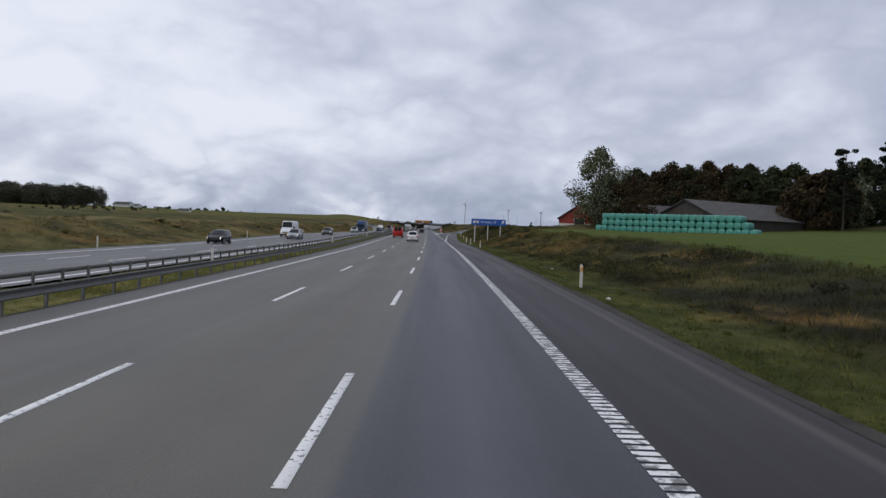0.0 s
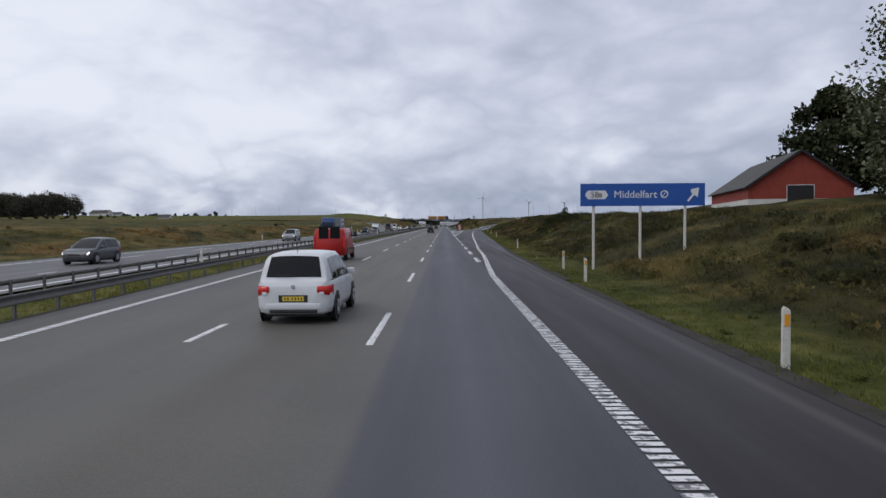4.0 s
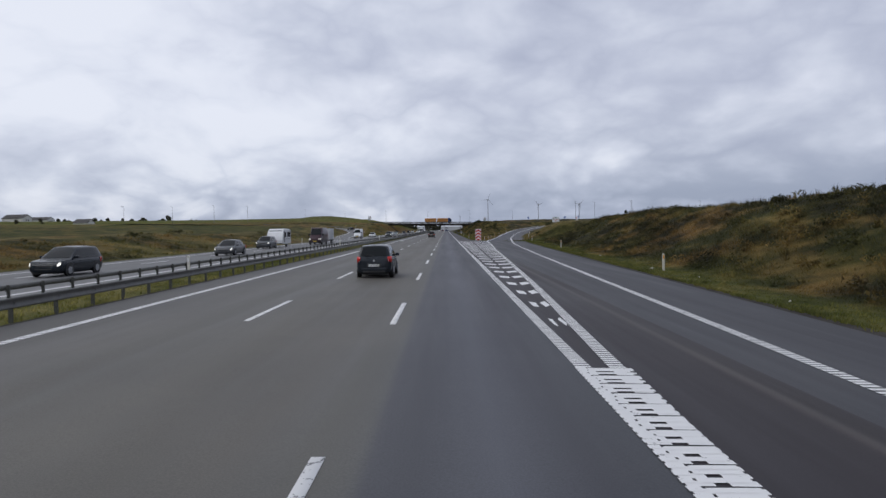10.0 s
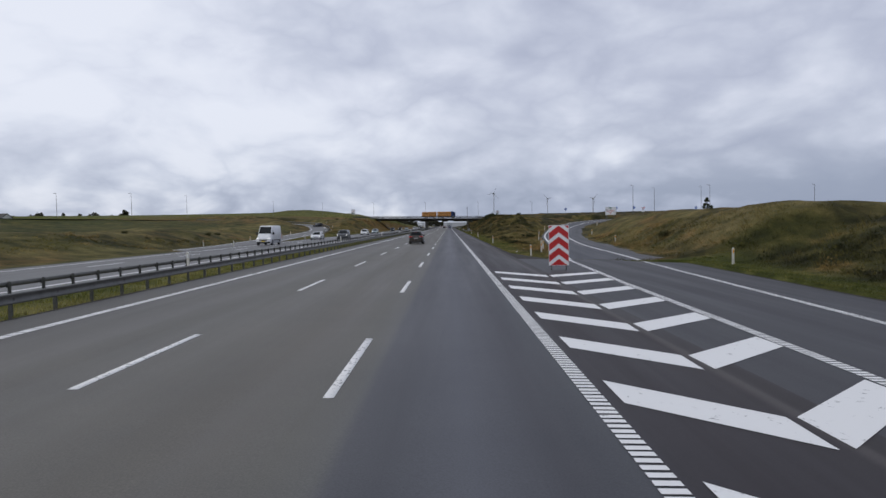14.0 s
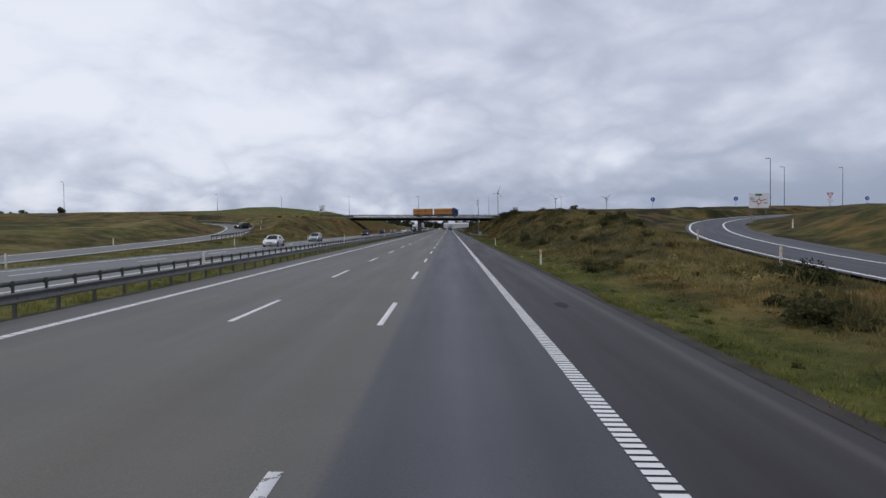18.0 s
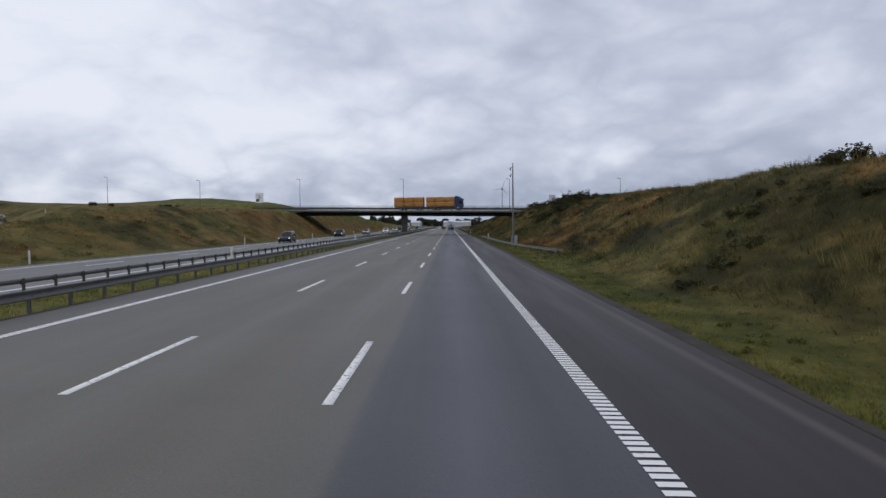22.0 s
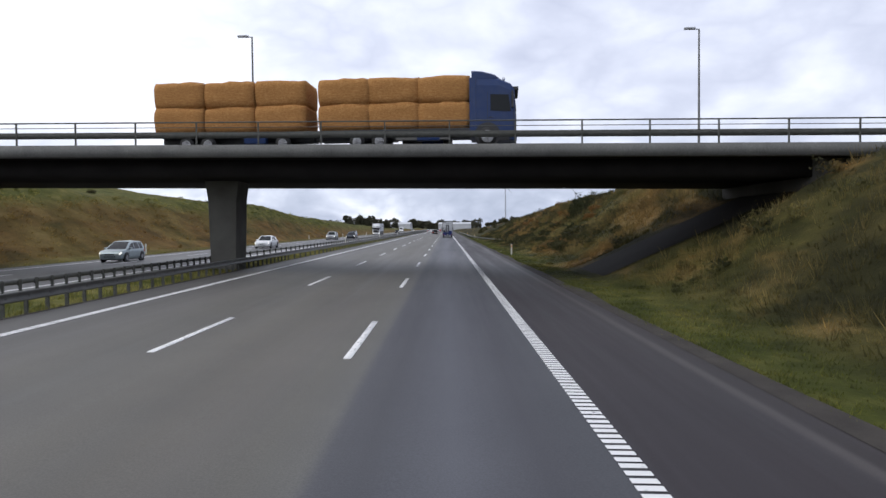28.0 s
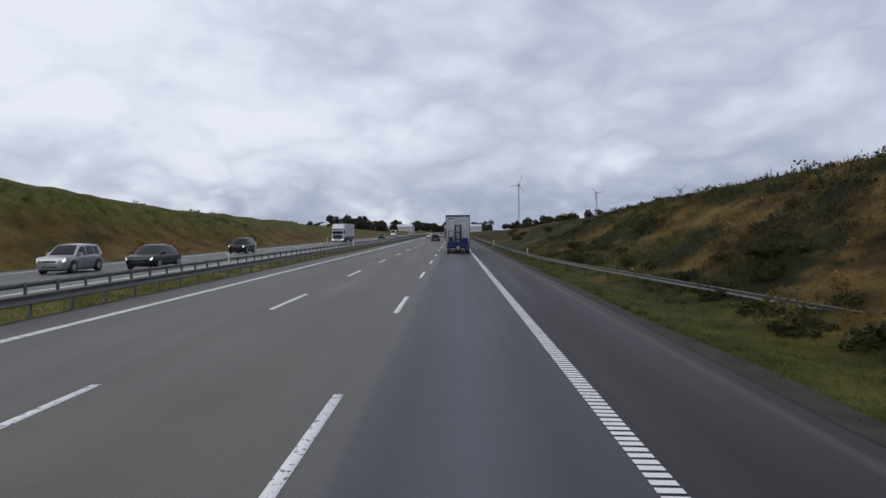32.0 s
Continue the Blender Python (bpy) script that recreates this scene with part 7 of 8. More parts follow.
# ---- trees and shrubs ----
def leaf_cloud(centres, radii, per, size, seed, flat=0.0):
    """Small leaf quads scattered in clumps; returns vertices and faces."""
    rng = np.random.RandomState(seed)
    c = np.repeat(np.asarray(centres, float), per, 0)
    r = np.repeat(np.asarray(radii, float), per)[:, None]
    n = len(c)
    dirs = rng.normal(size=(n, 3)); dirs /= np.linalg.norm(dirs, axis=1)[:, None]
    p = c + dirs * r * rng.uniform(0.25, 1.0, (n, 1)) ** 0.6 * np.array([1, 1, 1 - flat])
    a = rng.normal(size=(n, 3)); a /= np.linalg.norm(a, axis=1)[:, None]
    b = np.cross(a, rng.normal(size=(n, 3))); b /= np.linalg.norm(b, axis=1)[:, None]
    sz = size * rng.uniform(0.6, 1.4, (n, 1))
    v = np.stack([p - a * sz * 0.5, p + b * sz * 0.32, p + a * sz * 0.6, p - b * sz * 0.32], 1).reshape(-1, 3)
    return v, np.arange(4 * n).reshape(-1, 4)


def tree(m, label, h, rad, mat, seed, trunk=0.25, first=0.28, leaves=90, clumps=46, leaf=0.34, sparse=0.0, category="tree", group="trees round the farm"):
    rng = np.random.RandomState(seed)
    root = thing("tree", m, label, category, group)
    cs, rs = [], []
    for i in range(clumps):
        u = rng.uniform(0, 1)
        z = h * (first + (0.97 - first) * u)
        prof = math.sin(math.pi * min(1, (u * 0.86 + 0.16))) ** 0.7
        a = rng.uniform(0, 2 * math.pi)
        q = rad * prof * (0.35 + 0.65 * rng.uniform() ** 0.5) * rng.uniform(0.8, 1.12)
        cs.append((q * math.cos(a), q * math.sin(a), z))
        rs.append(rad * rng.uniform(0.24, 0.40) * (1 - 0.35 * u))
    bm = bmesh.new()
    pts = [Vector((0, 0, -0.4))]
    for k in range(1, 7):
        pts.append(Vector((rng.uniform(-.25, .25) * k / 6, rng.uniform(-.25, .25) * k / 6, h * 0.9 * k / 6)))
    for k in range(6):
        add_tube(bm, pts[k], pts[k + 1], trunk * (1 - 0.15 * k) + 0.02, trunk * (1 - 0.15 * (k + 1)) + 0.02, 9, False)
    part("trunk", bm, M["bark"], root)
    bm = bmesh.new()
    for i in range(0, clumps, 2):
        c = Vector(cs[i])
        z0 = max(h * 0.15, c.z - rad * 0.7)
        k = min(5, int(z0 / (h * 0.9) * 6))
        st = pts[k].lerp(pts[k + 1], 0.5); st.z = z0
        midp = st.lerp(c, 0.55) + Vector((0, 0, 0.15 * rad))
        add_tube(bm, st, midp, trunk * 0.30, trunk * 0.18, 5, False)
        add_tube(bm, midp, c, trunk * 0.18, trunk * 0.06, 5, False)
    part("limbs", bm, M["bark"], root)
    v, f = leaf_cloud(cs, rs, leaves, leaf, seed + 1)
    put("crown", mesh_np("crown", v, f, mat), root)
    return root


tree(spot(139, 35.6, 3.6), "tall silvery poplar with an airy crown beside the barn", 16.4, 6.6, M["leaf_silver"], 5, 0.32, 0.10, 150, 100, 0.34)
tree(spot(136, 41.0, 3.7), "dark bushy tree beside the barn", 11.0, 5.6, M["leaf_brown"], 9, 0.2, 0.02, 170, 80, 0.32)
tree(spot(146, 40.0, 3.7), "dark green bushy tree against the barn", 9.0, 4.6, M["leaf"], 10, 0.2, 0.02, 150, 60, 0.32)
rng = random.Random(11)
for i, (s, d, h, r, mt, what) in enumerate(((168, 52, 13.5, 4.6, "leaf", "dark green broadleaf tree behind the barn"), (163, 59, 14.5, 5.0, "leaf_brown", "brownish broadleaf tree behind the farm roof"), (158, 66, 14.5, 5.0, "leaf_brown", "tree with turning autumn leaves behind the farm"),
                                            (150, 72, 13.5, 4.8, "leaf", "dark green broadleaf tree behind the farm"), (144, 79, 13, 4.6, "leaf", "broadleaf tree behind the farm"), (136, 85, 12, 4.3, "leaf_silver", "pale thin tree behind the farm"),
                                            (128, 74, 11, 4.2, "leaf_brown", "reddish tree at the end of the bale wall"), (172, 46, 12.5, 4.2, "leaf", "green tree behind the red barn"), (140, 92, 14, 5, "leaf", "dark broadleaf tree behind the farm"),
                                            (166, 56, 12.5, 4.4, "leaf_brown", "brownish broadleaf tree behind the farm roof"), (160, 62, 13.5, 4.6, "leaf", "dark green broadleaf tree behind the farm"), (154, 69, 13.5, 4.6, "leaf_brown", "tree with turning autumn leaves behind the farm"), (147, 76, 12.5, 4.4, "leaf", "dark green broadleaf tree behind the farm"), (133, 80, 11.5, 4.2, "leaf_brown", "reddish tree at the end of the bale wall"))):
    tree(spot(s, d, float(land(s, d)) - 0.2), what, h, r * 1.3, M[mt], 20 + i, 0.24, 0.06, 150, 80, 0.52)


def pine(m, h, seed, label="tall dark pine with a bare trunk"):
    rng = np.random.RandomState(seed)
    root = thing("pine_tree", m, label, "pine tree", "trees round the farm")
    part("trunk", tube((0, 0, -0.4), (rng.uniform(-.5, .5), rng.uniform(-.5, .5), h * 0.97), 0.22, 0.05, 9), M["bark"], root)
    cs, rs = [], []
    bm = bmesh.new()
    for i in range(70):
        u = rng.uniform(0, 1) ** 0.9
        z = h * (0.26 + 0.72 * u)
        a = rng.uniform(0, 6.28)
        q = (3.7 - 2.3 * u) * rng.uniform(0.35, 1.0)
        c = (q * math.cos(a), q * math.sin(a), z)
        cs.append(c); rs.append(rng.uniform(0.7, 1.25) * (1.1 - 0.4 * u))
        add_tube(bm, (0, 0, z - 0.5), c, 0.06, 0.02, 5, False)
    part("limbs", bm, M["bark"], root)
    v, f = leaf_cloud(cs, rs, 110, 0.30, seed, 0.45)
    put("crown", mesh_np("crown", v, f, M["needle"]), root)
    return root


for i, (s, d, h) in enumerate(((122, 77, 15.5), (117, 82, 16.5), (109, 80, 15.5), (104, 86, 16.5), (98, 79, 16), (94, 87, 17), (87, 80, 16), (82, 88, 17), (76, 82, 15.5), (70, 89, 16.5), (60, 84, 16), (112, 90, 16), (90, 94, 17))):
    pine(spot(s, d, float(land(s, d)) - 0.3), h, 60 + i)

shrub_rng = np.random.RandomState(4)
SHRUBS = []
for k in range(5):
    cs = [(shrub_rng.uniform(-.6, .6), shrub_rng.uniform(-.6, .6), shrub_rng.uniform(0.25, 1.0)) for _ in range(14)]
    v, f = leaf_cloud(cs, [shrub_rng.uniform(.25, .5) for _ in cs], 46, 0.17, 80 + k)
    v[:, 2] = np.maximum(v[:, 2], -0.1)
    SHRUBS.append((v, f))
SHRUB_ME = [mesh_np("shrub", v, f, M["shrub"]) for v, f in SHRUBS]
RUST_ME = [mesh_np("shrub", v, f, M["shrub_rust"]) for v, f in SHRUBS]


def shrub(s, d, size, k, rust=False, tall=1.0):
    ob = new("shrub", (RUST_ME if rust else SHRUB_ME)[k % 5])
    ob.matrix_basis = spot(s, d, float(land(s, d)) - 0.08, 50 * k) @ Matrix.Diagonal((size, size, size * tall, 1))
    tagged(ob, "rusty orange low shrub on the grass bank" if rust else "dark green low shrub on the grass bank", "shrub", "shrubs on the banks")


sr = random.Random(8)
for s0, s1, d0, d1, n, lo, hi, rust in ((168, 215, 13, 24, 6, 0.4, 0.7, False), (215, 262, 16, 27, 8, 0.5, 0.9, False), (262, 380, 20, 34, 16, 0.5, 0.9, False), (395, 520, 9, 24, 22, 0.4, 0.9, False), (500, 575, 11, 24, 20, 0.5, 1.0, False),
                                        (618, 690, 15, 24, 16, 0.5, 0.9, False), (650, 700, 14, 24, 16, 0.5, 0.9, False), (728, 790, 11, 15, 30, 0.5, 1.0, False), (738, 800, 14, 23, 30, 0.4, 0.9, True), (775, 840, 10, 13, 14, 0.4, 0.8, False),
                                        (20, 160, 12, 18, 12, 0.35, 0.7, False), (840, 960, 12, 26, 20, 0.7, 1.6, False), (730, 900, -46, -40, 14, 0.4, 0.8, False), (560, 700, -46, -36, 10, 0.4, 0.8, False), (250, 500, -45, -34, 8, 0.5, 0.9, False), (0, 200, -45, -32, 8, 0.5, 0.9, False)):
    for i in range(n):
        s, d = sr.uniform(s0, s1), sr.uniform(d0, d1)
        r, _ = near_line(np.array([s]), np.array([d]), RAMP_R)
        r2, _ = near_line(np.array([s]), np.array([d]), RAMP_L)
        if r[0] < 7 or r2[0] < 6 or abs(s - float(bridge_s(d)) - 6.2) < 10:
            continue
        shrub(s, d, sr.uniform(lo, hi), i, rust, sr.uniform(0.5, 0.95))

# large bushes on the slopes and crests: many small leaves on bare twigs
def bush_mesh(seed):
    rng = np.random.RandomState(seed)
    cs, rs = [], []
    for _ in range(44):
        a, q = rng.uniform(0, 6.28), rng.uniform(0, 1) ** 0.6
        top = 1.05 - 0.65 * q + rng.uniform(-0.12, 0.14)
        cs.append((q * math.cos(a), q * math.sin(a), rng.uniform(0.05, 1.0) * top))
        rs.append(rng.uniform(0.13, 0.27))
    v, f = leaf_cloud(cs, rs, 46, 0.105, seed + 1)
    v[:, 2] = np.maximum(v[:, 2], -0.12)
    return mesh_np("bush", v, f, M["bush"])


BUSH_ME = [bush_mesh(300 + 7 * k) for k in range(4)]


def bush(s, d, size, k, tall=0.9):
    ob = new("bush", BUSH_ME[k % 4])
    ob.matrix_basis = spot(s, d, float(land(s, d)) - 0.1, 67 * k) @ Matrix.Diagonal((size, size, size * tall, 1))
    tagged(ob, "large dark green bush on the grass bank", "bush", "bushes on the banks")


for i, (s, d, size) in enumerate(((204, 20.8, 2.3), (201.5, 19.0, 2.0), (199, 16.8, 1.2), (207, 21.2, 1.9), (213, 20.5, 1.0), (196, 18.2, 1.2), (220, 20.6, 1.1), (194, 20.5, 1.3), (200, 23.5, 1.0), (228, 20, 0.7), (236, 21, 0.8),
                                  (622, 19.6, 1.3), (625, 20.2, 1.5), (628, 19.8, 1.6), (630, 17.6, 1.5), (632, 15.2, 1.3), (634, 16.6, 1.6), (637, 18.6, 1.7), (640, 20.2, 1.7), (644, 20.8, 1.6), (648, 20.6, 1.5), (653, 20.4, 1.4), (659, 20.0, 1.4), (665, 19.6, 1.2), (672, 19.0, 1.0),
                                  (703.0, 22.4, 2.0), (701, 23.6, 1.5), (699.5, 24.6, 0.8), (757, 17.2, 1.5), (754.5, 16.2, 1.2), (761, 18.2, 1.5), (765, 20.0, 1.1), (778, 21.6, 0.9), (786, 21.4, 0.7), (769, 20.5, 0.8),
                                  (752, 12.6, 1.0), (744, 12.2, 0.9), (761, 12.8, 1.0), (770, 12.4, 0.8), (737, 12.0, 0.9), (748, 14.5, 1.1),
                                  (433, 10.8, 1.05), (431.5, 12.0, 0.8), (436, 12.4, 0.65), (428, 13.0, 0.7), (441, 13.4, 0.6), (792, 10.1, 0.85), (789.5, 10.7, 0.95), (786, 11.2, 0.8), (795, 10.5, 0.75), (799, 10.8, 0.7), (466, 17.0, 0.9), (461, 15.6, 1.15), (481, 18.9, 0.4), (483, 17.4, 0.5), (484, 15.8, 0.5))):
    bush(s, d, size, i, 0.95 if size > 1.1 else 0.62)

for i in range(30):
    bush(sr.uniform(733, 805), sr.uniform(11.0, 14.8), sr.uniform(0.6, 1.05), i, 0.6)

# ---- grasses: tufts past counting ----
def tufts(name, s, d, h0, h1, blades_n, width, tone, seed, label, lean=0.45, wide=0.16):
    """Blades in tufts; tone: how much paler than the turf round them."""
    rng = np.random.RandomState(seed)
    r, _ = near_line(s, d, RAMP_R)
    r2, _ = near_line(s, d, RAMP_L)
    ok = (r > 5.6) | (s < 386)
    ok |= (r > 3.0) & (d < np.interp(s, RAMP_R[:, 0], RAMP_R[:, 1]))
    ok &= r2 > 4.2
    ok &= ~((np.abs(s - bridge_s(d) - 6.2) < 5.2) & ((d > 9.2) | (d < -29)))
    ok &= ~((s < 122) & (d > 19.5))
    s, d = s[ok], d[ok]
    n = len(s)
    g = land(s, d)
    x, y = plan(s, d)
    k = blades_n
    X, Y, Z = (np.repeat(q, k) for q in (x, y, g))
    hh = rng.uniform(h0, h1, n) * (0.75 + 0.35 * fbm(s, d, 4.0, 77))
    H = np.repeat(np.clip(hh, h0 * 0.5, h1), k) * rng.uniform(0.6, 1.1, n * k)
    a = rng.uniform(0, 6.28, n * k)
    out = rng.uniform(0, wide, n * k) * np.repeat(hh / h1 + 0.4, k)
    bx, by = X + np.cos(a) * out, Y + np.sin(a) * out
    t = rng.uniform(0, 6.28, n * k)
    wx, wy = np.cos(t) * width * 0.5, np.sin(t) * width * 0.5
    ln = H * lean * rng.uniform(0.3, 1.2, n * k)
    v = np.stack([np.stack([bx - wx, by - wy, Z - 0.04], 1), np.stack([bx + wx, by + wy, Z - 0.04], 1), np.stack([bx + np.cos(a) * ln, by + np.sin(a) * ln, Z + H], 1)], 1).reshape(-1, 3)
    me = mesh_np(name, v, np.arange(len(v)).reshape(-1, 3), M["grass"])
    c = cover(s, d)
    c[:, 3] = np.clip(c[:, 3] + tone, 0, 1)
    paint_cover(me, np.repeat(c, 3 * k, 0))
    return put(name, me, None, label, "grass", kind="stuff")


gr = np.random.RandomState(12)


def scatter(n, s0, s1, q0, q1, power=1.0, right=True, patchy=None, seed=0, scale=4.0):
    """Places along a bank, q metres out from the asphalt; patchy: thin out where the noise is lower."""
    s = gr.uniform(s0, s1, n)
    q = q0 + (q1 - q0) * gr.uniform(0, 1, n) ** power
    if patchy is not None:
        keep = fbm(s, q, scale, seed) > patchy
        s, q = s[keep], q[keep]
    return s, (edge_right(s) + q if right else EDGE_L - q)


tufts("verge_grass", *scatter(68000, 2, 850, 0.12, 4.8, 1.3), 0.04, 0.13, 5, 0.05, 0.02, 1, "short green grass on the verge", 1.0)
tufts("verge_grass", *scatter(9000, 2, 850, 0.9, 6.5, 1.0, True, 0.1, 88), 0.10, 0.24, 6, 0.045, 0.14, 2, "yellowed grass on the verge", 1.0)
tufts("bank_grass", *scatter(46000, 2, 860, 3.2, 21, 1.0), 0.14, 0.36, 6, 0.06, 0.0, 3, "tall olive grass on the bank", 0.9, 0.25)
tufts("bank_grass", *scatter(34000, 2, 860, 4.2, 21, 1.0, True, 0.05, 55), 0.30, 0.62, 9, 0.04, 0.10, 4, "tall dry brown grass on the bank", 0.7, 0.28)
tufts("dry_tall_grass", *scatter(14000, 395, 850, 4.2, 18, 1.0, True, 0.15, 93, 2.8), 0.40, 0.85, 9, 0.035, 0.22, 14, "tall pale dry grass on the steep bank", 0.6, 0.22)
tufts("dry_tall_grass", *scatter(5200, 724, 790, 4.6, 13, 1.0, True, -0.1, 96, 2.4), 0.45, 1.0, 10, 0.03, 0.30, 18, "tall pale seeding grass on the steep bank", 0.5, 0.25)
tufts("dry_tall_grass", *scatter(7000, 5, 380, 4.0, 16, 1.0, True, 0.2, 94, 3.0), 0.30, 0.62, 9, 0.035, 0.14, 15, "tall dry grass on the bank below the field", 0.6, 0.22)
tufts("bank_grass", *scatter(12000, 2, 900, 0.5, 12, 0.9, False), 0.10, 0.26, 6, 0.10, 0.0, 5, "rough grass on the far bank", 1.2)
tufts("bank_grass", *scatter(6000, 150, 900, 3.0, 12, 1.0, False), 0.14, 0.34, 6, 0.08, 0.08, 6, "dry brown grass on the far bank", 1.2)
s, d = gr.uniform(0, 900, 34000), gr.uniform(-13.05, -9.0, 34000)
tufts("median_grass", s, d, 0.05, 0.20, 6, 0.06, -0.04, 7, "pale green grass in the median between the guard rails", 0.8)
s, d = gr.uniform(0, 900, 7000), gr.uniform(-12.8, -9.3, 7000)
tufts("median_grass", s, d, 0.10, 0.30, 6, 0.045, 0.02, 8, "yellow dry grass in the median")


def scrub(name, n, s0, s1, q0, q1, seed, label, lo=0.22, hi=0.5, right=True, leaf=0.15):
    """Hummocks of weeds and brambles past counting, darker or paler than the grass round them."""
    rng = np.random.RandomState(seed)
    s, d = scatter(n, s0, s1, q0, q1, 1.0, right, -0.05, seed, 7.0)
    r, _ = near_line(s, d, RAMP_R)
    r2, _ = near_line(s, d, RAMP_L)
    ok = ((r > 6.2) | (s < 386)) & (r2 > 6) & ~((np.abs(s - bridge_s(d) - 6.2) < 6.5)) & ~((s < 122) & (d > 19))
    s, d = s[ok], d[ok]
    g = land(s, d)
    x, y = plan(s, d)
    tone, cs, rs, cv = rng.uniform(-0.30, 0.16, len(s)), [], [], []
    c0 = cover(s, d)
    for i in range(len(s)):
        size = rng.uniform(lo, hi)
        for k in range(4):
            cs.append((x[i] + rng.normal() * size * 0.8, y[i] + rng.normal() * size * 1.3, g[i] + size * rng.uniform(0.0, 0.55)))
            rs.append(size * rng.uniform(0.6, 1.1))
            cv.append((*c0[i, :3], min(1, max(0, c0[i, 3] + tone[i]))))
    v, f = leaf_cloud(cs, rs, 26, leaf, seed, 0.25)
    me = mesh_np(name, v, f, M["grass"])
    paint_cover(me, np.repeat(np.array(cv), 26 * 4, 0))
    return put(name, me, None, label, "scrub", kind="stuff")


scrub("bank_scrub", 900, 2, 165, 3.4, 14, 201, "brown and olive weeds and brambles on the bank")
scrub("bank_scrub", 1000, 165, 385, 3.6, 17, 202, "dark olive weeds and brambles on the bank", 0.25, 0.6)
scrub("bank_scrub", 700, 395, 610, 3.6, 15, 203, "tan and olive weeds on the mound", 0.2, 0.42)
scrub("bank_scrub", 1100, 610, 860, 3.8, 17, 204, "brown and green weeds and brambles on the steep bank", 0.28, 0.65)
scrub("verge_weeds", 1300, 2, 850, 0.5, 4.4, 206, "low dark weeds in the verge grass", 0.06, 0.16, True, 0.07)
scrub("far_bank_scrub", 700, 2, 900, 2.5, 14, 205, "brown weeds on the far bank", 0.25, 0.5, False)
# weeds along the crest of the banks
tufts("tall_weeds", *scatter(1100, 190, 380, 12.5, 19), 0.4, 0.9, 9, 0.05, -0.22, 9, "tall dark weeds on the crest of the bank", 0.3)
tufts("tall_weeds", *scatter(420, 470, 560, 9, 16), 0.25, 0.5, 8, 0.05, -0.05, 11, "tall dark weeds on the crest of the mound", 0.3)
tufts("tall_weeds", *scatter(900, 730, 860, 11, 19), 0.25, 0.6, 9, 0.05, 0.0, 10, "tall dry weeds on the crest of the bank", 0.3)

# ---- litter and stones on the verge ----
lr = random.Random(21)
for i in range(34):
    s = lr.uniform(5, 840)
    d = float(edge_right(s)) + lr.uniform(0.6, 5.0)
    if 384 < s < 398:
        continue
    bm = bmesh.new()
    bmesh.ops.create_icosphere(bm, subdivisions=1, radius=lr.uniform(0.04, 0.09))
    for vv in bm.verts:
        vv.co = Vector((vv.co.x * lr.uniform(0.8, 1.5), vv.co.y * lr.uniform(0.8, 1.3), vv.co.z * lr.uniform(0.4, 0.8)))
    me = bpy.data.meshes.new("litter"); bm.to_mesh(me); bm.free()
    me.materials.append(M["plastic_white"])
    ob = new("litter", me)
    ob.matrix_basis = spot(s, d, float(land(s, d)) + 0.03)
    tagged(ob, "crumpled pale scrap of litter in the verge grass", "litter", "litter in the verge")

# ---- the distance ----
def far_wood(name, label, s0, s1, d0, d1, n, h, seed, size=1.3, mat="wood_far", z=None):
    rng = np.random.RandomState(seed)
    s, d = rng.uniform(s0, s1, n), rng.uniform(d0, d1, n)
    g = land(s, d)
    x, y = plan(s, d)
    cs, rs = [], []
    for i in range(n):
        hh = h * rng.uniform(0.7, 1.15)
        for k in range(5):
            cs.append((x[i] + rng.uniform(-.3, .3) * h, y[i] + rng.uniform(-.3, .3) * h, g[i] + hh * rng.uniform(0.15, 0.85)))
            rs.append(h * rng.uniform(0.20, 0.34))
    v, f = leaf_cloud(cs, rs, 200 if h > 20 else 110, size, seed)
    return put(name, mesh_np(name, v, f, M[mat]), None, label, "wood", kind="stuff")


far_wood("far_wood", "dark broadleaf wood far off on the fields", 715, 830, -492, -380, 130, 21, 1, 1.3)
far_wood("far_wood", "row of trees far off on the fields", 900, 1160, -460, -250, 60, 6.5, 2)
far_wood("far_wood", "dark hedge line on the horizon", 1500, 1750, -700, -120, 60, 10, 3, 2.0)
far_wood("far_wood", "dark trees on the horizon behind the motorway", 1650, 1900, -110, 60, 40, 13, 4, 2.0)
far_wood("far_wood", "row of dark trees behind the bank", 1020, 1200, 32, 60, 22, 5.2, 5, 0.8)
far_wood("far_wood", "tree line on the horizon", 1500, 1800, 80, 500, 44, 11, 6, 2.0)
far_wood("far_wood", "trees beside the motorway far ahead", 1180, 1350, -80, -42, 26, 8, 7, 1.2)
far_wood("far_wood", "low hedge on the fields", 420, 900, -330, -260, 40, 2.6, 8, 0.8)
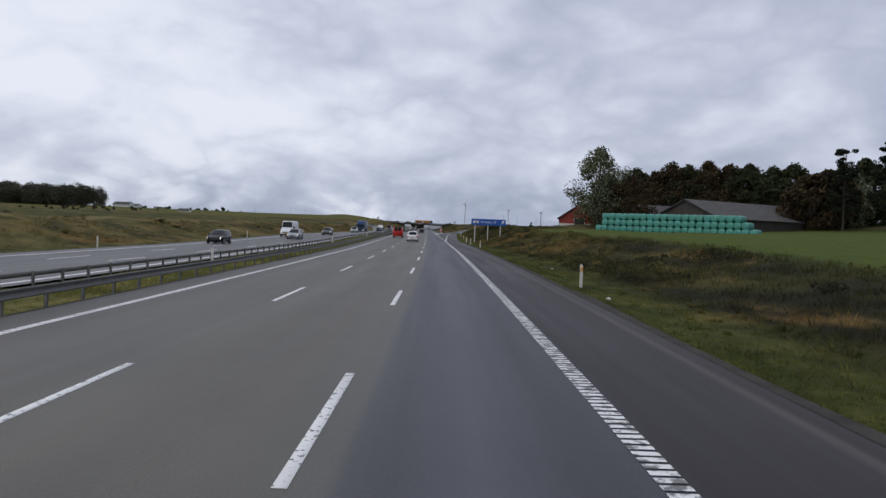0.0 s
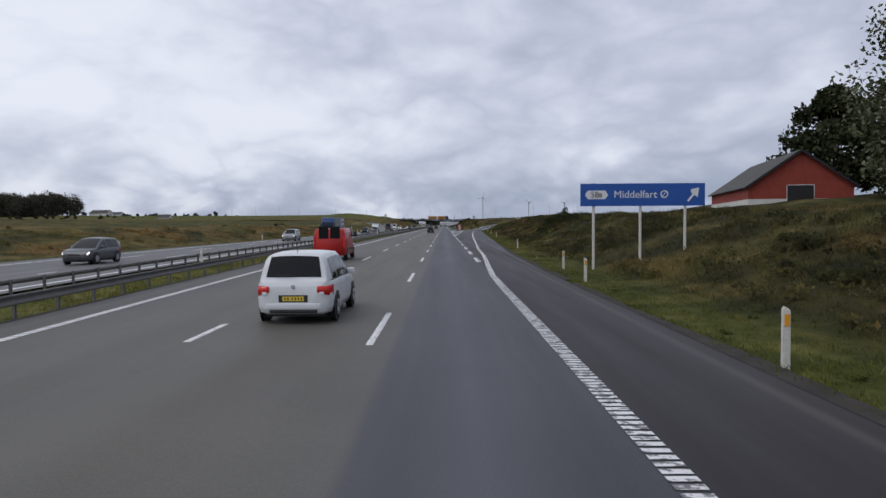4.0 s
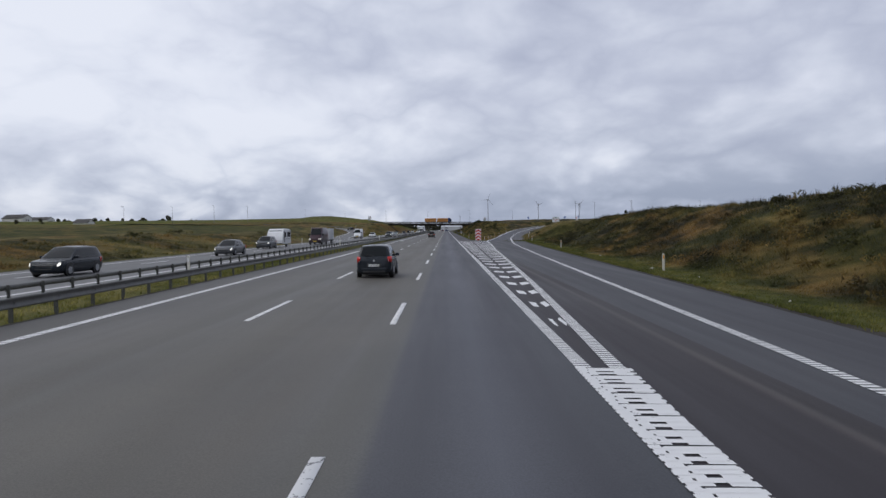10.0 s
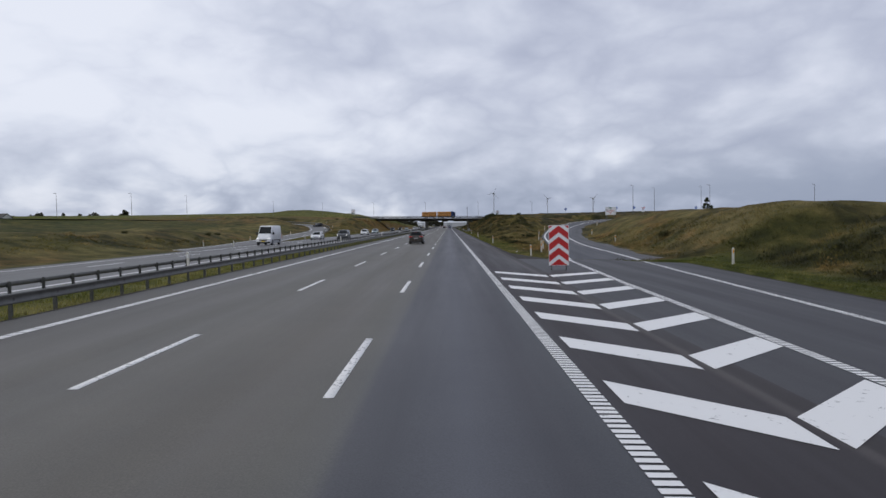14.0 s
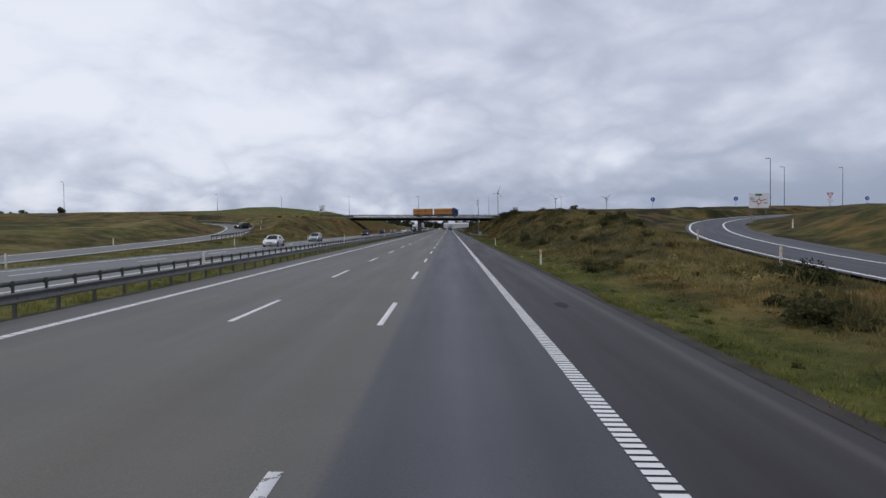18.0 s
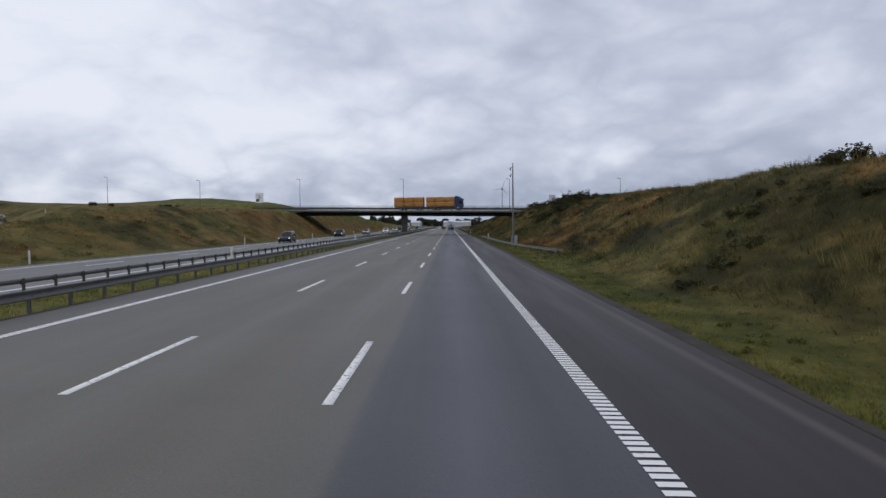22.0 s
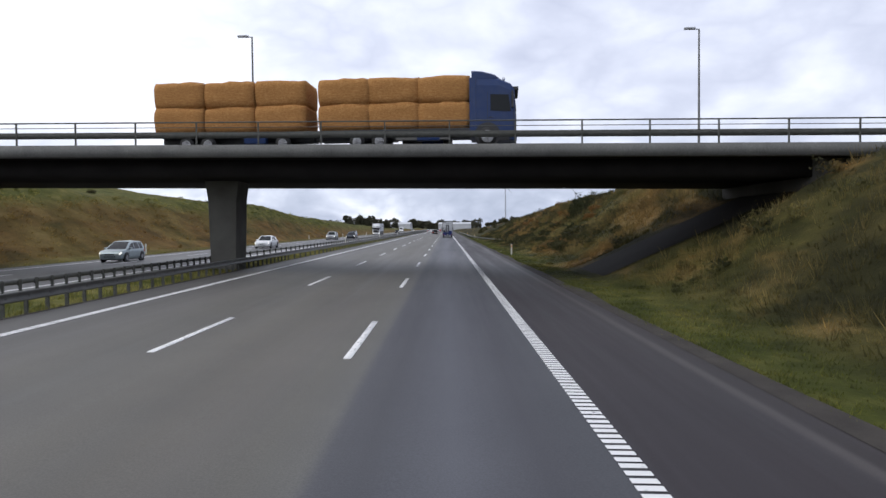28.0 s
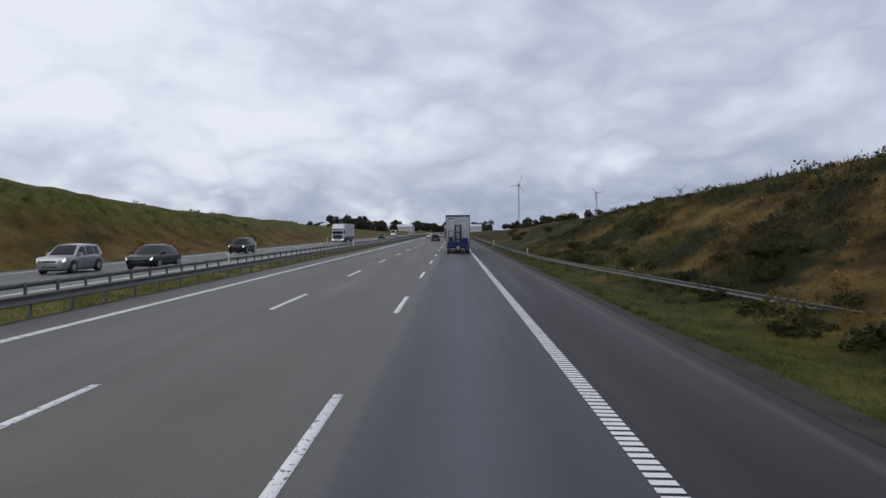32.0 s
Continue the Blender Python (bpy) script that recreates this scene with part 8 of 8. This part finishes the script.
for s, d, h, r in ((1120, -318, 13, 5.5), (1150, -285, 11, 6.5), (560, 84, 6, 1.6)):
    tree(spot(s, d), "lone small tree on the open land", h, r, M["leaf"], int(s), 0.15, 0.12, 90, 34, 0.3, group="lone trees on the land")


def turbine(x, y, hub, rad, turn):
    root = thing("wind_turbine", pose(x, y, 0), "pale three-bladed wind turbine standing still far off", "wind turbine", "wind turbines on the horizon")
    part("tower", tube((0, 0, -5), (0, 0, hub), 1.3, 0.8, 14), M["turbine"], root)
    part("nacelle", boxed(-1.6, 1.6, -3.5, 4, hub - 1.5, hub + 1.6, bevel=0.4), M["turbine"], root)
    for k in range(3):
        a = radians(turn + 120 * k)
        bm = bmesh.new()
        ux, uz = math.sin(a), math.cos(a)
        rings = []
        for t, c, th in ((0.02, 0.6, 0.6), (0.2, 1.2, 0.4), (0.6, 0.8, 0.2), (1.0, 0.25, 0.08)):
            cx, cz = ux * rad * t, hub + uz * rad * t
            rings.append([(cx + uz * c * e, -4 + th * f, cz - ux * c * e) for e, f in ((-0.5, 0), (0, -0.5), (0.5, 0), (0, 0.5))])
        part("blade", loft(rings), M["turbine"], root)


turbine(93, 1753, 65, 15, 20)
turbine(203, 1766, 53, 12, 75)
turbine(251, 1551, 45, 11, 45)


def house(s, d, turn, W, L, label, wall="wall_white", roof="roof_dark", eave=2.8, ridge=5.4):
    gable_house("house", at_xy(s, d, float(land(s, d)), turn), label, W, L, eave, ridge, M[wall], M[roof], None, ((-1.6, -0.6, 0.9, 2.1, "window"), (0.6, 1.6, 0.9, 2.1, "window")), "house")


house(817, -344, 75, 10, 21, "white farmhouse with a dark roof on the fields", eave=3.2, ridge=6.2)
house(729, -247, 80, 8, 11, "pale low house far off on the fields")
house(880, -360, 80, 10, 26, "pale low farm far off on the fields")
house(1135, -303, 80, 10, 26, "red-brown farm far off behind the interchange", "brick_red")
for s, d, W, L in ((1320, -60, 22, 40), (1400, -34, 18, 30), (1480, 30, 20, 36)):
    house(s, d, 85, W, L, "long pale industrial shed far ahead beside the motorway", "wall_grey", "wall_grey", 5, 7)
